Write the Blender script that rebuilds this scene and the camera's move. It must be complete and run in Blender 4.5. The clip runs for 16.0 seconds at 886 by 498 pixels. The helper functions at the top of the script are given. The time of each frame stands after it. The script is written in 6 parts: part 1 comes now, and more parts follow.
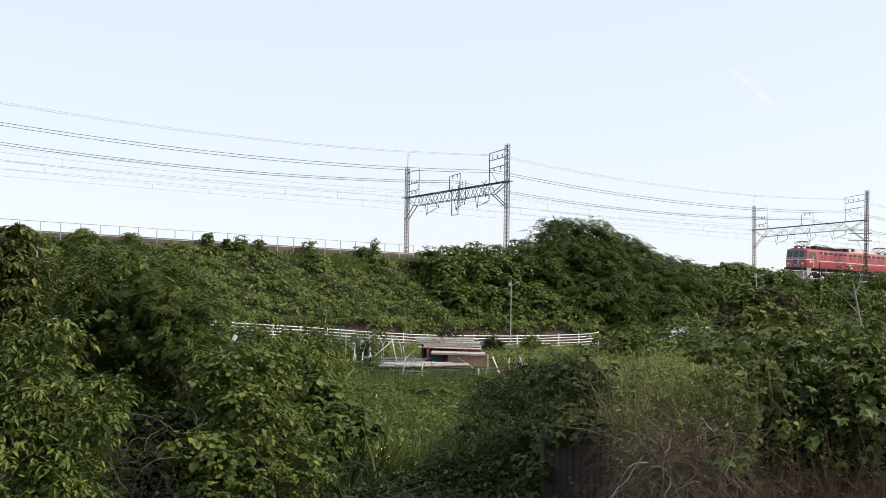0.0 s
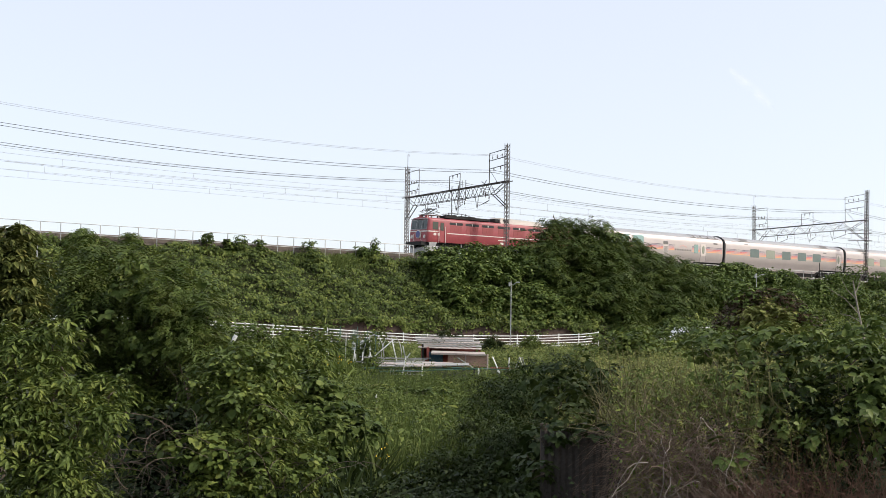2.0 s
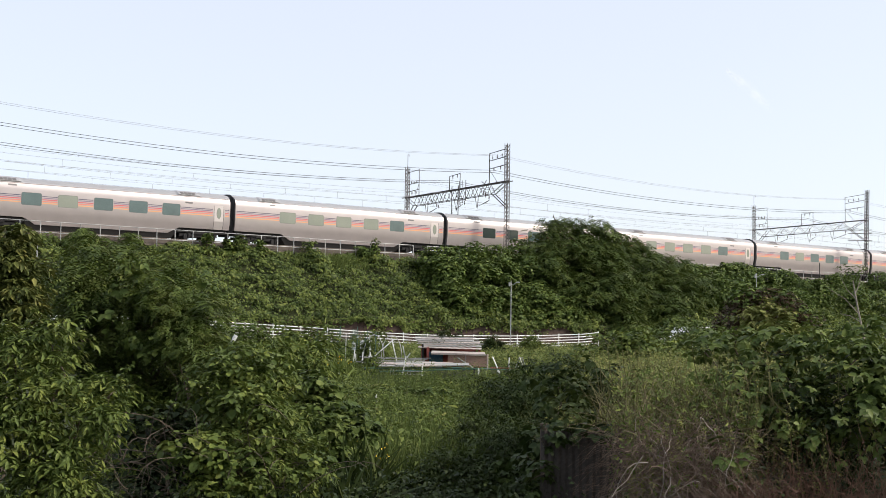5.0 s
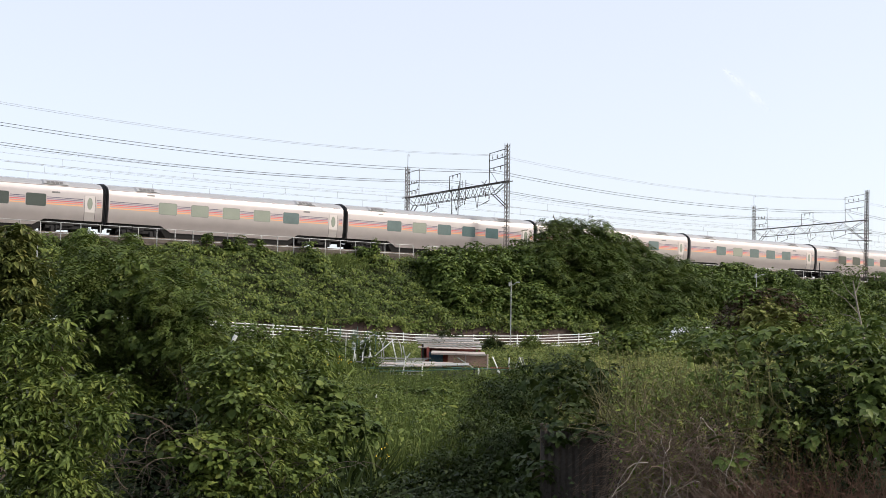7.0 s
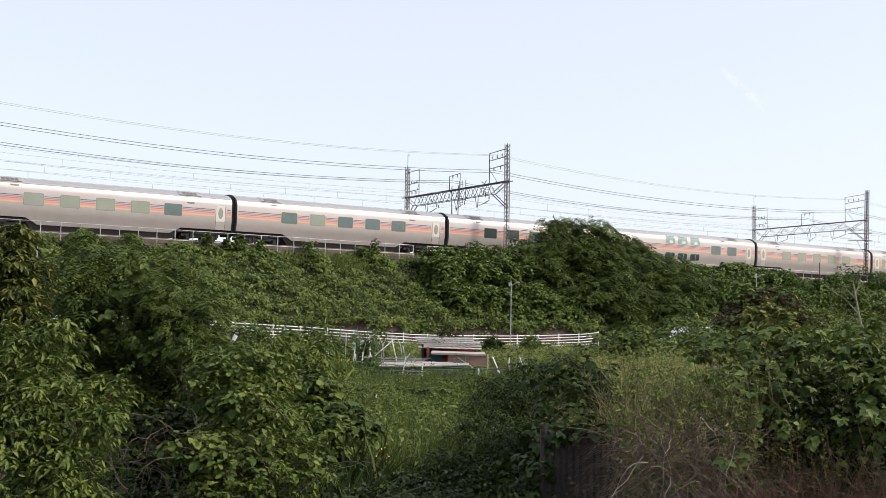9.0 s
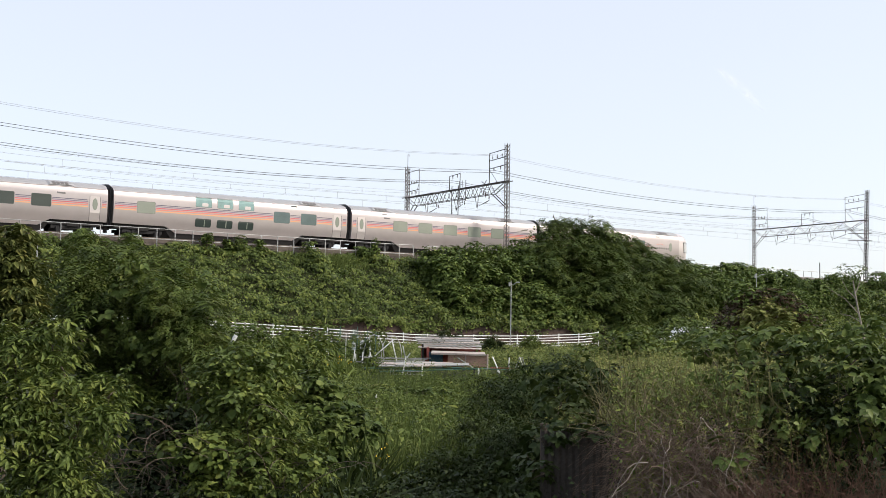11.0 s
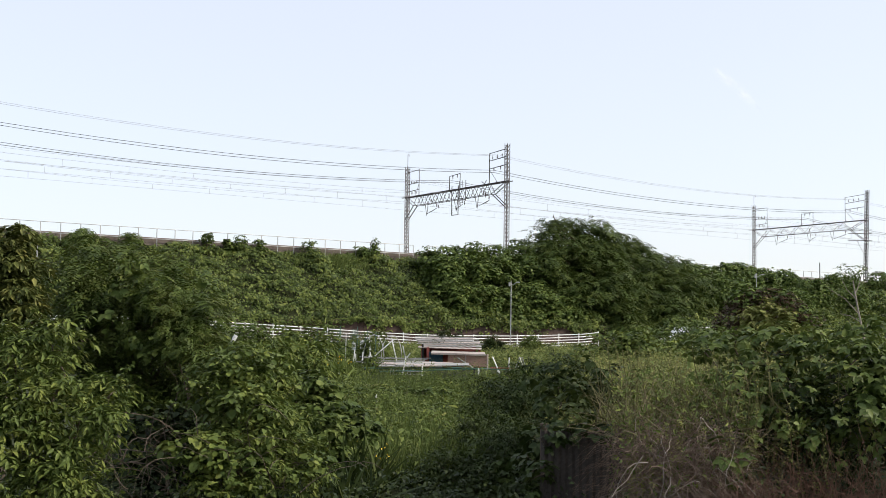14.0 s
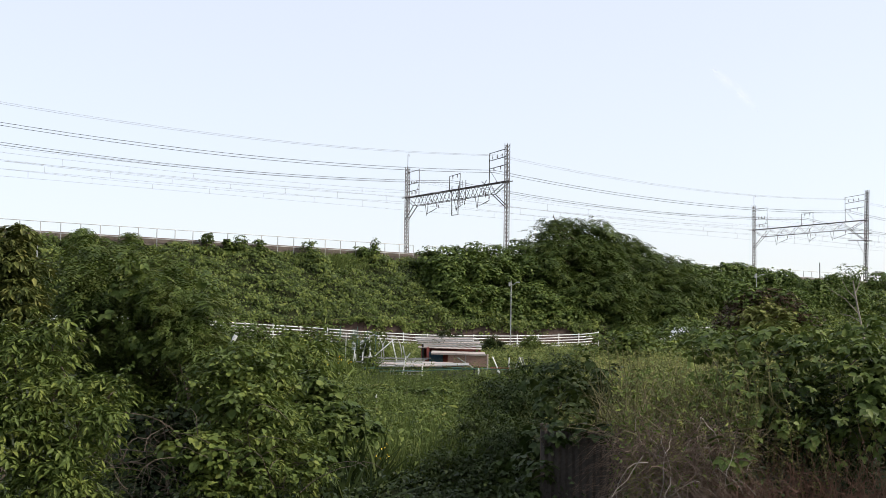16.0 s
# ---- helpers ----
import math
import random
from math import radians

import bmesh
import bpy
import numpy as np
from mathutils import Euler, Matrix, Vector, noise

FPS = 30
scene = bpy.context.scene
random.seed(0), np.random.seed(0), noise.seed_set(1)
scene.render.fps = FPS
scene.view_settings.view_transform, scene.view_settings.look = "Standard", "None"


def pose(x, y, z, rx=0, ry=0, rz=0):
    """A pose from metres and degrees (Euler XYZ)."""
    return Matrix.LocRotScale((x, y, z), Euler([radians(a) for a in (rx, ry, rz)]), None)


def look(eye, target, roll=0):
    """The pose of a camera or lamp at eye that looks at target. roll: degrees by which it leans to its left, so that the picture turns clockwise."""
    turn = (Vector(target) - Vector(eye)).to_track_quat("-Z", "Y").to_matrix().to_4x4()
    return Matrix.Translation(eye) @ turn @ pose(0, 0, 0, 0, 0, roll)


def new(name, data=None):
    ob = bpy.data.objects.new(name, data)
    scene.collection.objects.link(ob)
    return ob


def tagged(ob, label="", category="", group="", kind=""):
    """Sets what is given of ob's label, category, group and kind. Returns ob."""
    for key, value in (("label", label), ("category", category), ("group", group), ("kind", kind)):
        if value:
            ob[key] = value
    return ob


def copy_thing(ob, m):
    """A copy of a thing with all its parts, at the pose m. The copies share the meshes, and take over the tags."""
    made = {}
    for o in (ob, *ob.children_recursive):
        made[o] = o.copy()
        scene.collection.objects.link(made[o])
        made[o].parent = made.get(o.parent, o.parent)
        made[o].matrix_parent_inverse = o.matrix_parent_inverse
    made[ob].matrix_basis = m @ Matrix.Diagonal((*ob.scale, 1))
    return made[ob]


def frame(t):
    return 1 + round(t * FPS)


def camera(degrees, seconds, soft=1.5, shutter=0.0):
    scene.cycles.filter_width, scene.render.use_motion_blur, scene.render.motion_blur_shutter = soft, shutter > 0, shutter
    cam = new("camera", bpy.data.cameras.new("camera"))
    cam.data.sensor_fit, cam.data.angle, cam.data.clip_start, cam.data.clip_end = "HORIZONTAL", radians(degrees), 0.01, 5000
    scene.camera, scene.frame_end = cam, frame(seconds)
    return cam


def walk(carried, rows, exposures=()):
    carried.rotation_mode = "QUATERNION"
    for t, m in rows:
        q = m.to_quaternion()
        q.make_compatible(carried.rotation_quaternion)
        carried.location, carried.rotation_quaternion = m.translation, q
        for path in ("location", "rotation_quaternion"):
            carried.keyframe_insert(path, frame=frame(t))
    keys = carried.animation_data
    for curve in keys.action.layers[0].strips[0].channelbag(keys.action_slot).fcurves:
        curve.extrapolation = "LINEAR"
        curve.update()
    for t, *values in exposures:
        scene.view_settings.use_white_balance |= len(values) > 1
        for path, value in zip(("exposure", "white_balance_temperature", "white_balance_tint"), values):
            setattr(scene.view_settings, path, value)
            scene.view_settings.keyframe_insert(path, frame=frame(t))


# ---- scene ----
EYE = Vector((0, 0, 1.5))
cam = camera(39.22, 16.0, soft=0.5)
aim = EYE + Vector((0, math.cos(0.0838), math.sin(0.0838)))
walk(cam, [(0.0, look(EYE, aim, 0.875)), (16.0, look(EYE, aim, 0.875))])

# ---- light ----
world = bpy.data.worlds.new("hazy_sky")
scene.world = world
world.use_nodes = True
wn, wl = world.node_tree.nodes, world.node_tree.links
wn.clear()
sky = wn.new("ShaderNodeTexSky")
sky.sky_type = "NISHITA"
sky.sun_disc = False
sky.sun_elevation = radians(36)
sky.sun_rotation = radians(99)
sky.air_density, sky.dust_density, sky.ozone_density = 1.0, 2.0, 1.0
haze = wn.new("ShaderNodeMix")
haze.data_type = "RGBA"
haze.inputs[0].default_value = 0.5
haze.inputs[7].default_value = (7.10, 7.13, 7.58, 1)
wb = wn.new("ShaderNodeBackground")
wb.inputs[1].default_value = 0.176
wo = wn.new("ShaderNodeOutputWorld")
wl.new(sky.outputs[0], haze.inputs[6])
wl.new(haze.outputs[2], wb.inputs[0])
wl.new(wb.outputs[0], wo.inputs[0])
sun = new("sun", bpy.data.lights.new("sun", "SUN"))
sun.data.energy, sun.data.angle, sun.data.color = 3.5, radians(5), (1.0, 0.93, 0.82)
sun.matrix_world = look((60, -10, 44), (0, 0, 0))
scene.view_settings.exposure = 0.0


# ---- materials ----
def material(name, color, rough=0.6, metal=0.0, spread=0.15, size=3.0, bump=0.0, fine=40.0, spec=0.5):
    """A surface whose colour varies at two scales, with a fine relief."""
    m = bpy.data.materials.new(name)
    m.use_nodes = True
    n, l = m.node_tree.nodes, m.node_tree.links
    p = n["Principled BSDF"]
    p.inputs["Roughness"].default_value, p.inputs["Metallic"].default_value = rough, metal
    p.inputs["Specular IOR Level"].default_value = spec
    co = n.new("ShaderNodeTexCoord")
    big, small = n.new("ShaderNodeTexNoise"), n.new("ShaderNodeTexNoise")
    big.inputs["Scale"].default_value, small.inputs["Scale"].default_value = size, fine
    big.inputs["Detail"].default_value = 6
    l.new(co.outputs["Object"], big.inputs[0])
    l.new(co.outputs["Object"], small.inputs[0])
    add = n.new("ShaderNodeMath")
    add.operation = "ADD"
    l.new(big.outputs[0], add.inputs[0])
    l.new(small.outputs[0], add.inputs[1])
    ramp = n.new("ShaderNodeMapRange")
    ramp.inputs[1].default_value, ramp.inputs[2].default_value = 0.6, 1.4
    ramp.inputs[3].default_value, ramp.inputs[4].default_value = 1 - spread, 1 + spread
    l.new(add.outputs[0], ramp.inputs[0])
    mul = n.new("ShaderNodeVectorMath")
    mul.operation = "SCALE"
    mul.inputs[0].default_value = color
    l.new(ramp.outputs[0], mul.inputs["Scale"])
    l.new(mul.outputs[0], p.inputs["Base Color"])
    if bump:
        b = n.new("ShaderNodeBump")
        b.inputs["Strength"].default_value, b.inputs["Distance"].default_value = bump, 0.02
        l.new(small.outputs[0], b.inputs["Height"])
        l.new(b.outputs[0], p.inputs["Normal"])
    return m


def leafy(name, dark, mid, light, through_share=0.35, rough=0.5, patch=0.6):
    """Foliage: every leaf takes its own tone, drifting over the plant, and lets light through."""
    m = bpy.data.materials.new(name)
    m.use_nodes = True
    n, l = m.node_tree.nodes, m.node_tree.links
    p, out = n["Principled BSDF"], n["Material Output"]
    p.inputs["Roughness"].default_value = rough
    p.inputs["Specular IOR Level"].default_value = 0.15
    geo = n.new("ShaderNodeNewGeometry")
    co = n.new("ShaderNodeTexCoord")
    drift = n.new("ShaderNodeTexNoise")
    drift.inputs["Scale"].default_value = patch * 4
    drift.inputs["Detail"].default_value = 2
    l.new(co.outputs["Object"], drift.inputs[0])
    mix = n.new("ShaderNodeMath")
    mix.operation = "MULTIPLY_ADD"
    mix.inputs[1].default_value = 0.42
    l.new(geo.outputs["Random Per Island"], mix.inputs[0])
    sub = n.new("ShaderNodeMapRange")
    sub.inputs[1].default_value, sub.inputs[2].default_value = 0.36, 0.66
    sub.inputs[3].default_value, sub.inputs[4].default_value = 0.0, 0.58
    l.new(drift.outputs[0], sub.inputs[0])
    l.new(sub.outputs[0], mix.inputs[2])
    ramp = n.new("ShaderNodeValToRGB")
    dark, mid, light = ((c[0] * 1.21, c[1] * 1.0, c[2] * 1.28) for c in (dark, mid, light))
    ramp.color_ramp.elements[0].color = (*dark, 1)
    ramp.color_ramp.elements[1].color = (*light, 1)
    e = ramp.color_ramp.elements.new(0.5)
    e.color = (*mid, 1)
    l.new(mix.outputs[0], ramp.inputs[0])
    l.new(ramp.outputs[0], p.inputs["Base Color"])
    tr = n.new("ShaderNodeBsdfTranslucent")
    l.new(ramp.outputs[0], tr.inputs[0])
    ms = n.new("ShaderNodeMixShader")
    ms.inputs[0].default_value = through_share * 0.7
    l.new(p.outputs[0], ms.inputs[1])
    l.new(tr.outputs[0], ms.inputs[2])
    l.new(ms.outputs[0], out.inputs[0])
    return m


SOIL = material("grassy_soil", (0.030, 0.036, 0.014), 0.95, 0, 0.5, 0.4, 0.6, 9, 0.1)
BALLAST = material("brown_ballast", (0.16, 0.135, 0.115), 0.95, 0, 0.35, 1.2, 0.8, 25)
CONCRETE = material("weathered_concrete", (0.125, 0.10, 0.083), 0.9, 0, 0.3, 0.8, 0.4, 18)
BROWNWALL = material("brown_stained_wall", (0.07, 0.046, 0.036), 0.92, 0, 0.45, 0.5, 0.5, 14)
GALV = material("galvanised_steel", (0.42, 0.42, 0.42), 0.5, 0.55, 0.2, 3, 0.1)
MAST = material("dull_lattice_steel", (0.20, 0.18, 0.17), 0.6, 0.35, 0.3, 2)
TRUSS = material("dark_rusty_steel", (0.055, 0.048, 0.045), 0.65, 0.3, 0.3, 2)
RAILSTEEL = material("rusty_rail_steel", (0.17, 0.10, 0.07), 0.6, 0.6, 0.25, 4)
WIRE = material("dark_wire", (0.05, 0.05, 0.055), 0.6, 0.4, 0.1)
PALEWIRE = material("pale_wire", (0.30, 0.30, 0.31), 0.6, 0.4, 0.1)
INSULATOR = material("brown_insulator", (0.06, 0.035, 0.03), 0.25, 0, 0.1)
WHITEPAINT = material("white_rail_paint", (0.72, 0.72, 0.70), 0.5, 0, 0.12, 2)
SILVER = material("champagne_silver_panel", (0.495, 0.442, 0.43), 0.36, 0.5, 0.06, 0.7, 0.05, 1.6)
ROOFSILVER = material("pale_silver_roof", (0.42, 0.41, 0.41), 0.5, 0.5, 0.06, 0.7, 0.0, 9)
DOORSILVER = material("pale_door_panel", (0.64, 0.585, 0.565), 0.33, 0.5, 0.03, 1)
GREYVENT = material("grey_louvre", (0.16, 0.15, 0.145), 0.6, 0.2, 0.1)
BLACK = material("black_rubber", (0.018, 0.018, 0.02), 0.6, 0, 0.2)
# dark tone paints the shade on the turned-in skirt under the body
SKIRTSHADE = material("shaded_skirt", (0.024, 0.023, 0.023), 0.5, 0.2, 0.25, 2)
UNDER = material("sooty_underframe", (0.013, 0.012, 0.012), 0.75, 0.1, 0.4, 3)
GLASS = material("curtained_window_glass", (0.265, 0.29, 0.24), 0.08, 0, 0.12, 0.9)
DARKGLASS = material("dark_window_glass", (0.045, 0.06, 0.055), 0.05, 0, 0.15, 0.9)
TEALGLASS = material("teal_lounge_glass", (0.24, 0.37, 0.35), 0.06, 0, 0.25, 1.4)
# pale base colour stands in for sky mirrored in the rear pane
PALEGLASS = material("painted_sky_glass", (0.52, 0.53, 0.53), 0.08, 0, 0.1, 0.9)
NAVY = material("navy_stripe", (0.06, 0.055, 0.11), 0.4, 0, 0.05)
PURPLE = material("purple_stripe", (0.20, 0.14, 0.22), 0.4, 0, 0.05)
REDSTRIPE = material("red_stripe", (0.62, 0.12, 0.13), 0.4, 0, 0.05)
CORAL = material("coral_stripe", (0.78, 0.25, 0.17), 0.4, 0, 0.05)
ORANGE = material("orange_stripe", (0.85, 0.42, 0.19), 0.4, 0, 0.05)
LOCORED = material("faded_red_loco_paint", (0.33, 0.070, 0.078), 0.42, 0, 0.14, 0.9, 0.0, 6)
LOCOPANEL = material("dusty_red_panel", (0.30, 0.066, 0.068), 0.6, 0, 0.15, 0.9, 0.0, 12)
LOCOWHITE = material("off_white_loco_paint", (0.72, 0.68, 0.63), 0.5, 0, 0.12, 1.2)
LOCOGREY = material("grey_loco_metal", (0.33, 0.33, 0.33), 0.5, 0.3, 0.2, 2)
HOOD = material("dusty_beige_hood", (0.50, 0.455, 0.41), 0.6, 0, 0.2, 1.5)
BLUE = material("blue_headmark", (0.05, 0.06, 0.22), 0.35, 0, 0.1)
HUTROOF = material("weathered_tin_roof", (0.44, 0.37, 0.33), 0.7, 0.1, 0.35, 2.5, 0.3)
HUTSIDE = material("pinkish_tin_siding", (0.36, 0.22, 0.165), 0.65, 0.1, 0.2, 2)
HUTRED = material("red_painted_board", (0.25, 0.06, 0.045), 0.7, 0, 0.3, 3)
BLUETARP = material("blue_sheet", (0.03, 0.10, 0.16), 0.6, 0, 0.3, 3)
PLANK = material("grey_weathered_plank", (0.30, 0.295, 0.28), 0.85, 0, 0.3, 4, 0.4)
GREENPOLE = material("green_garden_pole", (0.06, 0.14, 0.11), 0.45, 0, 0.15)
WHITEPOLE = material("white_garden_pole", (0.70, 0.70, 0.68), 0.5, 0, 0.2)
CORRUGATED = material("weathered_corrugated_sheet", (0.050, 0.042, 0.036), 0.85, 0, 0.45, 3, 0.4)
BARK = material("grey_brown_bark", (0.10, 0.075, 0.055), 0.9, 0, 0.4, 4, 0.6)
DRYTWIG = material("dry_twig", (0.175, 0.125, 0.092), 0.9, 0, 0.45, 3, 0.3)
DRYSTALK = material("brown_dry_stalk", (0.12, 0.062, 0.04), 0.9, 0, 0.4, 3)
PALETWIG = material("bleached_vine", (0.27, 0.235, 0.20), 0.9, 0, 0.3, 3)
ASPHALT = material("path_asphalt", (0.07, 0.068, 0.066), 0.95, 0, 0.25, 1.0, 0.4)
YELLOW = material("yellow_petal", (0.75, 0.50, 0.03), 0.6, 0, 0.1)
# thin vapour given a glow of its own in place of scattered sunlight
CONTRAIL = bpy.data.materials.new("glowing_vapour")
CONTRAIL.use_nodes = True
cn, cl = CONTRAIL.node_tree.nodes, CONTRAIL.node_tree.links
cn.remove(cn["Principled BSDF"])
c_clear, c_glow, c_mix, c_co, c_noise, c_map = (cn.new("ShaderNode" + k) for k in ("BsdfTransparent", "Emission", "MixShader", "TexCoord", "TexNoise", "MapRange"))
c_glow.inputs[0].default_value = (1.0, 1.0, 1.0, 1)
c_glow.inputs[1].default_value = 1.25
c_noise.inputs["Scale"].default_value = 0.03
c_map.inputs[1].default_value, c_map.inputs[2].default_value = 0.4, 0.7
c_map.inputs[3].default_value, c_map.inputs[4].default_value = 0.0, 0.06
cl.new(c_co.outputs["Object"], c_noise.inputs[0])
cl.new(c_noise.outputs[0], c_map.inputs[0])
cl.new(c_map.outputs[0], c_mix.inputs[0])
cl.new(c_clear.outputs[0], c_mix.inputs[1])
cl.new(c_glow.outputs[0], c_mix.inputs[2])
cl.new(c_mix.outputs[0], cn["Material Output"].inputs[0])
LEAF_VINE = leafy("vine_leaf", (0.030, 0.060, 0.012), (0.078, 0.138, 0.025), (0.17, 0.25, 0.05), 0.28)
LEAF_BANK = leafy("bank_vine_leaf", (0.024, 0.048, 0.009), (0.080, 0.132, 0.023), (0.19, 0.26, 0.05), 0.28, patch=0.35)
LEAF_KUDZU = leafy("kudzu_leaf", (0.028, 0.056, 0.011), (0.062, 0.108, 0.020), (0.145, 0.212, 0.042), 0.28, patch=1.2)
LEAF_SUMAC = leafy("sumac_leaf", (0.028, 0.056, 0.010), (0.066, 0.112, 0.019), (0.140, 0.195, 0.038), 0.25, patch=0.7)
# the shade inside and under the bushes is put into this leaf colour
LEAF_SHADE = leafy("painted_shade_leaf", (0.010, 0.022, 0.006), (0.020, 0.038, 0.009), (0.045, 0.070, 0.016), 0.2, patch=0.8)
# green of the dark shrubs, used also where shade is put into the colour
LEAF_DARK = leafy("dark_and_shaded_leaf", (0.013, 0.028, 0.007), (0.028, 0.052, 0.010), (0.064, 0.098, 0.020), 0.25, patch=0.5)
LEAF_TREE = leafy("deep_green_tree_leaf", (0.028, 0.056, 0.011), (0.058, 0.102, 0.019), (0.117, 0.170, 0.034), 0.25, patch=0.3)
LEAF_YELLOW = leafy("yellowish_leaf", (0.036, 0.060, 0.013), (0.082, 0.116, 0.024), (0.185, 0.215, 0.05), 0.25, patch=1.5)
LEAF_LIGHT = leafy("light_green_leaf", (0.038, 0.070, 0.013), (0.090, 0.147, 0.026), (0.185, 0.25, 0.045), 0.28, patch=1.2)
LEAF_RED = leafy("reddish_brown_leaf", (0.035, 0.032, 0.014), (0.065, 0.052, 0.025), (0.11, 0.085, 0.04), 0.2, patch=1.0)
GRASS = leafy("meadow_grass", (0.030, 0.056, 0.012), (0.075, 0.125, 0.024), (0.145, 0.195, 0.045), 0.28, 0.6, 1.0)
DRYGRASS = leafy("seeding_pale_grass", (0.065, 0.078, 0.026), (0.115, 0.130, 0.045), (0.175, 0.18, 0.075), 0.25, 0.7, 0.8)


# ---- shape helpers ----
class Geo:
    """Collects the vertices and faces of one mesh."""

    def __init__(self):
        self.v, self.f = [], []

    def quad(self, a, b, c, d):
        k = len(self.v)
        self.v += [tuple(a), tuple(b), tuple(c), tuple(d)]
        self.f.append((k, k + 1, k + 2, k + 3))
        return self

    def box(self, x, y, z, sx, sy, sz, bevel=0.0, m=None):
        """A block about (x, y, z), its upright edges chamfered."""
        hx, hy, hz = sx / 2, sy / 2, sz / 2
        if bevel:
            b = min(bevel, hx * 0.9, hy * 0.9)
            ring = [(hx - b, -hy), (hx, -hy + b), (hx, hy - b), (hx - b, hy), (-hx + b, hy), (-hx, hy - b), (-hx, -hy + b), (-hx + b, -hy)]
        else:
            ring = [(hx, -hy), (hx, hy), (-hx, hy), (-hx, -hy)]
        k, n = len(self.v), len(ring)
        for dz in (-hz, hz):
            for px, py in ring:
                p = Vector((x + px, y + py, z + dz))
                self.v.append(tuple(m @ p if m else p))
        self.f += [(k + i, k + (i + 1) % n, k + n + (i + 1) % n, k + n + i) for i in range(n)]
        self.f += [tuple(k + i for i in reversed(range(n))), tuple(k + n + i for i in range(n))]
        return self

    def tube(self, pts, r, sides=6, r_end=None, cap=True):
        """A round bar along points, tapering to r_end."""
        pts = [Vector(p) for p in pts]
        k0, n = len(self.v), len(pts)
        for i, p in enumerate(pts):
            t = (pts[min(i + 1, n - 1)] - pts[max(i - 1, 0)]).normalized()
            a = t.cross(Vector((0, 0, 1)) if abs(t.z) < 0.9 else Vector((1, 0, 0))).normalized()
            b = t.cross(a)
            rr = r if r_end is None else r + (r_end - r) * i / max(1, n - 1)
            for j in range(sides):
                w = 2 * math.pi * j / sides
                self.v.append(tuple(p + a * rr * math.cos(w) + b * rr * math.sin(w)))
        for i in range(n - 1):
            for j in range(sides):
                a0, b0 = k0 + i * sides + j, k0 + i * sides + (j + 1) % sides
                self.f.append((a0, b0, b0 + sides, a0 + sides))
        if cap:
            self.f += [tuple(k0 + j for j in reversed(range(sides))), tuple(k0 + (n - 1) * sides + j for j in range(sides))]
        return self

    def loft(self, rings, cap=True, closed=True):
        k0, n = len(self.v), len(rings[0])
        for r in rings:
            self.v += [tuple(p) for p in r]
        for i in range(len(rings) - 1):
            for j in range(n if closed else n - 1):
                a, b = k0 + i * n + j, k0 + i * n + (j + 1) % n
                self.f.append((a, b, b + n, a + n))
        if cap:
            e = k0 + (len(rings) - 1) * n
            self.f += [tuple(k0 + j for j in reversed(range(n))), tuple(e + j for j in range(n))]
        return self

    def plate(self, outline, thick, axis):
        """A flat plate: an outline pushed along an axis."""
        a = Vector(axis) * thick
        return self.loft([[Vector(p) for p in outline], [Vector(p) + a for p in outline]])

    def mesh(self, name, mat, smooth=False):
        me = bpy.data.meshes.new(name)
        me.from_pydata(self.v, [], self.f)
        me.materials.append(mat)
        if smooth:
            me.shade_smooth()
            me.set_sharp_from_angle(angle=radians(35))
        return me


def part(name, geo, mat, parent=None, label="", smooth=False, place=None):
    ob = new(name, geo.mesh(name, mat, smooth) if isinstance(geo, Geo) else geo)
    if place is not None:
        ob.matrix_basis = place
    if parent is not None:
        ob.parent = parent
    if label:
        ob["label"] = label
    return ob


def thing(name, label, category, place=None, group="", kind=""):
    ob = tagged(new(name), label, category, group, kind)
    ob.empty_display_size = 0.2
    if place is not None:
        ob.matrix_basis = place
    return ob


# ---- the line of the railway: s along it, lat towards the viewer, h over the rails ----
TURN, BEND, GRADE, CANT = 0.6163, 0.00019, 0.009, 0.044
START = Vector((-25.174, 89.867, 9.443))


def heading(s):
    return TURN + BEND * s


def rail(s, lat=0.0, h=0.0):
    c, q = math.cos(TURN), math.sin(TURN)
    a = heading(s)
    return Vector((START.x + s * c - 0.5 * BEND * s * s * q + math.sin(a) * lat,
                   START.y + s * q + 0.5 * BEND * s * s * c - math.cos(a) * lat,
                   START.z + GRADE * s + h))


def on_line(s, lat=0.0, h=0.0, cant=0.0):
    """The pose of a thing on the line: x along it to the far end, y away from the viewer."""
    return Matrix.Translation(rail(s, lat, h)) @ pose(0, 0, 0, 0, 0, math.degrees(heading(s))) @ pose(0, 0, 0, 0, -math.degrees(GRADE), 0) @ pose(0, 0, 0, math.degrees(cant), 0, 0)


def to_line(x, y):
    """s and lat of a point of the plan."""
    dx, dy = x - START.x, y - START.y
    s = dx * math.cos(TURN) + dy * math.sin(TURN)
    return s, dx * math.sin(TURN) - dy * math.cos(TURN) + 0.5 * BEND * s * s


def smooth(a, b, x):
    t = min(1.0, max(0.0, (x - a) / (b - a)))
    return t * t * (3 - 2 * t)


FIELD = ((-400, 0.0), (10, 0.0), (20, 0.05), (30, 0.38), (40, 0.95), (60, 1.4), (85, 1.95), (110, 2.3), (2000, 2.6))


def field(x, y):
    z = 0.0
    for (a, za), (b, zb) in zip(FIELD, FIELD[1:]):
        if a <= y < b:
            z = za + (zb - za) * (y - a) / (b - a)
    z += 0.75 * smooth(0.4, 3.0, x) * smooth(9, 15, y) * (1 - smooth(26, 40, y))
    return z + 0.06 * noise.noise(Vector((x * 0.4, y * 0.4, 3)))


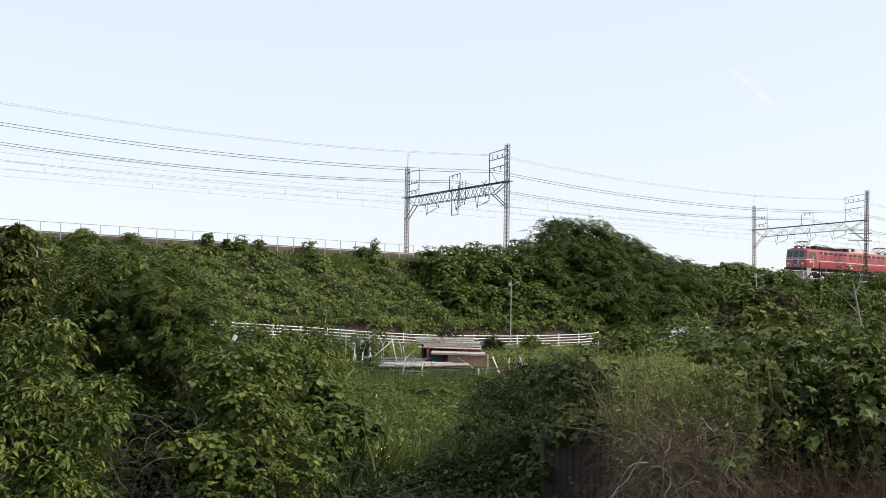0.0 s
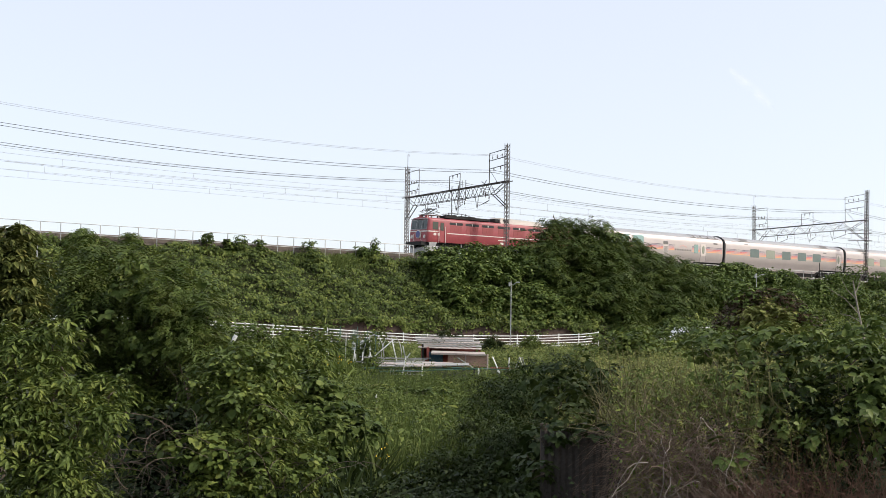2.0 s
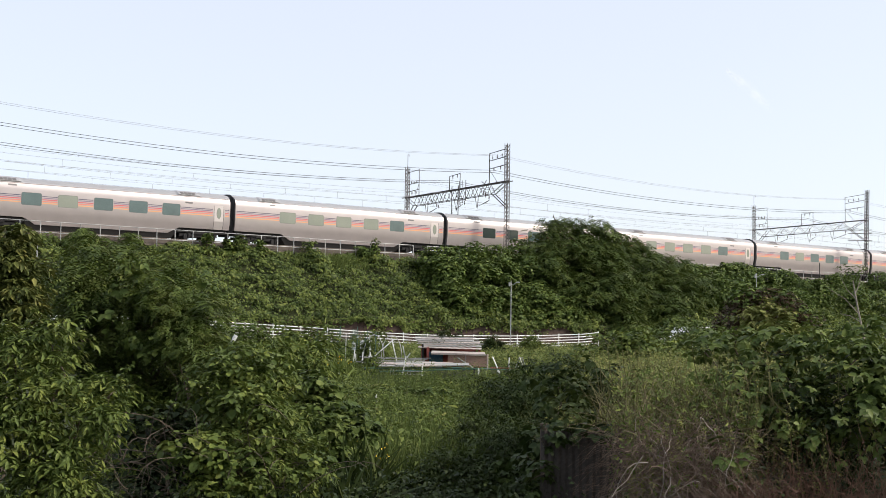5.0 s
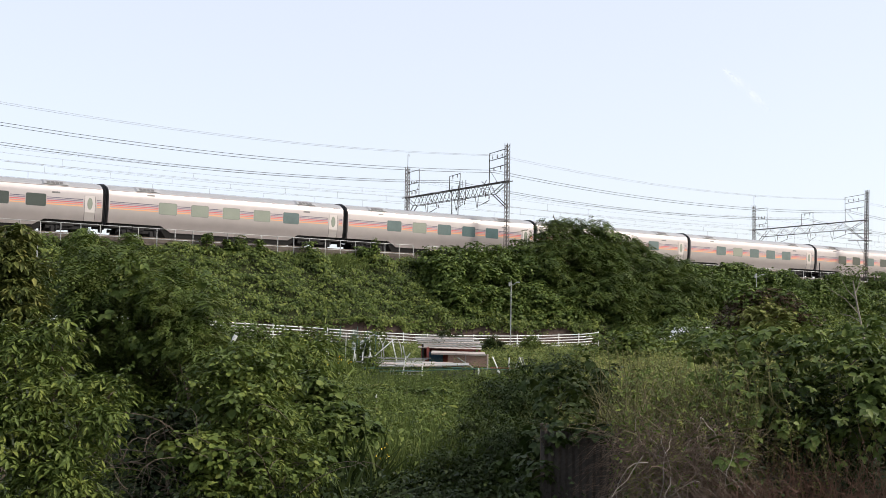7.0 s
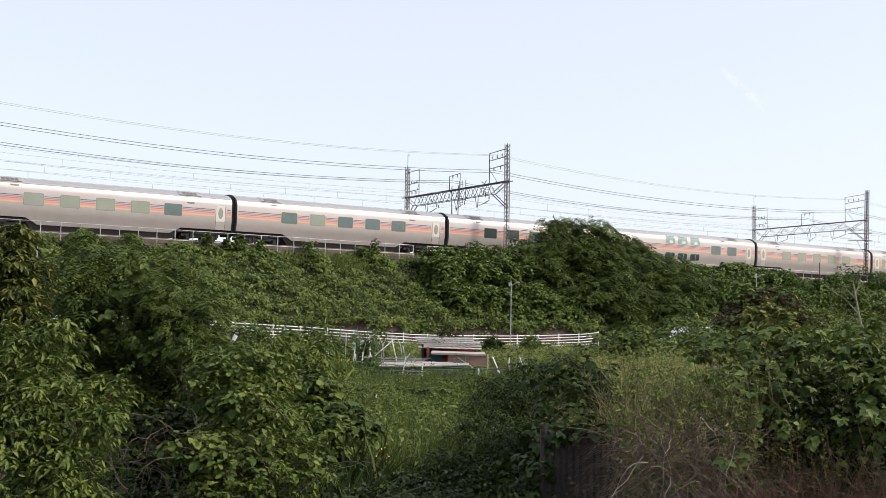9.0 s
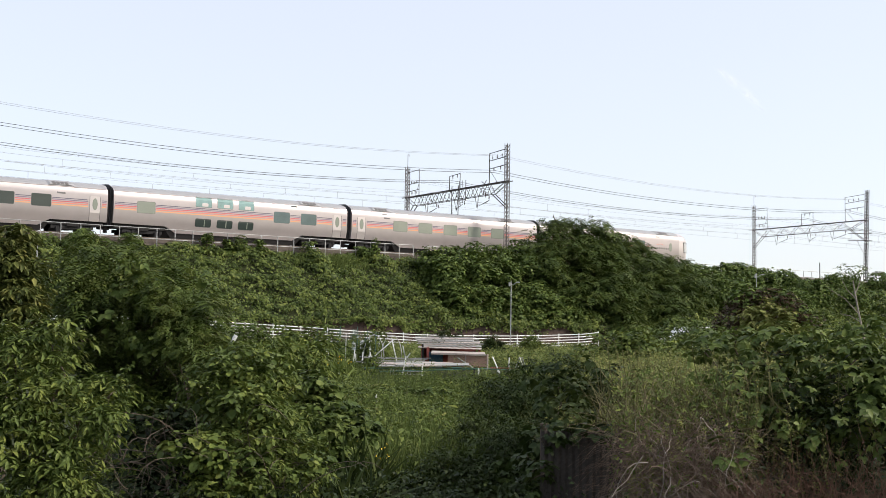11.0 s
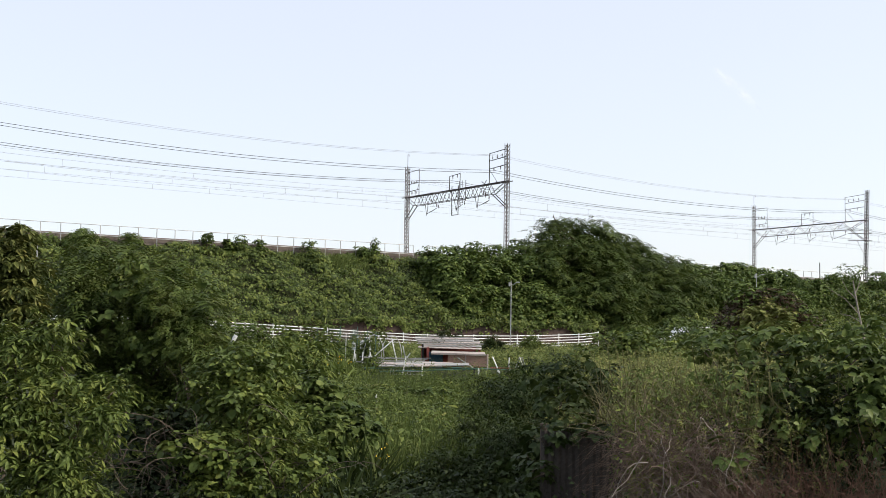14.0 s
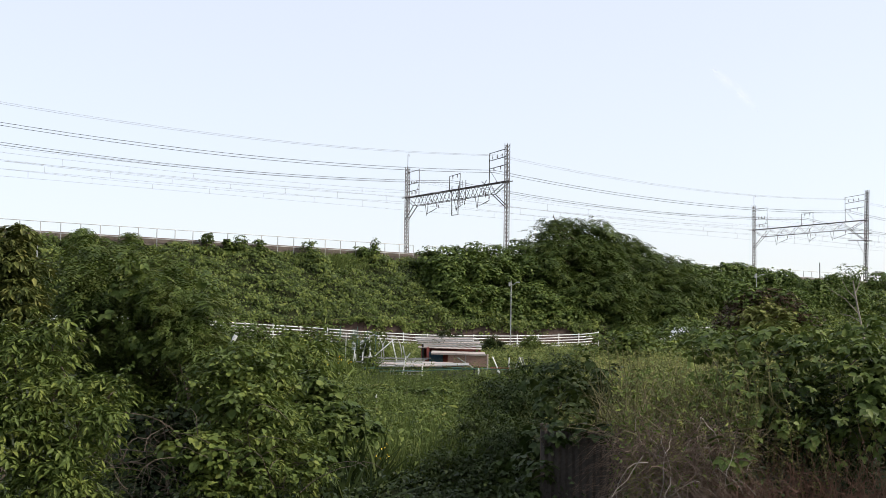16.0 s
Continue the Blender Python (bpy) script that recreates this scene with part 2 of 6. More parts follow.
def ground(x, y):
    s, lat = to_line(x, y)
    top = START.z + GRADE * max(-400, min(500, s))
    if lat > 13.3:
        return field(x, y)
    foot = 3.6 + 0.006 * max(-100, min(300, s))
    if lat >= 4.5:
        t = (lat - 4.5) / 8.8
        return (top - 0.8) * (1 - t) + foot * t + 0.12 * noise.noise(Vector((s * 0.3, lat * 0.5, 7)))
    if lat > -15.5:
        return top - 0.75
    return max(2.0, top - 0.75 - (-15.5 - lat) / 1.6)


# ---- ground ----
def build_ground():
    S = [-1600, -800, -400, -250, -160] + [-120 + 2.5 * i for i in range(137)] + [240, 300, 420, 700, 1300, 2400]
    L = [-1500, -700, -300, -120, -60, -30, -15.5, -10, -5, 0, 3, 4.48, 4.52] + [5 + 0.75 * i for i in range(12)] + [13.29, 13.31] + [14 + 1.5 * i for i in range(56)] + [100, 115, 140, 200, 400, 900, 1800]
    g = Geo()
    for s in S:
        for l in L:
            p = rail(max(-900, min(900, s)), l) + Vector((math.cos(TURN), math.sin(TURN), 0)) * (s - max(-900, min(900, s)))
            g.v.append((p.x, p.y, ground(p.x, p.y)))
    n = len(L)
    g.f = [(i * n + j, i * n + j + 1, (i + 1) * n + j + 1, (i + 1) * n + j) for i in range(len(S) - 1) for j in range(n - 1)]
    for k, f in enumerate(g.f):
        g.f[k] = f[::-1]
    tagged(part("ground", g, SOIL, smooth=True), "rough grassy ground rising to a railway embankment", "ground", kind="structure")


def along(s0, s1, step, prof):
    """Rings of a profile of (lat, h) points along the line."""
    n = max(1, round((s1 - s0) / step))
    return [[rail(s0 + (s1 - s0) * i / n, lat, h) for lat, h in prof] for i in range(n + 1)]


def build_trackbed():
    g = Geo().loft(along(-260, 420, 5, [(-15.0, -0.9), (-15.0, -0.25), (-13.5, -0.2), (3.3, -0.2), (4.1, -0.38), (4.1, -0.9)]))
    tagged(part("trackbed", g, BALLAST), "brown stone ballast under three railway tracks", "track bed", kind="structure")
    g = Geo().loft(along(-260, 420, 5, [(4.12, -0.95), (4.12, -0.08), (4.32, -0.08), (4.36, -0.12), (4.36, -0.95)]))
    kerb = tagged(part("ballast_kerb", g, CONCRETE), "stained concrete kerb wall along the ballast edge", "kerb wall", kind="structure")
    for track, lat in enumerate((0.0, -4.0, -8.0)):
        t = thing("railway_track", "rusty steel rails on concrete sleepers in brown ballast", "railway track", group="railway tracks")
        for side in (-0.533, 0.533):
            prof = [(lat + side - 0.032, 0), (lat + side - 0.032, -0.04), (lat + side - 0.01, -0.06), (lat + side - 0.06, -0.15), (lat + side + 0.06, -0.15), (lat + side + 0.01, -0.06), (lat + side + 0.032, -0.04), (lat + side + 0.032, 0)]
            part("steel_rail", Geo().loft(along(-260, 420, 10, prof)), RAILSTEEL, t)
        sl = Geo().box(0, 0, -0.19, 0.22, 2.0, 0.1, 0.02).mesh("sleeper", CONCRETE)
        for i in range(90 if track == 0 else 60):
            part("sleeper", sl, CONCRETE, t, place=on_line(-30 + i * (1.5 if track == 0 else 2.25), lat))


def build_retaining_wall():
    w = thing("retaining_wall", "brown stained concrete retaining wall at the embankment foot", "retaining wall", kind="structure")
    for i in range(44):
        s0 = -60 + i * 4.0
        g = Geo()
        rings = []
        for s in (s0 + 0.015, s0 + 3.985):
            a = rail(s, 13.55), rail(s, 13.25)
            top = 3.62 + 0.006 * s + 0.05
            zb = min(field(a[0].x, a[0].y), 2.6) - 0.4
            rings.append([(a[0].x, a[0].y, zb), (a[0].x, a[0].y, top), (a[1].x, a[1].y, top), (a[1].x, a[1].y, zb)])
        part("wall_panel", g.loft(rings), BROWNWALL, w)


def build_railing():
    """The hand rail along the crest: posts 1.37 m apart, two rails."""
    runs = ((-32.88, 24.66), (26.03, 112.3))
    for a, b in runs:
        f = thing("crest_railing", "galvanised steel pipe railing with two rails along the embankment crest", "railing", group="crest railings")
        post = Geo().box(0, 0, 0.63, 0.055, 0.055, 1.36, 0.012).box(0, 0, -0.03, 0.16, 0.16, 0.05, 0.02).mesh("post", GALV)
        n = int((b - a) / 1.37)
        for i in range(n + 1):
            part("post", post, GALV, f, place=on_line(a + 1.37 * i, 4.62, -0.78))
        for h in (0.53, -0.2):
            part("rail_pipe", Geo().tube([rail(a + (b - a) * k / 40, 4.62, h) for k in range(41)], 0.024, 6), GALV, f)


# ---- overhead line ----
GANTRIES = (-65.0, -15.3, 35.14, 86.16, 137.2, 188.0)
FAR, NEAR, BEAM = -11.97, 3.52, 6.75


def lattice(g, lat, h0, h1, w=0.31, step=0.36, bar=0.045, lean=0.0):
    """A square lattice mast."""
    q = w / 2
    def at(i, j, h):
        return Vector((i * q + 0, -(lat + j * q + lean * (h - h0)), h))
    corners = ((-1, -1), (1, -1), (1, 1), (-1, 1))
    for i, j in corners:
        g.tube([at(i, j, h0), at(i, j, h1)], bar * 0.85, 4)
    n = int((h1 - h0) / step)
    for k in range(n):
        a, b = h0 + k * step, h0 + (k + 1) * step
        for c in range(4):
            i, j = corners[c]
            u, v = corners[(c + 1) % 4]
            g.tube([at(i, j, a), at(u, v, b)], bar * 0.4, 3, cap=False)
            g.tube([at(u, v, a), at(i, j, b)], bar * 0.4, 3, cap=False)


BAR_SCALE = [1.0]


def bar(g, pts, r=0.035):
    """A bar through (along, lat, h) points in a gantry's space."""
    g.tube([(a, -l, h) for a, l, h in pts], r * BAR_SCALE[0], 5)


def insulator(g, a, l, h, down=True, n=4):
    sgn = -1 if down else 1
    for k in range(n):
        z = h + sgn * (0.05 + 0.075 * k)
        g.tube([(a, -l, z - 0.022), (a, -l, z + 0.022)], 0.062, 8, 0.045)
    g.tube([(a, -l, h), (a, -l, h + sgn * (0.09 + 0.075 * n))], 0.018, 5)


def build_gantry(s, busy, lean):
    BAR_SCALE[0] = 1.0 if busy else 0.75
    # masts stay upright, so the grade is left out
    base = Matrix.Translation(rail(s)) @ pose(0, 0, 0, 0, 0, math.degrees(heading(s)))
    t = thing("catenary_gantry", "steel lattice gantry carrying overhead wires across three tracks", "catenary gantry", base, group="catenary gantries")
    for name, lat, top, ln in (("mast", FAR, 9.75, 0.0), ("mast", NEAR, 10.1, lean)):
        g = Geo()
        lattice(g, lat, -0.8, top, lean=ln)
        g.box(0, -lat, -0.75, 0.9, 0.9, 0.4, 0.05)
        part(name, g, TRUSS if ln else MAST, t)
    g = Geo()
    bar(g, [(0, FAR, 9.75), (0, FAR, 10.95), (0, FAR + 0.18, 11.0), (0, FAR + 0.26, 10.8)], 0.03)
    part("lightning_rod", g, MAST, t)
    # box truss: two upper chords, two lower ones
    tr = Geo()
    lo0, lo1 = FAR + 1.4, NEAR - 1.9
    for a in (-0.22, 0.22):
        bar(tr, [(a, FAR - 0.5, BEAM), (a, NEAR + 0.5, BEAM)], 0.05)
        bar(tr, [(a, lo0, BEAM - 0.92), (a, lo1, BEAM - 0.92)], 0.030)
        bar(tr, [(a, lo0, BEAM - 0.92), (a, FAR, BEAM - 0.05)], 0.03)
        bar(tr, [(a, lo1, BEAM - 0.92), (a, NEAR, BEAM - 0.05)], 0.04)
        bar(tr, [(a, lo0, BEAM - 0.92), (a * 0.8, FAR, BEAM - 2.15)], 0.045)
        bar(tr, [(a, lo1, BEAM - 0.92), (a * 0.8, NEAR, BEAM - 2.25)], 0.045)
        n = 10 if busy else 6
        for k in range(n):
            p0, p1 = lo0 + (lo1 - lo0) * k / n, lo0 + (lo1 - lo0) * (k + 1) / n
            m = (p0 + p1) / 2
            bar(tr, [(a, p0, BEAM - 0.92), (a, m, BEAM)], 0.026)
            bar(tr, [(a, m, BEAM), (a, p1, BEAM - 0.92)], 0.022)
    n = 14
    for k in range(n + 1):
        p0 = FAR + (NEAR - FAR) * k / n
        bar(tr, [(-0.22, p0, BEAM), (0.22, p0, BEAM)], 0.022)
        if k < n:
            bar(tr, [(-0.22, p0, BEAM), (0.22, FAR + (NEAR - FAR) * (k + 1) / n, BEAM)], 0.018)
    part("truss", tr, TRUSS, t, "dark rusty lattice beam")
    # wire brackets over the beam
    near = Geo()
    bar(near, [(0, 1.0, BEAM), (0, 1.0, 9.5), (0, NEAR, 9.65)], 0.042)
    for h in (8.83, 8.12):
        bar(near, [(0, 1.0, h), (0, NEAR, h + 0.15)], 0.038)
    bar(near, [(0, 1.0, 8.1), (0, 2.2, BEAM)], 0.02)
    part("wire_bracket", near, TRUSS, t)
    far = Geo()
    bar(far, [(0, FAR + 2.0, BEAM), (0, FAR + 2.0, 9.3), (0, FAR, 9.2)], 0.038)
    for h in (8.1, 7.4):
        bar(far, [(0, FAR, h - 0.1), (0, FAR + 2.0, h)], 0.035)
    bar(far, [(0, FAR + 2.0, 8.0), (0, FAR + 1.4, BEAM)], 0.02)
    part("wire_bracket", far, TRUSS, t)
    mid = Geo()
    bar(mid, [(0, -5.0, BEAM), (0, -5.0, 8.1), (0, -3.35, 8.2), (0, -3.35, BEAM)], 0.042)
    part("wire_bracket", mid, TRUSS, t)
    # insulators
    ins = [(l, 8.92 + 0.15 * (l - 1) / 2.5, False) for l in (1.45, 2.1, 2.8)] + [(1.65, 8.14, True), (2.6, 8.2, True)]
    ins += [(FAR + l, 8.0, False) for l in (0.7, 1.15, 1.6)] + [(FAR + 0.8, 7.3, True), (FAR + 1.35, 7.35, True)]
    ins += [(-4.5, 8.1, True), (-3.8, 8.15, True)]
    for l, h, down in ins:
        g = Geo()
        insulator(g, 0, l, h, down, 3)
        part("insulator", g, INSULATOR, t)
    # droppers with their steady arms, one to a track
    for lat, post in ((0.0, -0.75), (-4.0, -3.9), (-8.0, -8.6)):
        g = Geo()
        bar(g, [(0, post - 0.25, BEAM - 0.92), (0, post - 0.25, 5.6), (0, post, 4.75), (0, post + 0.15, 5.5), (0, post + 0.15, BEAM - 0.92)], 0.03)
        bar(g, [(0, post, 4.9), (0, lat + 1.1, 5.35)], 0.024)
        bar(g, [(0, lat + 1.0, 5.3), (0, lat + 0.1, 5.05)], 0.016)
        bar(g, [(0, lat + 0.9, BEAM - 0.92), (0, lat + 0.9, 6.1), (0, lat + 0.15, 6.0)], 0.016)
        part("steady_arm", g, TRUSS, t)
        g = Geo()
        insulator(g, 0, lat + 1.0, 5.45, False, 3)
        insulator(g, 0, lat + 0.15, 6.3, True, 3)
        part("insulator", g, INSULATOR, t)
    if busy:
        g = Geo()
        for l in (-4.75, -3.75):
            bar(g, [(0.1, l, BEAM + 0.4), (0.1, l, 4.45)], 0.04)
        bar(g, [(0.1, -4.75, 4.45), (0.1, -3.75, 4.45)], 0.03)
        for l in (-3.3, -2.9, -2.35):
            bar(g, [(-0.1, l, BEAM + 0.75), (-0.1, l, 5.6 if l != -2.9 else 6.2)], 0.028)
        bar(g, [(-0.1, -3.3, 5.7), (-0.1, -2.35, 5.7)], 0.025)
        bar(g, [(0, -0.1, BEAM + 0.35), (0, 0.3, BEAM + 0.15), (0, 0.6, BEAM + 0.4)], 0.03)
        part("drop_frame", g, TRUSS, t)
        for l, h in ((-3.2, 5.6), (-2.5, 5.6), (0.6, 6.0), (-6.6, 5.6)):
            g = Geo()
            insulator(g, -0.1, l, h, True, 4)
            part("insulator", g, INSULATOR, t)
    if lean:
        g = Geo()
        for h in (5.2, 4.4, 5.6):
            bar(g, [(0, 1.4, h + 0.2), (0, NEAR + 0.9, h)], 0.05)
        bar(g, [(0.2, NEAR, 4.6), (0.2, NEAR - 1.1, 4.5), (0.2, NEAR, 2.5)], 0.03)
        part("switch_arm", g, TRUSS, t)


def wire_run(name, label, mat, r, lat, h, sag, spans, drop_to=None):
    """One wire from gantry to gantry, hanging through by sag."""
    t = thing(name, label, "overhead wire", group="overhead wires")
    g = Geo()
    for a, b in spans:
        n = 16
        g.tube([rail(a + (b - a) * i / n, lat, h - sag * 4 * (i / n) * (1 - i / n)) for i in range(n + 1)], r, 4)
    part("wire", g, mat, t)
    if drop_to is not None:
        for a, b in spans:
            for i in range(10):
                u = (i + 0.5) / 10
                s = a + (b - a) * u
                d = Geo().tube([rail(s, lat, drop_to), rail(s, lat, h - sag * 4 * u * (1 - u))], 0.009, 4)
                part("dropper", d, mat, t)


def build_overhead():
    for i, s in enumerate(GANTRIES):
        build_gantry(s, i == 2, 0.035 if i == 3 else 0.0)
    spans = list(zip(GANTRIES, GANTRIES[1:]))
    for lat in (0.0, -4.0, -8.0):
        wire_run("contact_wire", "thin grooved contact wire over a track", PALEWIRE, 0.0075, lat, 5.02, 0.0, spans)
        wire_run("messenger_wire", "sagging messenger wire with droppers over a track", PALEWIRE, 0.0078, lat, 5.9, 0.5, spans, 5.02)
    for lat in (1.6, 2.2):
        wire_run("ground_wire", "thin pale aerial wire on the upper bracket", PALEWIRE, 0.0085, lat, 9.25, 1.0, spans)
    for h in (7.95, 7.74):
        wire_run("feeder_wire", "thick dark feeder cable hanging from the bracket", WIRE, 0.017, 1.65, h, 1.0, spans)
    for h in (7.64, 7.46):
        wire_run("feeder_wire", "thick dark feeder cable hanging from the middle bracket", WIRE, 0.017, -4.45, h, 1.0, spans)
    for lat in (FAR + 0.7, FAR + 1.6):
        wire_run("signal_wire", "thin pale wire on the far bracket", PALEWIRE, 0.007, lat, 8.3, 0.8, spans)
    wire_run("signal_wire", "thin pale wire under the far bracket", PALEWIRE, 0.008, FAR + 1.1, 7.1, 0.6, spans)


build_ground()
build_trackbed()
build_retaining_wall()
build_railing()
build_overhead()


# ---- the train ----
def side_y(z):
    """Half width of a coach at a height."""
    P = ((0.30, 1.12), (0.95, 1.32), (1.75, 1.46), (3.0, 1.45), (3.25, 1.42), (3.46, 1.33), (3.66, 1.12), (3.81, 0.78), (3.89, 0.3))
    for (a, ya), (b, yb) in zip(P, P[1:]):
        if z <= b:
            return ya + (yb - ya) * (z - a) / (b - a)
    return 0.0


def ring(x, zs, shrink=1.0, lift=0.0):
    left = [(x, -side_y(z) * shrink, z + lift) for z in zs]
    return left + [(x, side_y(z) * shrink, z + lift) for z in reversed(zs)]


SHELL = (1.0, 1.35, 1.75, 2.4, 3.0, 3.25, 3.46)
CROWN = (3.46, 3.66, 3.81, 3.89)
SKIRT = (0.30, 0.6, 0.95)


BREAKS = (0.95, 1.75, 3.0, 3.25, 3.46, 3.66)


def side_rows(rows, out, thick):
    """A thin plate that hugs the coach side, from rows of (z, x0, x1)."""
    return Geo().loft([[(a, -side_y(z) - out, z), (c, -side_y(z) - out, z), (c, -side_y(z) + thick, z), (a, -side_y(z) + thick, z)] for z, a, c in rows])


def on_side(x0, x1, z0, z1, r=0.12, out=0.006, thick=0.02, steps=4):
    """A plate with rounded corners on the coach side."""
    r = min(r, (z1 - z0) / 2.02, (x1 - x0) / 2.02)
    zs = {z0, z1, z0 + r, z1 - r} | {z for z in BREAKS if z0 + r < z < z1 - r}
    for k in range(1, steps):
        c = r * (1 - math.cos(math.pi / 2 * k / steps))
        zs |= {z0 + c, z1 - c}
    rows = []
    for z in sorted(zs):
        d = max(0.0, z0 + r - z, z - (z1 - r))
        inset = r - math.sqrt(max(0.0, r * r - d * d))
        rows.append((z, x0 + inset, x1 - inset))
    return side_rows(rows, out, thick)


def oval_plate(x, z, rx, rz, out=0.012):
    rows = []
    for k in range(13):
        w = -math.pi / 2 + math.pi * k / 12
        h = max(0.004, rx * math.cos(w))
        rows.append((z + rz * math.sin(w), x - h, x + h))
    return side_rows(rows, out, 0.02)


def window(car, x0, x1, z0=1.98, z1=2.82, mat=None, r=0.1):
    f = part("window", on_side(x0 - 0.022, x1 + 0.022, z0 - 0.022, z1 + 0.022, r + 0.015, 0.003), GREYVENT, car)
    part("pane", on_side(x0, x1, z0, z1, r, 0.007), mat or GLASS, f)


def coach_door(car, x):
    d = part("door", on_side(x - 0.37, x + 0.37, 1.12, 2.93, 0.1, 0.012), DOORSILVER, car, "pale door with an oval window")
    part("oval_window", oval_plate(x, 2.36, 0.19, 0.42, 0.02), GLASS, d)
    part("door_gap", on_side(x + 0.375, x + 0.40, 1.15, 2.9, 0.015, 0.004), BLACK, d)
    part("door_gap", on_side(x - 0.40, x - 0.375, 1.15, 2.9, 0.012, 0.004), GREYVENT, d)


def stripes(car, spans):
    rows = ((2.63, 0.045, NAVY, "navy stripe"), (2.52, 0.045, PURPLE, "purple stripe"), (2.405, 0.06, REDSTRIPE, "red stripe"), (2.285, 0.065, CORAL, "coral stripe"), (2.16, 0.07, ORANGE, "orange stripe"))
    for x0, x1 in spans:
        for z, t, m, label in rows:
            part("stripe", on_side(x0, x1, z - t / 2, z + t / 2, 0.01, 0.0035, steps=1), m, car, label)


def bogie(car, x, body=UNDER):
    b = part("bogie", Geo().box(x, -0.98, 0.62, 3.1, 0.14, 0.24, 0.04).box(x, 0.98, 0.62, 3.1, 0.14, 0.24, 0.04).box(x, 0, 0.62, 0.7, 2.0, 0.3, 0.05).box(x, -1.08, 0.85, 0.9, 0.2, 0.3, 0.05), body, car)
    for dx in (-1.05, 1.05):
        for y in (-0.56, 0.56):
            g = Geo().tube([(x + dx, y - 0.06, 0.43), (x + dx, y + 0.06, 0.43)], 0.43, 20)
            part("wheel", g, UNDER, b)
        part("axle_box", Geo().box(x + dx, -1.05, 0.45, 0.34, 0.2, 0.34, 0.06), LOCOGREY if body is LOCOGREY else UNDER, b)
        part("axle_spring", Geo().tube([(x + dx + 0.28, -1.05, 0.35), (x + dx + 0.28, -1.05, 0.75)], 0.09, 8), UNDER, b)
    return b


def roof_hatch(car, x0, x1):
    """A raised air grille at the shoulder of the roof."""
    g = Geo()
    zs = (3.51, 3.64, 3.76, 3.84)
    rings = []
    for x, up in ((x0, 0.01), (x0 + 0.12, 0.085), (x1 - 0.25, 0.085), (x1, 0.01)):
        a = [(x, -side_y(z) - up * 0.6, z + up * 0.8) for z in zs]
        b = [(x, -side_y(z) + 0.05, z - 0.05) for z in reversed(zs)]
        rings.append(a + b)
    h = part("roof_hatch", g.loft(rings), ROOFSILVER, car)
    k = 4
    for i in range(k):
        c0 = x0 + 0.3 + (x1 - x0 - 0.7) * i / k
        c1 = c0 + (x1 - x0 - 0.7) / k * 0.8
        gg = Geo()
        a = [[(c, -side_y(z) - 0.056 - 0.012, z + 0.068 + 0.012) for z in (3.54, 3.63, 3.71)] for c in (c0, c1)]
        b = [[(c, -side_y(z) - 0.03, z + 0.05) for z in (3.71, 3.63, 3.54)] for c in (c0, c1)]
        gg.loft([a[0] + b[0], a[1] + b[1]])
        part("grille", gg, GREYVENT, h)


def coach_shell(label, x0=-9.78, x1=9.78, group="sleeping coaches"):
    car = thing("sleeper_coach", label, "railway coach", group=group)
    body = Geo().loft([ring(x, (z, *SHELL[1:])) for x, z in ((x0, 1.12), (-5.75, 1.12), (-5.3, 0.9), (-4.9, 0.66), (0, 0.66), (4.9, 0.66), (5.3, 0.9), (5.75, 1.12), (x1, 1.12))])
    part("body", body, SILVER, car, smooth=True)
    top = Geo().loft([ring(x0, CROWN, 1.0, -0.02), ring(x0 + 0.35, CROWN), ring(-3, CROWN), ring(3, CROWN), ring(x1 - 0.35, CROWN), ring(x1, CROWN, 1.0, -0.02)])
    part("roof", top, ROOFSILVER, car, smooth=True)
    part("gutter", Geo().tube([(x0 + 0.1, -1.345, 3.47), (x1 - 0.1, -1.345, 3.47)], 0.022, 5), DOORSILVER, car)
    sk = Geo().loft([ring(-5.6, (0.75, 0.85, 0.95), 0.93), ring(-5.2, SKIRT, 0.93), ring(5.2, SKIRT, 0.93), ring(5.6, (0.75, 0.85, 0.95), 0.93)])
    part("skirt", sk, SKIRTSHADE, car, smooth=True)
    part("underfloor", Geo().box((x0 + x1) / 2, 0, 1.03, x1 - x0 - 0.3, 2.3, 0.46, 0.05), UNDER, car)
    for x in (-7.4, 7.4):
        bogie(car, x)
    return car


def gangway(car, x):
    g = Geo()
    rings = []
    for i in range(7):
        sh = 0.94 if i % 2 else 0.89
        rings.append([(x - 0.15 + 0.30 * i / 6, y * sh, 0.95 + (z - 0.95) * (1.035 if i % 2 else 1.015)) for _, y, z in ring(0, (0.95, 1.75, 3.0, 3.46, 3.69, 3.84))])
    part("gangway_bellows", g.loft(rings), BLACK, car, "black pleated gangway bellows")
    part("coupler", Geo().box(x, 0, 0.8, 0.9, 0.25, 0.3, 0.05).box(x, -0.5, 0.65, 0.3, 0.08, 0.5, 0.02), UNDER, car)


def small_vents(car, xs):
    for x, z, m in xs:
        part("side_vent", on_side(x - 0.3, x + 0.3, z - 0.06, z + 0.06, 0.02, 0.005, steps=1), m, car)


WIN = (-5.95, -3.4, -0.82, 1.79, 4.34)


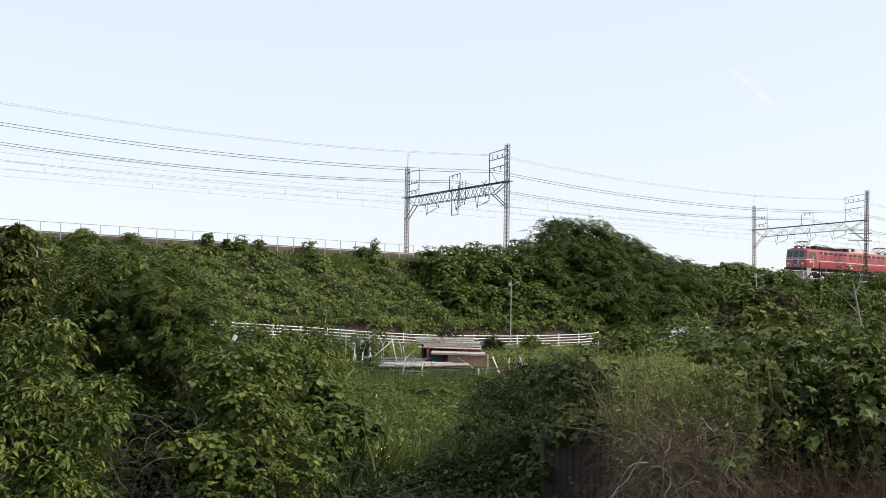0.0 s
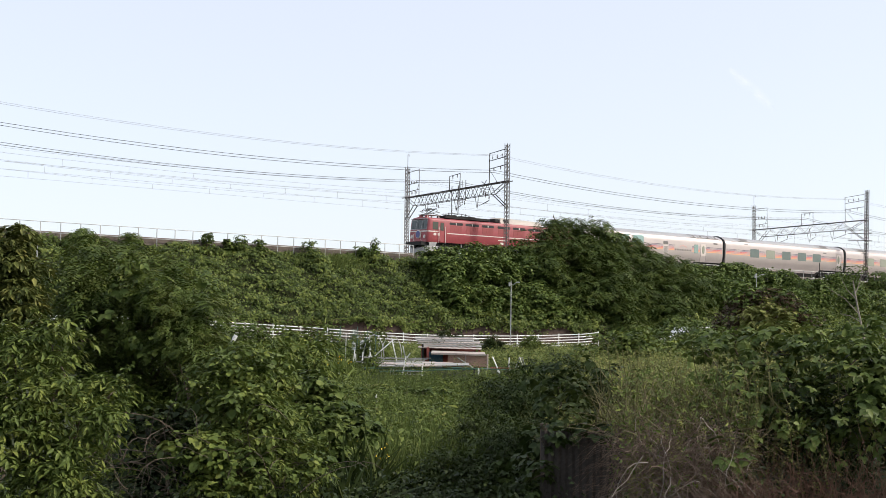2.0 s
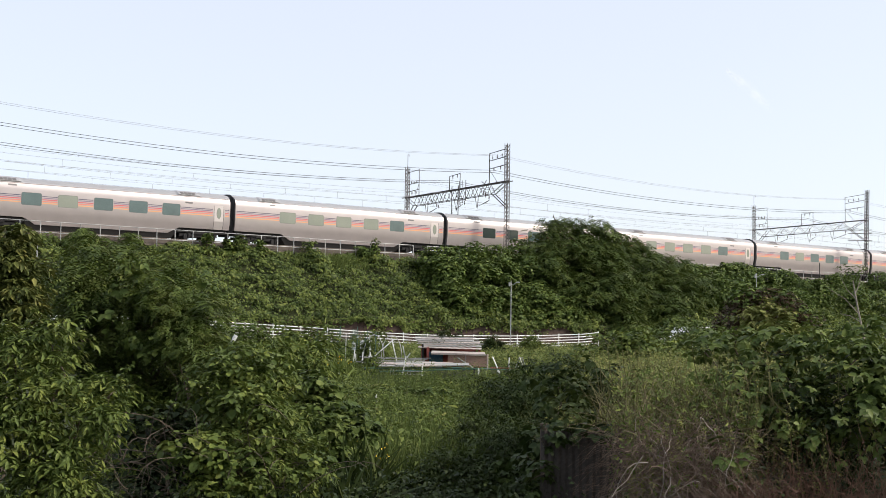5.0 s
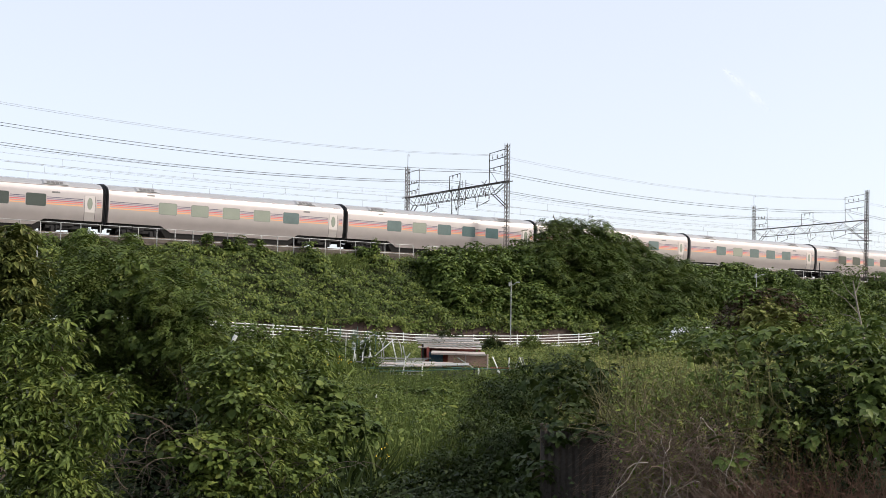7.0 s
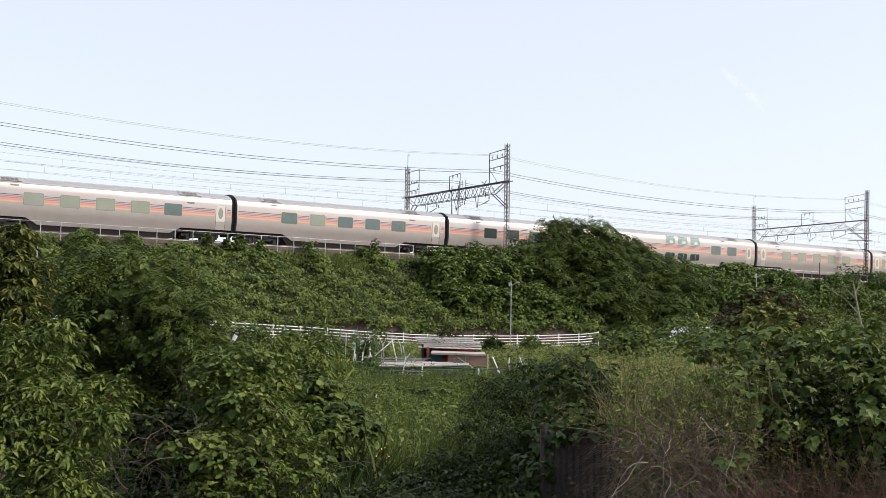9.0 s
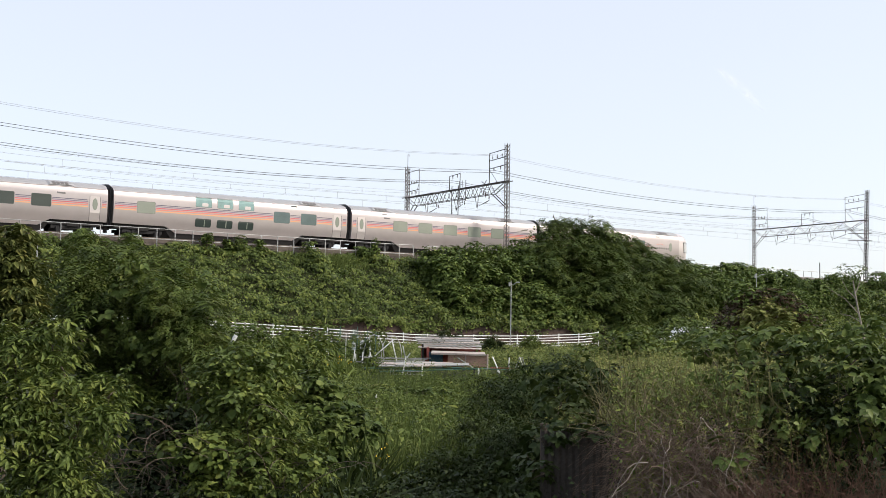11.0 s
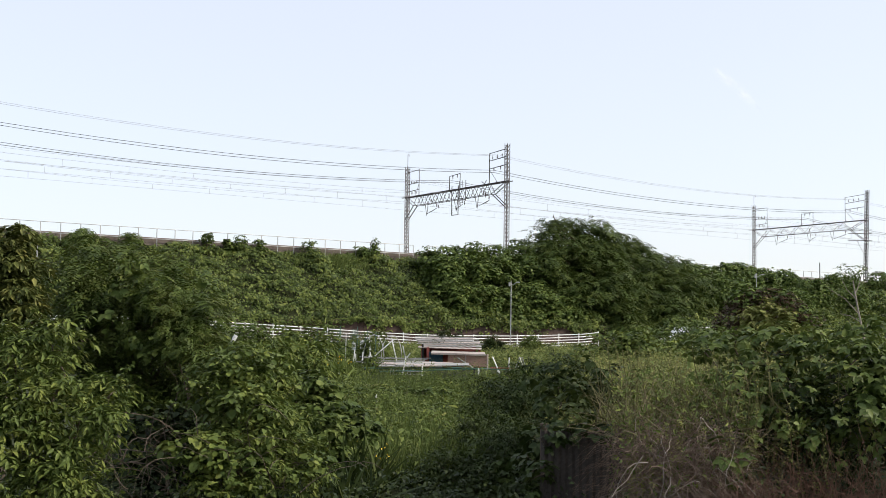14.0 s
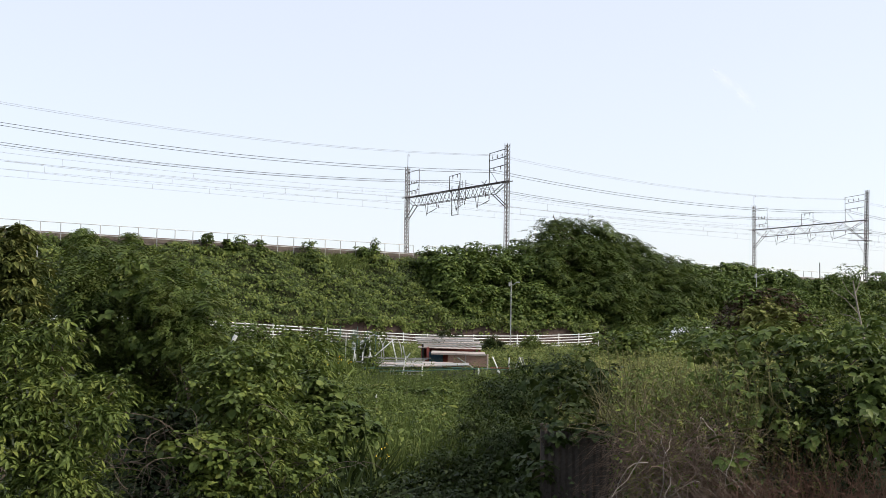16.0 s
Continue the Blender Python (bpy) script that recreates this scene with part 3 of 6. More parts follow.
def standard_coach(door_side, label, tones="pppdd"):
    car = coach_shell(label)
    k = 1 if door_side > 0 else -1
    xs = [x if k > 0 else -x - 1.37 for x in WIN]
    edges = sorted((x - 0.05, x + 1.42) for x in xs)
    spans, a = [], -9.7
    for e0, e1 in edges + [sorted((k * 8.35, k * 9.35))] if k > 0 else [sorted((k * 8.35, k * 9.35))] + edges:
        spans.append((a, e0))
        a = e1
    spans.append((a, 9.7))
    stripes(car, [s for s in spans if s[1] - s[0] > 0.06])
    for i, x in enumerate(xs):
        window(car, x, x + 1.37, mat={"p": GLASS, "d": DUSKGLASS, "k": DARKGLASS}[tones[i]])
    coach_door(car, 8.85 * k)
    roof_hatch(car, -7.75, -5.85)
    roof_hatch(car, 5.5, 7.4)
    small_vents(car, ((-6.6, 3.3, GREYVENT), (6.6, 3.3, DOORSILVER), (6.4 * k, 3.0, GREYVENT)))
    return car


DUSKGLASS = material("dusky_window_glass", (0.10, 0.15, 0.152), 0.06, 0, 0.25, 1.1)


def name_mark(car, x, z=2.2):
    """A thin arc over a row of plain bars."""
    pts = [(x - 0.55 + 1.1 * i / 8, z + 0.28 + 0.14 * math.sin(math.pi * i / 8)) for i in range(9)]
    g = Geo()
    g.tube([(a, -side_y(b) - 0.004, b) for a, b in pts], 0.018, 4)
    part("emblem_arc", g, CORAL, car, "thin coral emblem arc")
    for i in range(10):
        c = x - 1.15 + 0.24 * i
        part("lettering_bar", on_side(c, c + 0.13, z - 0.09, z + 0.09, 0.01, 0.004, steps=1), GREYVENT, car)


def lounge_coach():
    """The first coach: a rounded glazed end towards the locomotive."""
    car = coach_shell("silver lounge coach with a rounded glazed nose and teal windows", x0=-7.2, group="end coaches")
    car.name = "lounge_coach"
    # nose: sections that shrink to the front
    rings = []
    for x, sh, zt, zb in ((-7.2, 1.0, 3.89, 1.0), (-8.0, 0.985, 3.87, 0.95), (-8.7, 0.94, 3.76, 0.86), (-9.2, 0.87, 3.56, 0.8), (-9.55, 0.77, 3.22, 0.78), (-9.75, 0.66, 2.85, 0.85)):
        r = []
        zs = SHELL + CROWN[1:]
        lo, hi = zs[0], zs[-1]
        for z in zs:
            r.append((x, -side_y(z) * sh, zb + (z - lo) / (hi - lo) * (zt - zb)))
        rings.append(r + [(a, -b, c) for a, b, c in reversed(r)])
    part("nose", Geo().loft(rings), SILVER, car, smooth=True)
    # wrap-round glazing of the nose, as a shell just outside it
    g = Geo()
    def skin(x, f, out):
        for a, b in zip(rings, rings[1:]):
            if b[0][0] <= x <= a[0][0]:
                u = (x - a[0][0]) / (b[0][0] - a[0][0])
                k = f * 9
                i = min(8, int(k))
                pa = Vector(a[i]).lerp(Vector(a[i + 1]), k - i)
                pb = Vector(b[i]).lerp(Vector(b[i + 1]), k - i)
                q = pa.lerp(pb, u)
                return q + Vector((-0.4 * out, -out, 0.1 * out))
        return Vector(rings[-1][0])

    def glazing(xs, lo, hi, out):
        gg = Geo()
        a = [[skin(x, lo(x) + (hi(x) - lo(x)) * j / 6, out) for j in range(7)] for x in xs]
        b = [[skin(x, lo(x) + (hi(x) - lo(x)) * j / 6, -0.02) for j in reversed(range(7))] for x in xs]
        return gg.loft([p + q for p, q in zip(a, b)])
    lo = lambda x: 0.30
    hi = lambda x: 0.72 - 0.37 * max(0, x + 9.3) ** 1.25
    xs = [-9.74, -9.6, -9.45, -9.3, -9.15, -9.0, -8.85, -8.7, -8.55, -8.4, -8.28]
    f = part("nose_window", glazing(xs, lambda x: lo(x) - 0.03, lambda x: hi(x) + 0.03, 0.012), BLACK, car)
    part("pane", glazing(xs[:-1], lo, hi, 0.022), DARKGLASS, f)
    bright = part("front_pane", glazing([-9.745, -9.62, -9.5], lambda x: 0.34, lambda x: 0.62, 0.03), TEALGLASS, f)
    part("front_skirt", Geo().loft([[(x, -w, z) for z, w in ((0.35, 0.8 * k), (0.9, 1.2 * k))] + [(x, w, z) for z, w in ((0.9, 1.2 * k), (0.35, 0.8 * k))] for x, k in ((-7.0, 1.0), (-8.8, 0.95), (-9.5, 0.7))]), UNDER, car)
    for x in (-6.84, -4.83, -2.88):
        window(car, x, x + 1.36, 2.40, 3.34, TEALGLASS, 0.07)
        part("curtain", on_side(x + 0.45, x + 1.0, 2.45, 2.95, 0.06, 0.009), DUSKGLASS, car)
    stripes(car, ((-7.1, -6.9), (-5.42, -4.9), (-3.4, -2.95), (-1.45, 1.18), (1.95, 2.75), (5.3, 5.55), (6.2, 6.4), (7.35, 9.7)))
    part("louvre", on_side(1.2, 1.85, 1.75, 2.55, 0.03, 0.01), DOORSILVER, car, "pale louvred panel")
    for i in range(7):
        part("slat", on_side(1.25, 1.8, 1.8 + 0.1 * i, 1.84 + 0.1 * i, 0.01, 0.016, steps=1), GREYVENT, car)
    part("louvre", on_side(1.2, 1.85, 2.65, 2.95, 0.03, 0.01), GREYVENT, car)
    part("service_door", on_side(-7.6, -7.15, 1.9, 3.1, 0.08, 0.006), SILVER, car)
    name_mark(car, 4.0)
    window(car, 5.6, 6.13, 1.98, 2.82, TEALGLASS)
    coach_door(car, 6.9)
    for i in range(4):
        roof_hatch(car, 5.2 + 1.05 * i, 6.15 + 1.05 * i)
    small_vents(car, ((8.7, 3.05, BLACK),))
    gangway(car, 10.0)
    return car


def dining_coach():
    car = coach_shell("silver coach with glazed upper and lower deck windows")
    car.name = "dining_coach"
    for x in (-8.0, 3.15, 5.55):
        window(car, x, x + 1.37, mat=GLASS if x < 0 else DUSKGLASS)
    for x in (-3.42, -1.65, 0.12):
        window(car, x, x + 1.27, 2.75, 3.5, TEALGLASS, 0.06)
        part("table_lamp", on_side(x + 0.5, x + 1.0, 2.8, 3.05, 0.08, 0.009), DOORSILVER, car)
        window(car, x, x + 1.27, 1.25, 1.85, DARKGLASS, 0.12)
        part("curtain", on_side(x + 0.7, x + 0.78, 1.3, 1.8, 0.02, 0.009), GLASS, car)
    stripes(car, ((-9.7, -8.05), (-6.58, 3.1), (4.57, 5.5), (6.97, 8.35), (9.35, 9.7)))
    coach_door(car, 8.85)
    roof_hatch(car, 5.5, 7.4)
    small_vents(car, ((4.9, 3.35, BLACK),))
    gangway(car, 10.0)
    return car


def tail_coach():
    car = coach_shell("silver rear coach with a rounded white observation end", x1=8.2, group="end coaches")
    car.name = "tail_coach"
    rings = []
    for x, sh, zt in ((8.2, 1.0, 3.89), (8.9, 0.97, 3.84), (9.3, 0.9, 3.70), (9.55, 0.78, 3.4), (9.66, 0.72, 3.1)):
        r = [(x, -side_y(z) * sh, 1.0 + (z - 1.0) / 2.89 * (zt - 1.0)) for z in SHELL + CROWN[1:]]
        rings.append(r + [(a, -b, c) for a, b, c in reversed(r)])
    part("nose", Geo().loft(rings), DOORSILVER, car, "pale rounded end", smooth=True)
    w = part("rear_window", Geo().loft([[(8.92, -1.425, 1.9), (8.86, -1.425, 2.95), (8.86, 1.425, 2.95), (8.92, 1.425, 1.9)], [(9.3, -1.335, 1.9), (9.3, -1.33, 2.95), (9.3, 1.33, 2.95), (9.3, 1.335, 1.9)], [(9.62, -1.14, 1.9), (9.66, -1.06, 2.95), (9.66, 1.06, 2.95), (9.62, 1.14, 1.9)], [(9.79, -0.9, 1.95), (9.74, -0.85, 2.9), (9.74, 0.85, 2.9), (9.79, 0.9, 1.95)]]), BLACK, car)
    part("pane", Geo().loft([[(9.0, -1.43, 1.97), (8.95, -1.43, 2.88), (8.95, 1.43, 2.88), (9.0, 1.43, 1.97)], [(9.3, -1.345, 1.97), (9.3, -1.345, 2.88), (9.3, 1.345, 2.88), (9.3, 1.345, 1.97)], [(9.63, -1.15, 1.97), (9.67, -1.07, 2.88), (9.67, 1.07, 2.88), (9.63, 1.15, 1.97)], [(9.80, -0.88, 2.0), (9.76, -0.83, 2.85), (9.76, 0.83, 2.85), (9.80, 0.88, 2.0)]]), PALEGLASS, w)
    part("bumper", Geo().loft([[(8.6, -1.4, 0.95), (8.6, -1.4, 1.2), (8.6, 1.4, 1.2), (8.6, 1.4, 0.95)], [(9.7, -1.12, 0.9), (9.75, -1.12, 1.15), (9.75, 1.12, 1.15), (9.7, 1.12, 0.9)], [(9.95, -0.8, 0.95), (9.95, -0.8, 1.1), (9.95, 0.8, 1.1), (9.95, 0.8, 0.95)]]), LOCOGREY, car)
    coach_door(car, -8.95)
    window(car, -7.95, -7.45, 1.98, 2.82)
    xs = (-6.84, -3.9, -0.9, 2.1)
    for i, x in enumerate(xs):
        window(car, x, x + 1.37, mat=DUSKGLASS if i == 3 else GLASS)
    stripes(car, ((-9.7, -9.45), (-8.45, -8.0), (-7.4, -6.9), (-5.42, -3.95), (-2.48, -0.95), (0.52, 2.05), (3.52, 4.1)))
    name_mark(car, 5.6)
    part("oval_window", oval_plate(7.0, 2.36, 0.22, 0.42), GLASS, car)
    roof_hatch(car, -7.75, -5.85)
    roof_hatch(car, 5.2, 7.1)
    small_vents(car, ((-7.6, 3.25, GREYVENT), (-6.0, 3.3, DOORSILVER), (5.2, 3.3, GREYVENT)))
    return car


def pantograph(loco, x):
    p = part("pantograph", Geo().box(x, 0, 3.82, 1.5, 1.3, 0.05, 0.02), LOCOGREY, loco, "folded grey pantograph")
    for dx in (-0.6, 0.6):
        for y in (-0.55, 0.55):
            g = Geo()
            for k in range(3):
                g.tube([(x + dx, y, 3.62 + 0.06 * k), (x + dx, y, 3.66 + 0.06 * k)], 0.07, 8, 0.05)
            part("insulator", g, LOCOWHITE, p)
    for y in (-0.5, 0.5):
        part("arm", Geo().tube([(x - 0.55, y, 3.87), (x + 0.75, y * 0.8, 4.10), (x - 0.2, y * 0.6, 4.32)], 0.024, 5), TRUSS, p)
        part("arm", Geo().tube([(x + 0.55, y, 3.87), (x - 0.75, y * 0.8, 4.10), (x + 0.2, y * 0.6, 4.32)], 0.024, 5), TRUSS, p)
    part("collector_head", Geo().tube([(x - 0.2, -0.85, 4.22), (x - 0.2, -0.55, 4.36), (x - 0.2, 0.55, 4.36), (x - 0.2, 0.85, 4.22)], 0.03, 5).tube([(x + 0.2, -0.85, 4.22), (x + 0.2, -0.55, 4.36), (x + 0.2, 0.55, 4.36), (x + 0.2, 0.85, 4.22)], 0.03, 5), TRUSS, p)


def flat_plate(x0, x1, z0, z1, y=-1.40, out=0.012, r=0.05, steps=3):
    g = Geo()
    pts = []
    r = min(r, (x1 - x0) / 2.01, (z1 - z0) / 2.01)
    for cx, cz, a0 in ((x1 - r, z1 - r, 0), (x0 + r, z1 - r, 90), (x0 + r, z0 + r, 180), (x1 - r, z0 + r, 270)):
        for k in range(steps + 1):
            w = radians(a0 + 90 * k / steps)
            pts.append((cx + r * math.cos(w), cz + r * math.sin(w)))
    return g.loft([[(x, y + 0.02, z) for x, z in pts], [(x, y - out, z) for x, z in pts]])


def locomotive():
    L = thing("electric_locomotive", "faded red electric locomotive with a white waist stripe", "locomotive")
    sec = ((1.30, 1.37), (1.36, 1.40), (2.2, 1.40), (3.14, 1.40), (3.26, 1.36), (3.35, 1.2), (3.43, 0.7), (3.45, 0.2))
    def ringl(x, sh=1.0, zcap=9):
        a = [(x, -w * sh, min(z, zcap)) for z, w in sec]
        return a + [(x, w * sh, z) for x, _, z in [] ] + [(p[0], -p[1], p[2]) for p in reversed(a)]
    part("body", Geo().loft([ringl(x) for x in (-7.25, -4, 0, 4, 8.28)]), LOCORED, L, smooth=True)
    FRONT = ()
    for sg in (-1, 1):
        def face(z):
            return 8.58 - max(0.0, z - 2.3) * 0.14

        rings = []
        for k, (x, sh) in enumerate(((8.14, 1.0), (8.36, 0.985), (8.50, 0.95), (8.58, 0.89))):
            rings.append([(sg * (p[0] + (face(p[2]) - 8.58) * k / 3), p[1], p[2]) for p in ringl(x, sh)])
        c = part("cab_front", Geo().loft(rings), LOCORED, L, smooth=True)
        for y0, y1 in ((-1.14, -0.44), (-0.36, 0.36), (0.44, 1.14)):
            w = part("windscreen", Geo().loft([[(sg * (face(z) + dx), y, z) for y, z in ((y0, 2.42), (y0, 3.16), (y1, 3.16), (y1, 2.42))] for dx in (-0.03, 0.018)]), DARKGLASS, c, "dark windscreen pane")
            part("frame", Geo().loft([[(sg * (face(z) + dx), y, z) for y, z in ((y0 - 0.04, 2.37), (y0 - 0.04, 3.21), (y1 + 0.04, 3.21), (y1 + 0.04, 2.37))] for dx in (-0.04, 0.008)]), LOCOGREY, w)
            part("wiper", Geo().tube([(sg * (face(2.45) + 0.03), (y0 + y1) / 2, 2.45), (sg * (face(2.9) + 0.03), (y0 + y1) / 2 + 0.15, 2.9)], 0.012, 4), BLACK, w)
        part("visor", Geo().box(sg * (face(3.28) + 0.05), 0, 3.28, 0.22, 2.3, 0.04, 0.02), LOCOGREY, c)
        part("waist_band", Geo().loft([[(sg * x, -w, 2.17), (sg * x, -w, 2.26), (sg * x, w, 2.26), (sg * x, w, 2.17)] for x, w in ((8.10, 1.408), (8.36, 1.387), (8.50, 1.338), (8.588, 1.255), (8.592, 1.1))]), LOCOWHITE, c, "white waist band")
        for y in (-0.95, 0.95):
            part("headlight", Geo().tube([(sg * 8.45, y, 1.75), (sg * 8.64, y, 1.75)], 0.14, 12), LOCOWHITE, c)
            part("handrail", Geo().tube([(sg * 8.62, y * 0.55, 1.4), (sg * 8.72, y * 0.55, 1.45), (sg * 8.72, y * 0.55, 1.95), (sg * 8.62, y * 0.55, 2.0)], 0.02, 5), LOCOWHITE, c)
        part("marker_lamp", Geo().box(sg * 8.05, -0.4, 3.52, 0.3, 0.32, 0.22, 0.05).box(sg * 8.05, 0.4, 3.52, 0.3, 0.32, 0.22, 0.05), LOCORED, c)
        plough = part("snow_plough", Geo().loft([[(sg * 8.1, -1.3, z) for z in (0.35, 1.1)] + [(sg * 8.1, 1.3, z) for z in (1.1, 0.35)], [(sg * 8.6, -1.15, z) for z in (0.25, 0.95)] + [(sg * 8.6, 1.15, z) for z in (0.95, 0.25)], [(sg * 8.85, -0.5, z) for z in (0.3, 0.8)] + [(sg * 8.85, 0.5, z) for z in (0.8, 0.3)]]), LOCOGREY, L, "grey plough skirt")
        step = part("step_side", Geo().plate([(sg * 7.55, -1.36, 1.30), (sg * 8.35, -1.36, 1.30), (sg * 8.35, -1.36, 0.45), (sg * 7.95, -1.36, 0.45)], 0.05, (0, 1, 0)), LOCOGREY, L, "grey steel step plate")
        hook = part("coupler", Geo().box(sg * 8.78, 0, 0.88, 0.4, 0.28, 0.3, 0.05), UNDER, L)
        FRONT = (c, plough, step, hook) if sg < 0 else FRONT
        if sg > 0:
            for end in (c, plough, step):
                end.location.x += 0.12
    for end in FRONT:
        end.location.x += 0.88
    part("headmark", Geo().tube([(-7.68, -0.05, 1.95), (-7.78, -0.05, 1.95)], 0.35, 24), LOCOWHITE, L, "round headmark with a pale rim")
    part("headmark_disc", Geo().tube([(-7.775, -0.05, 1.95), (-7.805, -0.05, 1.95)], 0.30, 24), BLUE, L, "blue headmark disc")
    # waist stripe and side panels
    part("waist_stripe", flat_plate(-5.65, 6.85, 2.08, 2.15, r=0.01, out=0.006, steps=1), LOCOWHITE, L, "white waist stripe")
    for x0, x1 in ((-7.24, -6.6), (7.7, 8.27)):
        part("waist_stripe", flat_plate(x0, x1, 2.17, 2.26, r=0.01, out=0.007, steps=1), LOCOWHITE, L)
    for x0, x1 in ((-5.48, -4.04), (-3.77, -2.29), (-1.97, -0.61), (-0.23, 1.22), (1.51, 2.98), (3.28, 4.68), (5.04, 6.52)):
        x0, x1 = (x + 0.03 for x in (x0, x1))
        s = part("side_slot", flat_plate(x0, x1, 2.86, 3.08, r=0.11, out=0.012), BLACK, L, "dark rounded louvre slot")
        part("slot_divider", flat_plate((x0 + x1) / 2 - 0.03, (x0 + x1) / 2 + 0.03, 2.87, 3.07, r=0.01, out=0.022, steps=1), LOCOWHITE, s)
        for k in range(3):
            a = x0 + 0.08 + (x1 - x0 - 0.16) * k / 3
            part("filter_panel", flat_plate(a + 0.015, a + (x1 - x0 - 0.16) / 3 - 0.015, 2.24, 2.8, r=0.02, out=0.010, steps=1), LOCOPANEL, L, "dusty red filter panel")
    for x0, x1, w0, w1 in ((-6.46, -5.98, -7.2, -6.62), (7.15, 7.57, 7.7, 8.15)):
        d = part("cab_door", flat_plate(x0, x1, 1.36, 3.08, r=0.05, out=0.012), LOCORED, L)
        part("door_window", flat_plate(x0 + 0.06, x1 - 0.06, 2.32, 3.0, r=0.06, out=0.02), DARKGLASS, d)
        for x in (x0 - 0.1, x1 + 0.1):
            part("handrail", Geo().tube([(x, -1.44, 1.25), (x, -1.47, 1.35), (x, -1.47, 2.55), (x, -1.44, 2.65)], 0.022, 5), LOCOWHITE, d)
        part("cab_window", flat_plate(w0, w1, 2.38, 3.04, r=0.06, out=0.014), DARKGLASS, L)
    for x, z, w, h in ((0.35, 1.83, 0.9, 0.09), (0.35, 1.55, 0.35, 0.2), (-6.95, 1.98, 0.28, 0.2), (-6.55, 1.98, 0.22, 0.2)):
        part("number_bar", flat_plate(x - w / 2, x + w / 2, z - h / 2, z + h / 2, r=0.01, out=0.010, steps=1), LOCOWHITE, L)
    # roof equipment
    part("roof_walk", Geo().box(-3.2, -0.35, 3.72, 4.9, 1.3, 0.2, 0.06).box(-4.6, -0.3, 3.86, 1.0, 0.8, 0.14, 0.06).box(-3.0, -0.5, 3.85, 1.6, 0.5, 0.1, 0.05), UNDER, L, "black roof equipment")
    part("roof_vent", Geo().box(0.3, 0, 3.74, 1.2, 1.9, 0.3, 0.2), UNDER, L)
    part("roof_hood", Geo().loft([[(x, -1.12, z0), (x, -1.0, z1), (x, -0.5, z1 + 0.08), (x, 0.5, z1 + 0.08), (x, 1.0, z1), (x, 1.12, z0)] for x, z0, z1 in ((0.35, 3.5, 3.85), (0.6, 3.5, 3.98), (5.0, 3.5, 3.88), (5.2, 3.5, 3.7))]), HOOD, L, "dusty beige roof hood")
    part("hood_louvre", Geo().box(1.0, -1.07, 3.76, 0.55, 0.1, 0.28, 0.02), UNDER, L)
    for x in (-4.9, -3.5, -3.1):
        g = Geo()
        for k in range(4):
            g.tube([(x, -0.5, 3.9 + 0.06 * k), (x, -0.5, 3.94 + 0.06 * k)], 0.06, 8, 0.045)
        part("roof_insulator", g, INSULATOR, L)
    pantograph(L, -6.6)
    pantograph(L, 7.5)
    part("roof_cable", Geo().tube([(-5.7, -0.5, 3.9), (-5.2, -0.5, 3.95), (-4.9, -0.5, 4.1), (-3.5, -0.5, 4.1), (-2.0, -0.4, 3.85)], 0.025, 5), TRUSS, L)
    # the roof gear sits down on the roof
    for ob in L.children:
        if ob.name.split(".")[0] in ("roof_walk", "roof_vent", "roof_hood", "hood_louvre", "roof_insulator", "pantograph", "roof_cable"):
            ob.location.z -= 0.15
    part("underframe", Geo().box(0, 0, 1.16, 16.4, 2.3, 0.3, 0.05).box(-2.9, -0.95, 0.65, 1.2, 0.5, 0.55, 0.04).box(2.9, -0.95, 0.65, 1.2, 0.5, 0.55, 0.04), UNDER, L)
    for x in (-5.9, 0.0, 5.9):
        bogie(L, x)
    for i in range(15):
        x = -7.0 + i * 1.0
        part("underframe_bracket", Geo().box(x, -1.22, 1.12, 0.10, 0.12, 0.34, 0.02).box(x + 0.42, -1.16, 0.82, 0.22, 0.10, 0.20, 0.03), UNDER if i % 3 else LOCOGREY, L)
    for x in (-6.95, -4.85, -1.05, 1.05, 4.85, 6.95):
        part("sand_pipe", Geo().tube([(x, -1.15, 1.1), (x + 0.12, -1.12, 0.6), (x + 0.2, -0.7, 0.18)], 0.025, 5), LOCOGREY, L)
        part("brake_cylinder", Geo().tube([(x - 0.3, -1.14, 0.78), (x + 0.05, -1.14, 0.78)], 0.09, 8), LOCOGREY, L)
    for x in (-1.4, 1.5, -4.0, 4.1):
        part("air_tank", Geo().tube([(x - 0.5, -1.05, 0.75), (x + 0.5, -1.05, 0.75)], 0.2, 10), UNDER, L)
    return L


def build_train():
    loco = locomotive()
    cars = [lounge_coach()]
    # three kinds by how their curtains are drawn
    kinds = []
    for tones, state in (("dpddd", "half-drawn curtains"), ("ppppd", "drawn pale curtains"), ("kkdkk", "open dark windows")):
        a = standard_coach(1, "silver double-deck sleeping coach with %s and colour stripes" % state, tones)
        gangway(a, 10.0)
        kinds.append(a)
    cars += kinds
    for k in (1, 0, 1, 0, 2):
        cars.append(copy_thing(kinds[k], Matrix()))
    cars.append(dining_coach())
    b = standard_coach(-1, "silver sleeping coach with its oval-windowed door at the front end", "ppppp")
    gangway(b, 10.0)
    cars.append(b)
    cars.append(tail_coach())
    return [(loco, -29.3)] + [(c, -10.0 + 20.0 * i) for i, c in enumerate(cars)]


TRAIN = build_train()


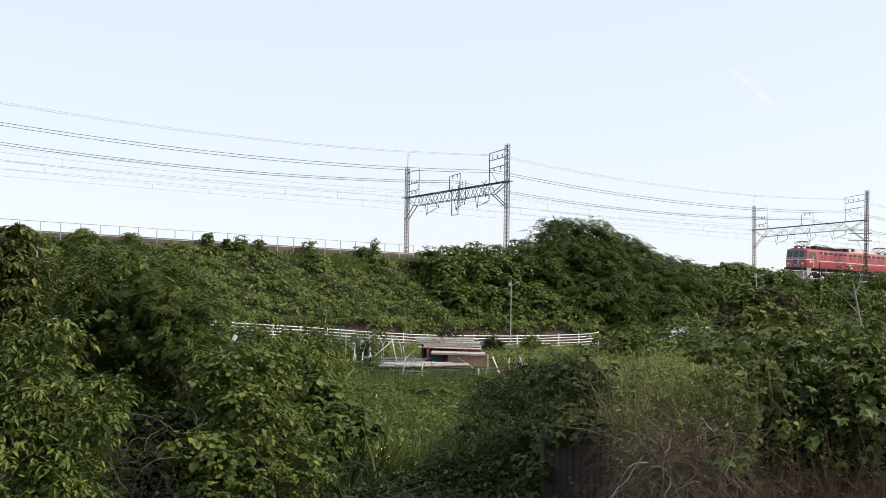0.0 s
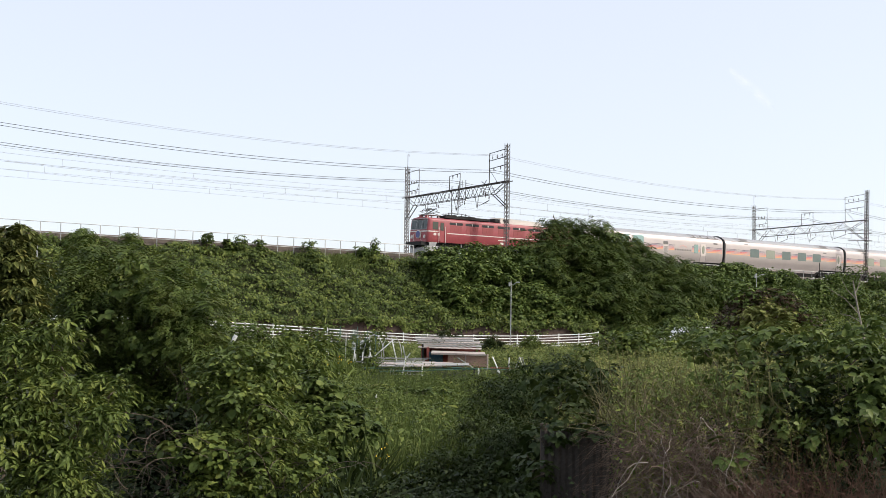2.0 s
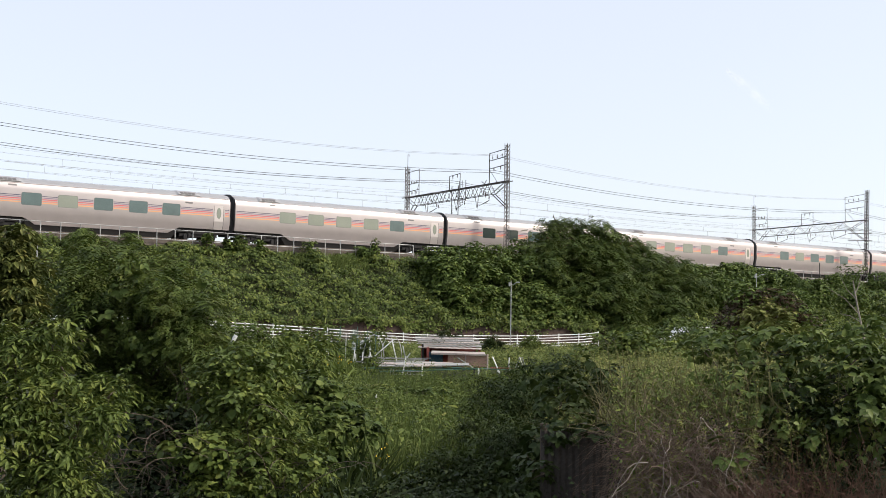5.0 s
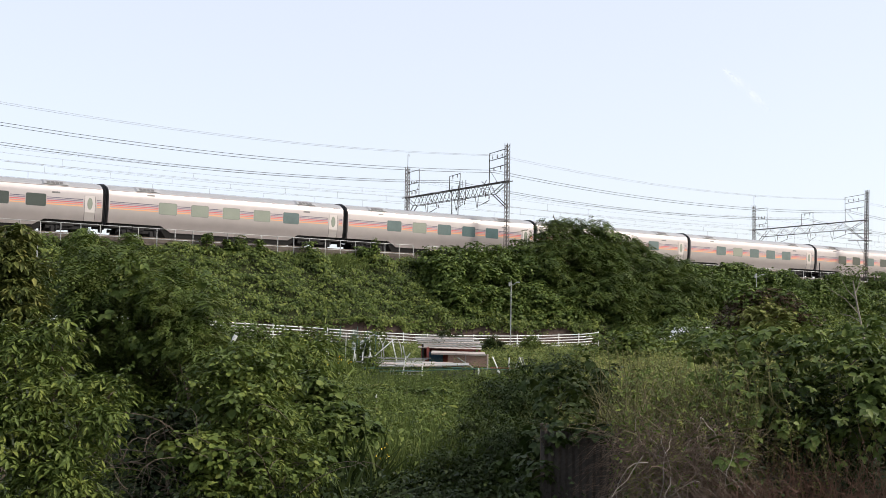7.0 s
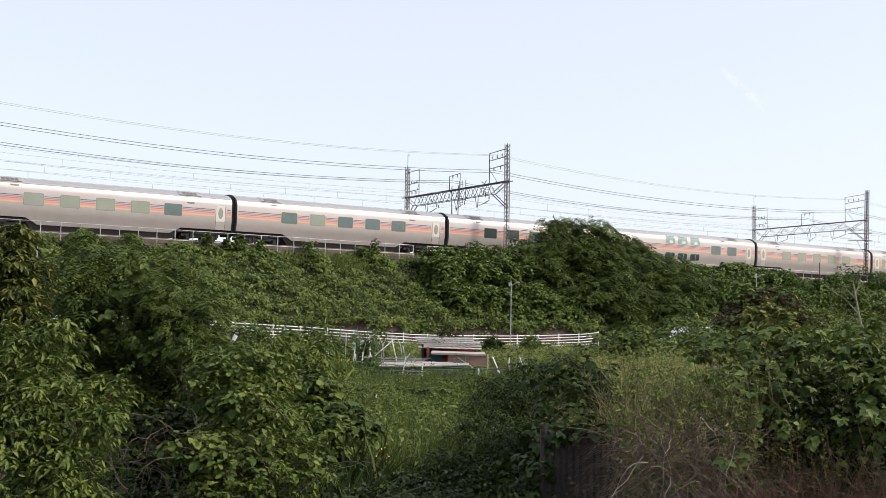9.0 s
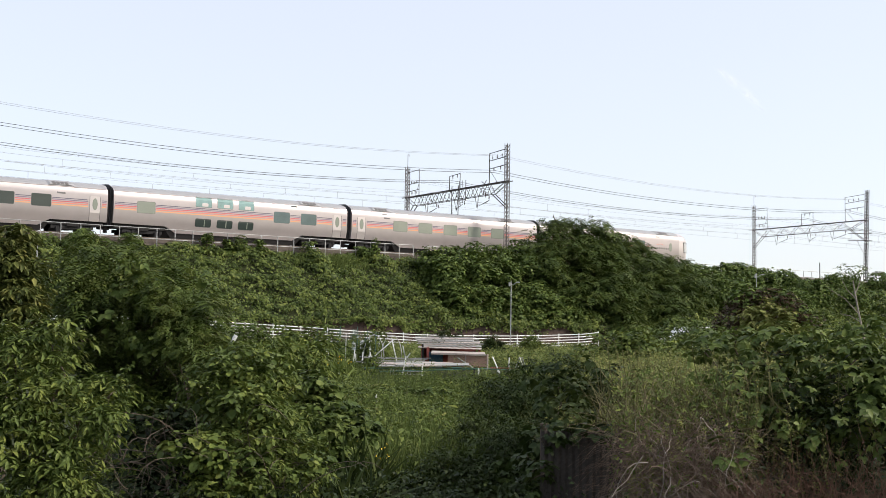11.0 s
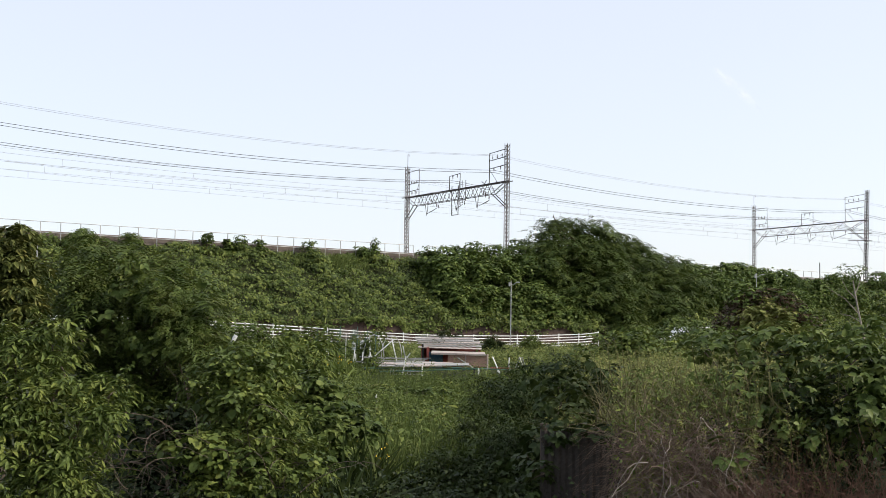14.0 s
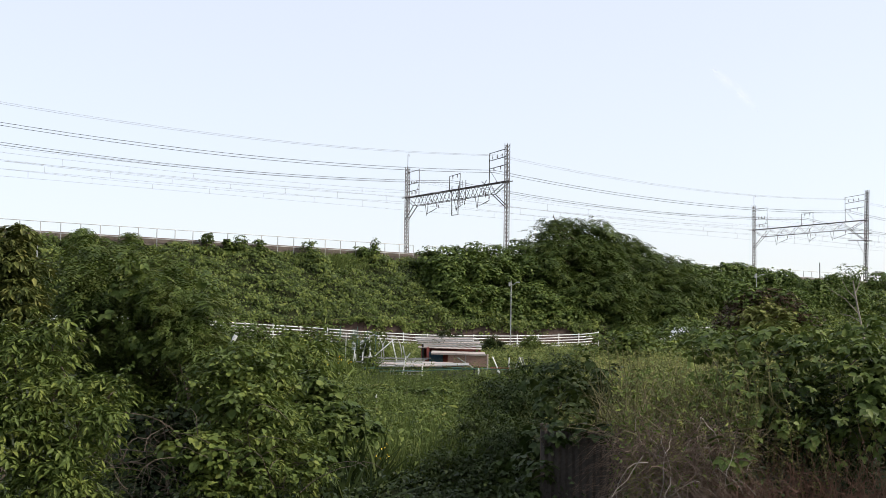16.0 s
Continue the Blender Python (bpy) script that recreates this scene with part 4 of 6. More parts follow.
# ---- plants ----
rng = np.random.default_rng(11)
LEAF_WEED = leafy("tall_weed_leaf", (0.050, 0.082, 0.017), (0.105, 0.155, 0.032), (0.205, 0.25, 0.058), 0.3, 0.6, 0.8)
LEAF_STEM = leafy("yellow_green_weed_leaf", (0.070, 0.100, 0.022), (0.140, 0.188, 0.042), (0.24, 0.28, 0.07), 0.3, 0.6, 0.8)
HEART = (np.array([(0, 0, 0), (-0.40, 0.22, 0.07), (-0.34, 0.68, 0.05), (0, 1.05, -0.12), (0.34, 0.68, 0.05), (0.40, 0.22, 0.07)]), [(0, 3, 2, 1), (0, 5, 4, 3)])
LANCE = (np.array([(0, 0, 0), (-0.17, 0.35, 0.04), (-0.13, 0.75, 0.0), (0, 1.05, -0.15), (0.13, 0.75, 0.0), (0.17, 0.35, 0.04)]), [(0, 3, 2, 1), (0, 5, 4, 3)])
BLADE = (np.array([(-0.02, 0, 0), (0.02, 0, 0), (0.017, 0.5, 0.10), (-0.017, 0.5, 0.10), (0.003, 0.97, 0.36), (-0.003, 0.97, 0.36)]), [(0, 1, 2, 3), (3, 2, 4, 5)])


def pinnate(pairs, width, length, droop=0.25):
    """A feather leaf: leaflets in pairs along a drooping midrib, and one at the tip."""
    v, f = [], []
    for i in range(pairs + 1):
        y = 0.18 + 0.72 * i / pairs
        for sgn in ((-1, 1) if i < pairs else (0,)):
            d = Vector((sgn * 0.9, 0.5, -0.18)).normalized() if sgn else Vector((0, 1, -0.3)).normalized()
            ln = length * (1.0 - 0.35 * abs(i / pairs - 0.4))
            b = Vector((0, y, -droop * y * y))
            w = d.cross(Vector((0, 0, 1))).normalized() * width
            m = b + d * ln * 0.45
            k = len(v)
            v += [b, m + w + Vector((0, 0, 0.03)), b + d * ln, m - w + Vector((0, 0, 0.03))]
            f.append((k, k + 1, k + 2, k + 3))
    return np.array([tuple(p) for p in v]), f


FEATHER = pinnate(4, 0.075, 0.36)
SUMAC_LEAF = pinnate(3, 0.085, 0.46)
FINE_SUMAC = pinnate(3, 0.08, 0.46, 0.35)
DIAMOND = (np.array([(0, 0, 0), (-0.38, 0.40, 0.06), (0, 1.0, -0.10), (0.38, 0.40, 0.06)]), [(0, 3, 2, 1)])
LEAFLET = (np.array([(0, 0, 0), (-0.17, 0.42, 0.05), (0, 1.05, -0.12), (0.17, 0.42, 0.05)]), [(0, 3, 2, 1)])
SLIP = (np.array([(-0.02, 0, 0), (0.02, 0, 0), (0.004, 0.97, 0.30), (-0.004, 0.97, 0.30)]), [(0, 1, 2, 3)])


def three_leaves():
    """A kudzu leaf: three broad leaflets on one stalk."""
    v, f = [], []
    for w, y0 in ((0.0, 0.42), (1.35, 0.34), (-1.35, 0.34)):
        k = len(v)
        for x, y, z in HEART[0]:
            x, y = x * 0.62, y * 0.62
            v.append((x * math.cos(w) + y * math.sin(w), y0 - x * math.sin(w) + y * math.cos(w), z * 0.8 - 0.12 * y))
        f += [tuple(k + i for i in q) for q in HEART[1]]
    return np.array(v), f


KUDZU = three_leaves()


def leaf_mesh(name, mat, template, at, facing, size, length_dir=None, wobble=0.5):
    """One mesh of many leaves: at (n, 3), facing (n, 3) normals, size (n,)."""
    tv, tf = template
    n, k = len(at), len(tv)
    nrm = facing + rng.normal(0, wobble, (n, 3))
    nrm /= np.linalg.norm(nrm, axis=1)[:, None] + 1e-9
    ref = rng.normal(0, 1, (n, 3)) if length_dir is None else length_dir + rng.normal(0, 0.35, (n, 3))
    y = ref - nrm * np.sum(ref * nrm, axis=1)[:, None]
    y /= np.linalg.norm(y, axis=1)[:, None] + 1e-9
    x = np.cross(y, nrm)
    wide = rng.uniform(0.8, 1.25, n)
    pts = (at[:, None, :] + size[:, None, None] * (tv[None, :, 0, None] * (x * wide[:, None])[:, None, :] + tv[None, :, 1, None] * y[:, None, :] + tv[None, :, 2, None] * nrm[:, None, :]))
    pts = pts.reshape(-1, 3)
    quads = (np.array(tf)[None, :, :] + (np.arange(n) * k)[:, None, None]).reshape(-1, 4)
    me = bpy.data.meshes.new(name)
    me.vertices.add(len(pts))
    me.vertices.foreach_set("co", pts.astype(np.float32).ravel())
    me.loops.add(quads.size)
    me.loops.foreach_set("vertex_index", quads.astype(np.int32).ravel())
    me.polygons.add(len(quads))
    me.polygons.foreach_set("loop_start", (np.arange(len(quads)) * 4).astype(np.int32))
    me.polygons.foreach_set("loop_total", np.full(len(quads), 4, np.int32))
    me.update(calc_edges=True)
    me.materials.append(mat)
    return me


def rough_of(p, f):
    """A cheap smooth noise, about -1 to 1."""
    return (np.sin(p[:, 0] * f + 1.3) * np.sin(p[:, 1] * f * 1.17 + 0.4) + np.sin(p[:, 2] * f * 1.31 + p[:, 0] * f * 0.7 + 2.1) + 0.6 * np.sin(p[:, 0] * f * 2.3 - p[:, 2] * f * 2.1)) / 2.2


def caps(c, axis, per, spread):
    """Leaves laid like shingles over small domes, one dome to a tuft."""
    n = len(c)
    q = np.repeat(axis * 0.9 + rng.normal(0, 0.25, (n, 3)), per, axis=0) + rng.normal(0, 0.75, (n * per, 3))
    q /= np.linalg.norm(q, axis=1)[:, None]
    r = np.repeat(spread * 1.8 * rng.uniform(0.55, 1.35, n), per) * rng.uniform(0.6, 1.1, n * per)
    return np.repeat(c, per, axis=0) + q * r[:, None] * np.array((1, 1, 0.6)), q


def blob_points(blobs, clumps, per, spread, depth=1.0, inner=0.25, uneven=0.22, freq=3.0):
    """Places for leaves: tufts on the skin of a union of balls, with some leaves further in. Blobs are (x, y, z, r)."""
    b = np.array(blobs, float)
    area = b[:, 3] ** 2
    idx = rng.choice(len(b), clumps, p=area / area.sum())
    d = rng.normal(0, 1, (clumps, 3))
    d[:, 2] += 0.15
    d /= np.linalg.norm(d, axis=1)[:, None]
    r = b[idx, 3] * np.where(rng.random(clumps) < inner, rng.uniform(0.45, 0.9, clumps), rng.uniform(0.88, 1.08, clumps))
    r *= 1 + uneven * rough_of((b[idx, :3] + d) , freq)
    c = b[idx, :3] + d * r[:, None] * np.array((1, depth, 1))
    return caps(c, d * 0.7 + np.array((0, 0, 1.0)), per, spread)


def shoot_points(blobs, count, reach, size):
    """Leaves along young shoots that stick out of the crown."""
    b = np.array(blobs, float)
    at, out = [], []
    for i in rng.choice(len(b), count, p=b[:, 3] ** 2 / (b[:, 3] ** 2).sum()):
        d = rng.normal(0, 1, 3)
        d[2] = abs(d[2]) + 0.3
        d /= np.linalg.norm(d)
        p, ln = b[i, :3] + d * b[i, 3] * 0.85, reach * rng.uniform(0.4, 1.3)
        k = max(4, int(ln / (size * 0.33)))
        for j in range(k):
            p = p + d * ln / k
            d = d + np.array((0, 0, -0.9 / k)) + rng.normal(0, 0.06, 3)
            at.append(p + rng.normal(0, 0.15, 3) * size)
            out.append(d + rng.normal(0, 0.6, 3))
    return np.array(at), np.array(out)


def crown_mesh(name, mat, template, blobs, clumps, per, spread, size, up=0.9, depth=1.0, inner=0.25, uneven=0.22, freq=3.0, wobble=0.3, floor=None, shoots=0, reach=0.3):
    at, out = blob_points(blobs, clumps, per, spread, depth, inner, uneven, freq)
    if shoots:
        at2, out2 = shoot_points(blobs, shoots, reach, size)
        at, out = np.concatenate([at, at2]), np.concatenate([out, out2])
    if floor is not None:
        keep = at[:, 2] > floor
        at, out = at[keep], out[keep]
    n = len(at)
    facing = out * 0.8 + np.array((0, 0, up))
    lean = out * np.array((1, 1, 0.2)) + np.array((0, 0, -0.55))
    return leaf_mesh(name, mat, template, at, facing, size * (0.35 + 1.0 * rng.random(n) ** 0.7), lean + rng.normal(0, 0.5, (n, 3)), wobble)


def branches(blobs, root, r0, per=2):
    """A trunk from the root that forks to every ball, with twigs."""
    g = Geo()
    root = Vector(root)
    mid = Vector((sum(b[0] for b in blobs), sum(b[1] for b in blobs), sum(b[2] for b in blobs))) / len(blobs)
    fork = root.lerp(mid, 0.55)
    def bent(a, b, k=5, amp=0.06):
        a, b = Vector(a), Vector(b)
        ln = (b - a).length
        return [a.lerp(b, i / k) + Vector(rng.normal(0, 1, 3)) * ln * amp * (0 if i in (0, k) else 1) for i in range(k + 1)]
    g.tube(bent(root, fork), r0, 7, r0 * 0.7)
    for x, y, z, r in blobs:
        tip = Vector((x, y, z))
        g.tube(bent(fork, tip), r0 * 0.5, 5, r0 * 0.2)
        for _ in range(per):
            e = tip + Vector(rng.normal(0, 1, 3)).normalized() * r * 0.95
            g.tube(bent(tip, e, 4, 0.1), r0 * 0.16, 4, r0 * 0.05)
    return g


def lumpy(blobs):
    """The balls with smaller ones budding from them, for a broken outline."""
    out = list(blobs)
    for x, y, z, r in blobs:
        for _ in range(4):
            d = rng.normal(0, 1, 3)
            d /= np.linalg.norm(d)
            out.append((x + d[0] * r * 0.95, y + d[1] * r * 0.95, z + d[2] * r * 0.8, r * rng.uniform(0.28, 0.52)))
    return out


def plant(name, label, category, blobs, root, r0, mat, template, clumps, per, spread, size, group="", **kw):
    t = thing(name, label, category, group=group)
    part("trunk", branches(blobs, root, r0), BARK, t)
    part("crown", crown_mesh("crown", mat, template, lumpy(blobs), clumps, per, spread, size, **kw), mat, t)
    return t


def on_bank(rows):
    """Balls given along the line (s, lat, z, r) as (x, y, z, r)."""
    return [(*rail(s, lat).xy, z, r) for s, lat, z, r in rows]


def build_bank_cover():
    """The vines that blanket the embankment slope."""
    n = 15000
    s = rng.uniform(-24, 112, n)
    lat = 4.75 + 9.3 * rng.random(n) ** 0.95
    lat = np.where(rng.random(n) < 0.14, 4.5 + 0.6 * rng.random(n), lat)
    c = np.empty((n, 3))
    for i in range(n):
        p = rail(s[i], lat[i])
        over = max(0.0, lat[i] - 13.25)
        z = ground(p.x, p.y) if not over else 3.6 - 1.5 * over * (1 + math.sin(s[i] * 0.9) + math.sin(s[i] * 0.37))
        c[i] = (p.x, p.y, z)
    lump = rough_of(np.c_[s * 1.0, lat * 1.4, s * 0.3], 1.1) + 0.6 * rough_of(np.c_[s, lat, lat * 0.2], 3.1)
    edge = np.clip((lat - 4.2) / 1.2, 0.5, 1)
    c[:, 2] += (0.22 + 0.45 * np.clip(lump, -0.4, 1.3)) * edge
    c[:, 0] += math.sin(TURN) * 0.3 * lump
    c[:, 1] -= math.cos(TURN) * 0.3 * lump
    per = 13
    at, q = caps(c, np.tile(np.array((math.sin(TURN) * 0.8, -math.cos(TURN) * 0.8, 1.0)), (n, 1)), per, 0.25)
    me = leaf_mesh("bank_vines", LEAF_BANK, DIAMOND, at, q + np.array((0, 0, 0.5)), rng.uniform(0.12, 0.26, n * per), q * np.array((1, 1, 0.3)) + np.array((0, 0, -0.5)), 0.28)
    tagged(part("bank_vines", me, LEAF_BANK), "dense green vines blanketing the railway embankment slope", "vines", kind="stuff")
    # vines that hang down over the wall
    n = 2600
    s = rng.uniform(-30, 60, n)
    cover = 0.5 + 0.5 * np.sin(s * 0.55) * np.sin(s * 0.21 + 1) + 0.35 * np.sin(s * 1.7)
    drop = rng.random(n) * np.clip(cover, 0.1, 0.85) * np.where((s > 14) & (s < 37), 0.75, 1.2)
    c = np.array([(p.x, p.y, 3.75 + 0.006 * a - d) for p, a, d in ((rail(a, 13.66 + 0.12 * rng.random()), a, d) for a, d in zip(s, drop))])
    at = np.repeat(c, 7, axis=0) + rng.normal(0, 1, (n * 7, 3)) * np.array((0.16, 0.06, 0.12))
    face = np.repeat(np.array((math.sin(TURN), -math.cos(TURN), 0.7)) + rng.normal(0, 0.4, (n, 3)), 7, axis=0)
    me = leaf_mesh("hanging_vines", LEAF_BANK, DIAMOND, at, face, rng.uniform(0.10, 0.2, n * 7), wobble=0.3)
    tagged(part("hanging_vines", me, LEAF_BANK), "green vines hanging over the retaining wall", "vines", kind="stuff")
    # long grass hanging over the crest, and dry patches
    n = 1800
    s = np.concatenate([rng.uniform(-24, 100, n // 2), rng.normal(16, 1.5, n // 2)])
    lat = np.concatenate([rng.uniform(5.2, 13, n // 2), rng.uniform(5.2, 6.8, n // 2)])
    at = np.array([(p.x, p.y, ground(p.x, p.y) + 0.1) for p in (rail(a, b) for a, b in zip(s, lat))])
    face = np.tile(np.array((math.sin(TURN), -math.cos(TURN), 0.2)), (n, 1))
    me = leaf_mesh("bank_grass", GRASS, BLADE, at, face, rng.uniform(0.5, 1.0, n), np.tile(np.array((0, 0, 1.0)), (n, 1)), 0.4)
    tagged(part("bank_grass", me, GRASS), "long green grass tufts on the embankment slope", "grass", kind="stuff")


def build_bank_trees():
    rows = [(36.6, 8, 13.2, 0.22), (36.6, 8, 12.75, 0.36), (36.7, 8, 12.2, 0.4), (38.4, 7.5, 11.2, 1.75), (35.3, 7.5, 10.2, 1.35), (41.7, 7.5, 11.3, 1.6), (45.0, 7.5, 10.8, 1.4), (47.3, 7.5, 10.1, 1.35), (37.1, 9, 9.0, 2.1), (40.9, 9, 8.7, 2.3),
            (45.0, 9, 8.5, 2.2), (49.0, 8.5, 8.7, 1.75), (34.6, 9, 8.4, 1.6), (40.4, 11, 6.3, 2.25), (44.3, 11, 5.9, 2.15), (36.6, 11, 5.6, 2.05), (47.8, 11, 6.5, 1.7), (51.4, 10, 7.5, 1.5), (39.7, 13, 4.1, 1.4), (45.0, 13, 4.5, 1.4)]
    b = on_bank(rows)
    p = rail(40, 10)
    plant("bank_tree", "broad dark green feather-leaved tree on the embankment", "tree", b, (p.x, p.y, ground(p.x, p.y) - 0.2), 0.22, LEAF_TREE, SUMAC_LEAF, 1500, 10, 0.42, 0.74, up=1.2, uneven=0.22, freq=1.5, shoots=160, reach=0.5)
    rows = [(24.6, 7, 8.7, 0.85), (26.8, 7, 9.1, 0.95), (29.1, 7, 9.3, 0.9), (31.4, 7, 9.4, 0.9), (33.8, 7, 9.6, 1.2), (24.3, 9, 7.5, 1.3), (27.0, 9, 7.6, 1.55), (29.9, 9, 7.7, 1.55), (32.8, 9, 7.9, 1.6),
            (23.9, 11, 5.6, 1.25), (26.2, 11.5, 5.3, 1.35), (29.0, 11.5, 5.2, 1.3), (31.6, 11.5, 5.5, 1.4), (33.8, 12, 4.9, 1.25), (30.5, 12.5, 4.1, 0.85), (24.2, 12, 4.3, 0.75)]
    b = on_bank(rows)
    p = rail(29, 9.5)
    plant("vine_thicket", "vine-draped green thicket beside the gantry mast", "thicket", b, (p.x, p.y, ground(p.x, p.y) - 0.2), 0.12, LEAF_VINE, DIAMOND, 2500, 20, 0.29, 0.25, up=0.9, uneven=0.26, freq=2.4, shoots=200, reach=0.6)
    rows = [(54.0, 6.5, 9.2, 0.9), (56.3, 6.5, 9.4, 0.8), (59.1, 6.5, 9.5, 0.8), (60.7, 6.5, 9.9, 0.7), (62.1, 7, 9.3, 1.05), (64.0, 7.5, 8.8, 1.2), (53.2, 10, 7.3, 1.5), (56.5, 10.5, 6.9, 1.5), (63.9, 11, 6.3, 1.6), (60.0, 9, 7.8, 1.5)]
    b = on_bank(rows)
    p = rail(59, 9)
    plant("vine_thicket", "rounded green thicket under the crest railing", "thicket", b, (p.x, p.y, ground(p.x, p.y) - 0.2), 0.12, LEAF_VINE, DIAMOND, 2000, 16, 0.28, 0.25, up=0.7, freq=1.9, shoots=120, reach=0.6)
    rows = [(68.7, 6.5, 9.4, 0.9), (76.0, 6.5, 9.3, 0.85), (78.8, 6.5, 9.1, 1.0), (84.3, 6.5, 9.6, 1.1), (86.6, 7, 9.2, 1.5), (69.9, 9, 7.7, 1.5), (74.0, 10, 7.0, 1.7), (78.7, 10, 6.9, 1.7), (84.0, 10, 7.2, 1.7)]
    b = on_bank(rows)
    p = rail(77, 9)
    plant("vine_thicket", "low green thicket near the leaning mast", "thicket", b, (p.x, p.y, ground(p.x, p.y) - 0.2), 0.12, LEAF_VINE, DIAMOND, 2000, 16, 0.28, 0.25, up=0.7, freq=1.9, shoots=120, reach=0.7)
    for s, lat, z, r in ((-7.1, 5.0, 9.4, 0.22), (6.3, 5.0, 9.55, 0.34), (8.0, 5.0, 9.3, 0.2), (9.1, 5.0, 9.5, 0.40), (10.6, 5.0, 9.35, 0.28), (14.7, 5.0, 9.45, 0.38), (19.5, 5.0, 9.5, 0.42)):
        b = on_bank([(s, lat, z, r), (s + 0.15, lat, z - 0.45, r * 1.15)])
        p = rail(s, lat)
        plant("crest_sapling", "small leafy sapling growing through the crest railing", "sapling", b, (p.x, p.y, ground(p.x, p.y) - 0.1), 0.025, LEAF_VINE, HEART, 60, 7, 0.10, 0.17, group="crest saplings")
    b = on_bank([(20.7, 5.0, 9.5, 0.30), (20.75, 5.0, 9.95, 0.24), (20.65, 5.0, 10.3, 0.15), (20.2, 5.0, 9.2, 0.4)])
    p = rail(20.7, 5.0)
    plant("vine_post", "vine-wrapped old post on the embankment crest", "sapling", b, (p.x, p.y, ground(p.x, p.y) - 0.1), 0.06, LEAF_VINE, HEART, 130, 6, 0.09, 0.15)
    b = on_bank([(0.5, 5.5, 9.0, 0.42), (0.1, 5.6, 9.15, 0.2), (-2.7, 5.6, 8.85, 0.6), (-3.3, 5.7, 8.8, 0.5), (-1.6, 5.7, 8.5, 0.5)])
    p = rail(-1, 5.8)
    plant("crest_shrub", "feathery green shrub at the embankment crest", "shrub", b, (p.x, p.y, ground(p.x, p.y) - 0.1), 0.05, LEAF_VINE, FEATHER, 160, 5, 0.14, 0.40)
    # things that stand at the foot of the bank
    b = [(12.41, 50, 3.3, 0.82), (13.55, 50, 3.4, 0.85), (11.73, 50, 2.75, 0.7), (14.27, 50, 2.8, 0.7), (12.9, 49.6, 2.5, 0.9)]
    plant("withered_bush", "reddish brown half-withered bush", "bush", b, (13, 50, field(13, 50) - 0.1), 0.10, LEAF_RED, DIAMOND, 1500, 9, 0.11, 0.11)
    part("vine_cover", crown_mesh("vine_cover", LEAF_VINE, HEART, [(12.2, 49.8, 3.75, 0.6), (13.4, 49.8, 3.8, 0.55), (14.2, 49.6, 3.1, 0.5)], 160, 7, 0.15, 0.16), LEAF_VINE, bpy.data.objects["withered_bush"])
    b = [(5.71, 22, 2.32, 0.16), (5.5, 22, 2.15, 0.2), (5.95, 22, 2.12, 0.2), (5.61, 22, 2.0, 0.23), (5.98, 22, 1.9, 0.23), (5.41, 22, 1.8, 0.2), (5.7, 22, 1.6, 0.3)]
    plant("yellow_sapling", "yellow-green sapling with small leaves", "sapling", b, (5.7, 22, field(5.7, 22) - 0.1), 0.03, LEAF_STEM, HEART, 480, 7, 0.06, 0.075)


def build_scrub():
    """Rough scrub that closes the field towards the lane."""
    for x, y, z, w, m, lab in ((5.4, 36, 1.75, 1.5, LEAF_LIGHT, "light green scrub in the field"), (8.2, 38, 1.85, 1.6, LEAF_LIGHT, "green vine scrub in the field"), (11.5, 36, 2.0, 1.6, LEAF_LIGHT, "rough green scrub near the dead sapling"), (13.7, 62, 2.5, 1.9, LEAF_VINE, "vine heap beside the parked car"), (11.35, 60, 2.75, 1.9, LEAF_VINE, "vine heap near the lane end"), (-9.5, 60, 2.3, 1.8, LEAF_VINE, "green scrub behind the garden"), (15.5, 40, 2.6, 2.2, LEAF_LIGHT, "tall scrub at the field edge"), (17.0, 48, 3.2, 2.4, LEAF_LIGHT, "tall vine scrub near the embankment")):
        b = [(x + dx * w, y + dy * w, z - 0.4 * abs(dx) * w * 0.5 - 0.25, w * r) for dx, dy, r in ((0, 0, 0.42), (-0.6, 0.1, 0.38), (0.55, -0.1, 0.4), (-1.05, 0, 0.28), (1.0, 0.2, 0.3), (0.2, -0.4, 0.35))]
        plant("field_scrub", lab, "scrub", b, (x, y, field(x, y) - 0.1), 0.04, m, DIAMOND, 560, 9, 0.13, 0.12, group="field scrub", uneven=0.35, shoots=60, reach=0.6)


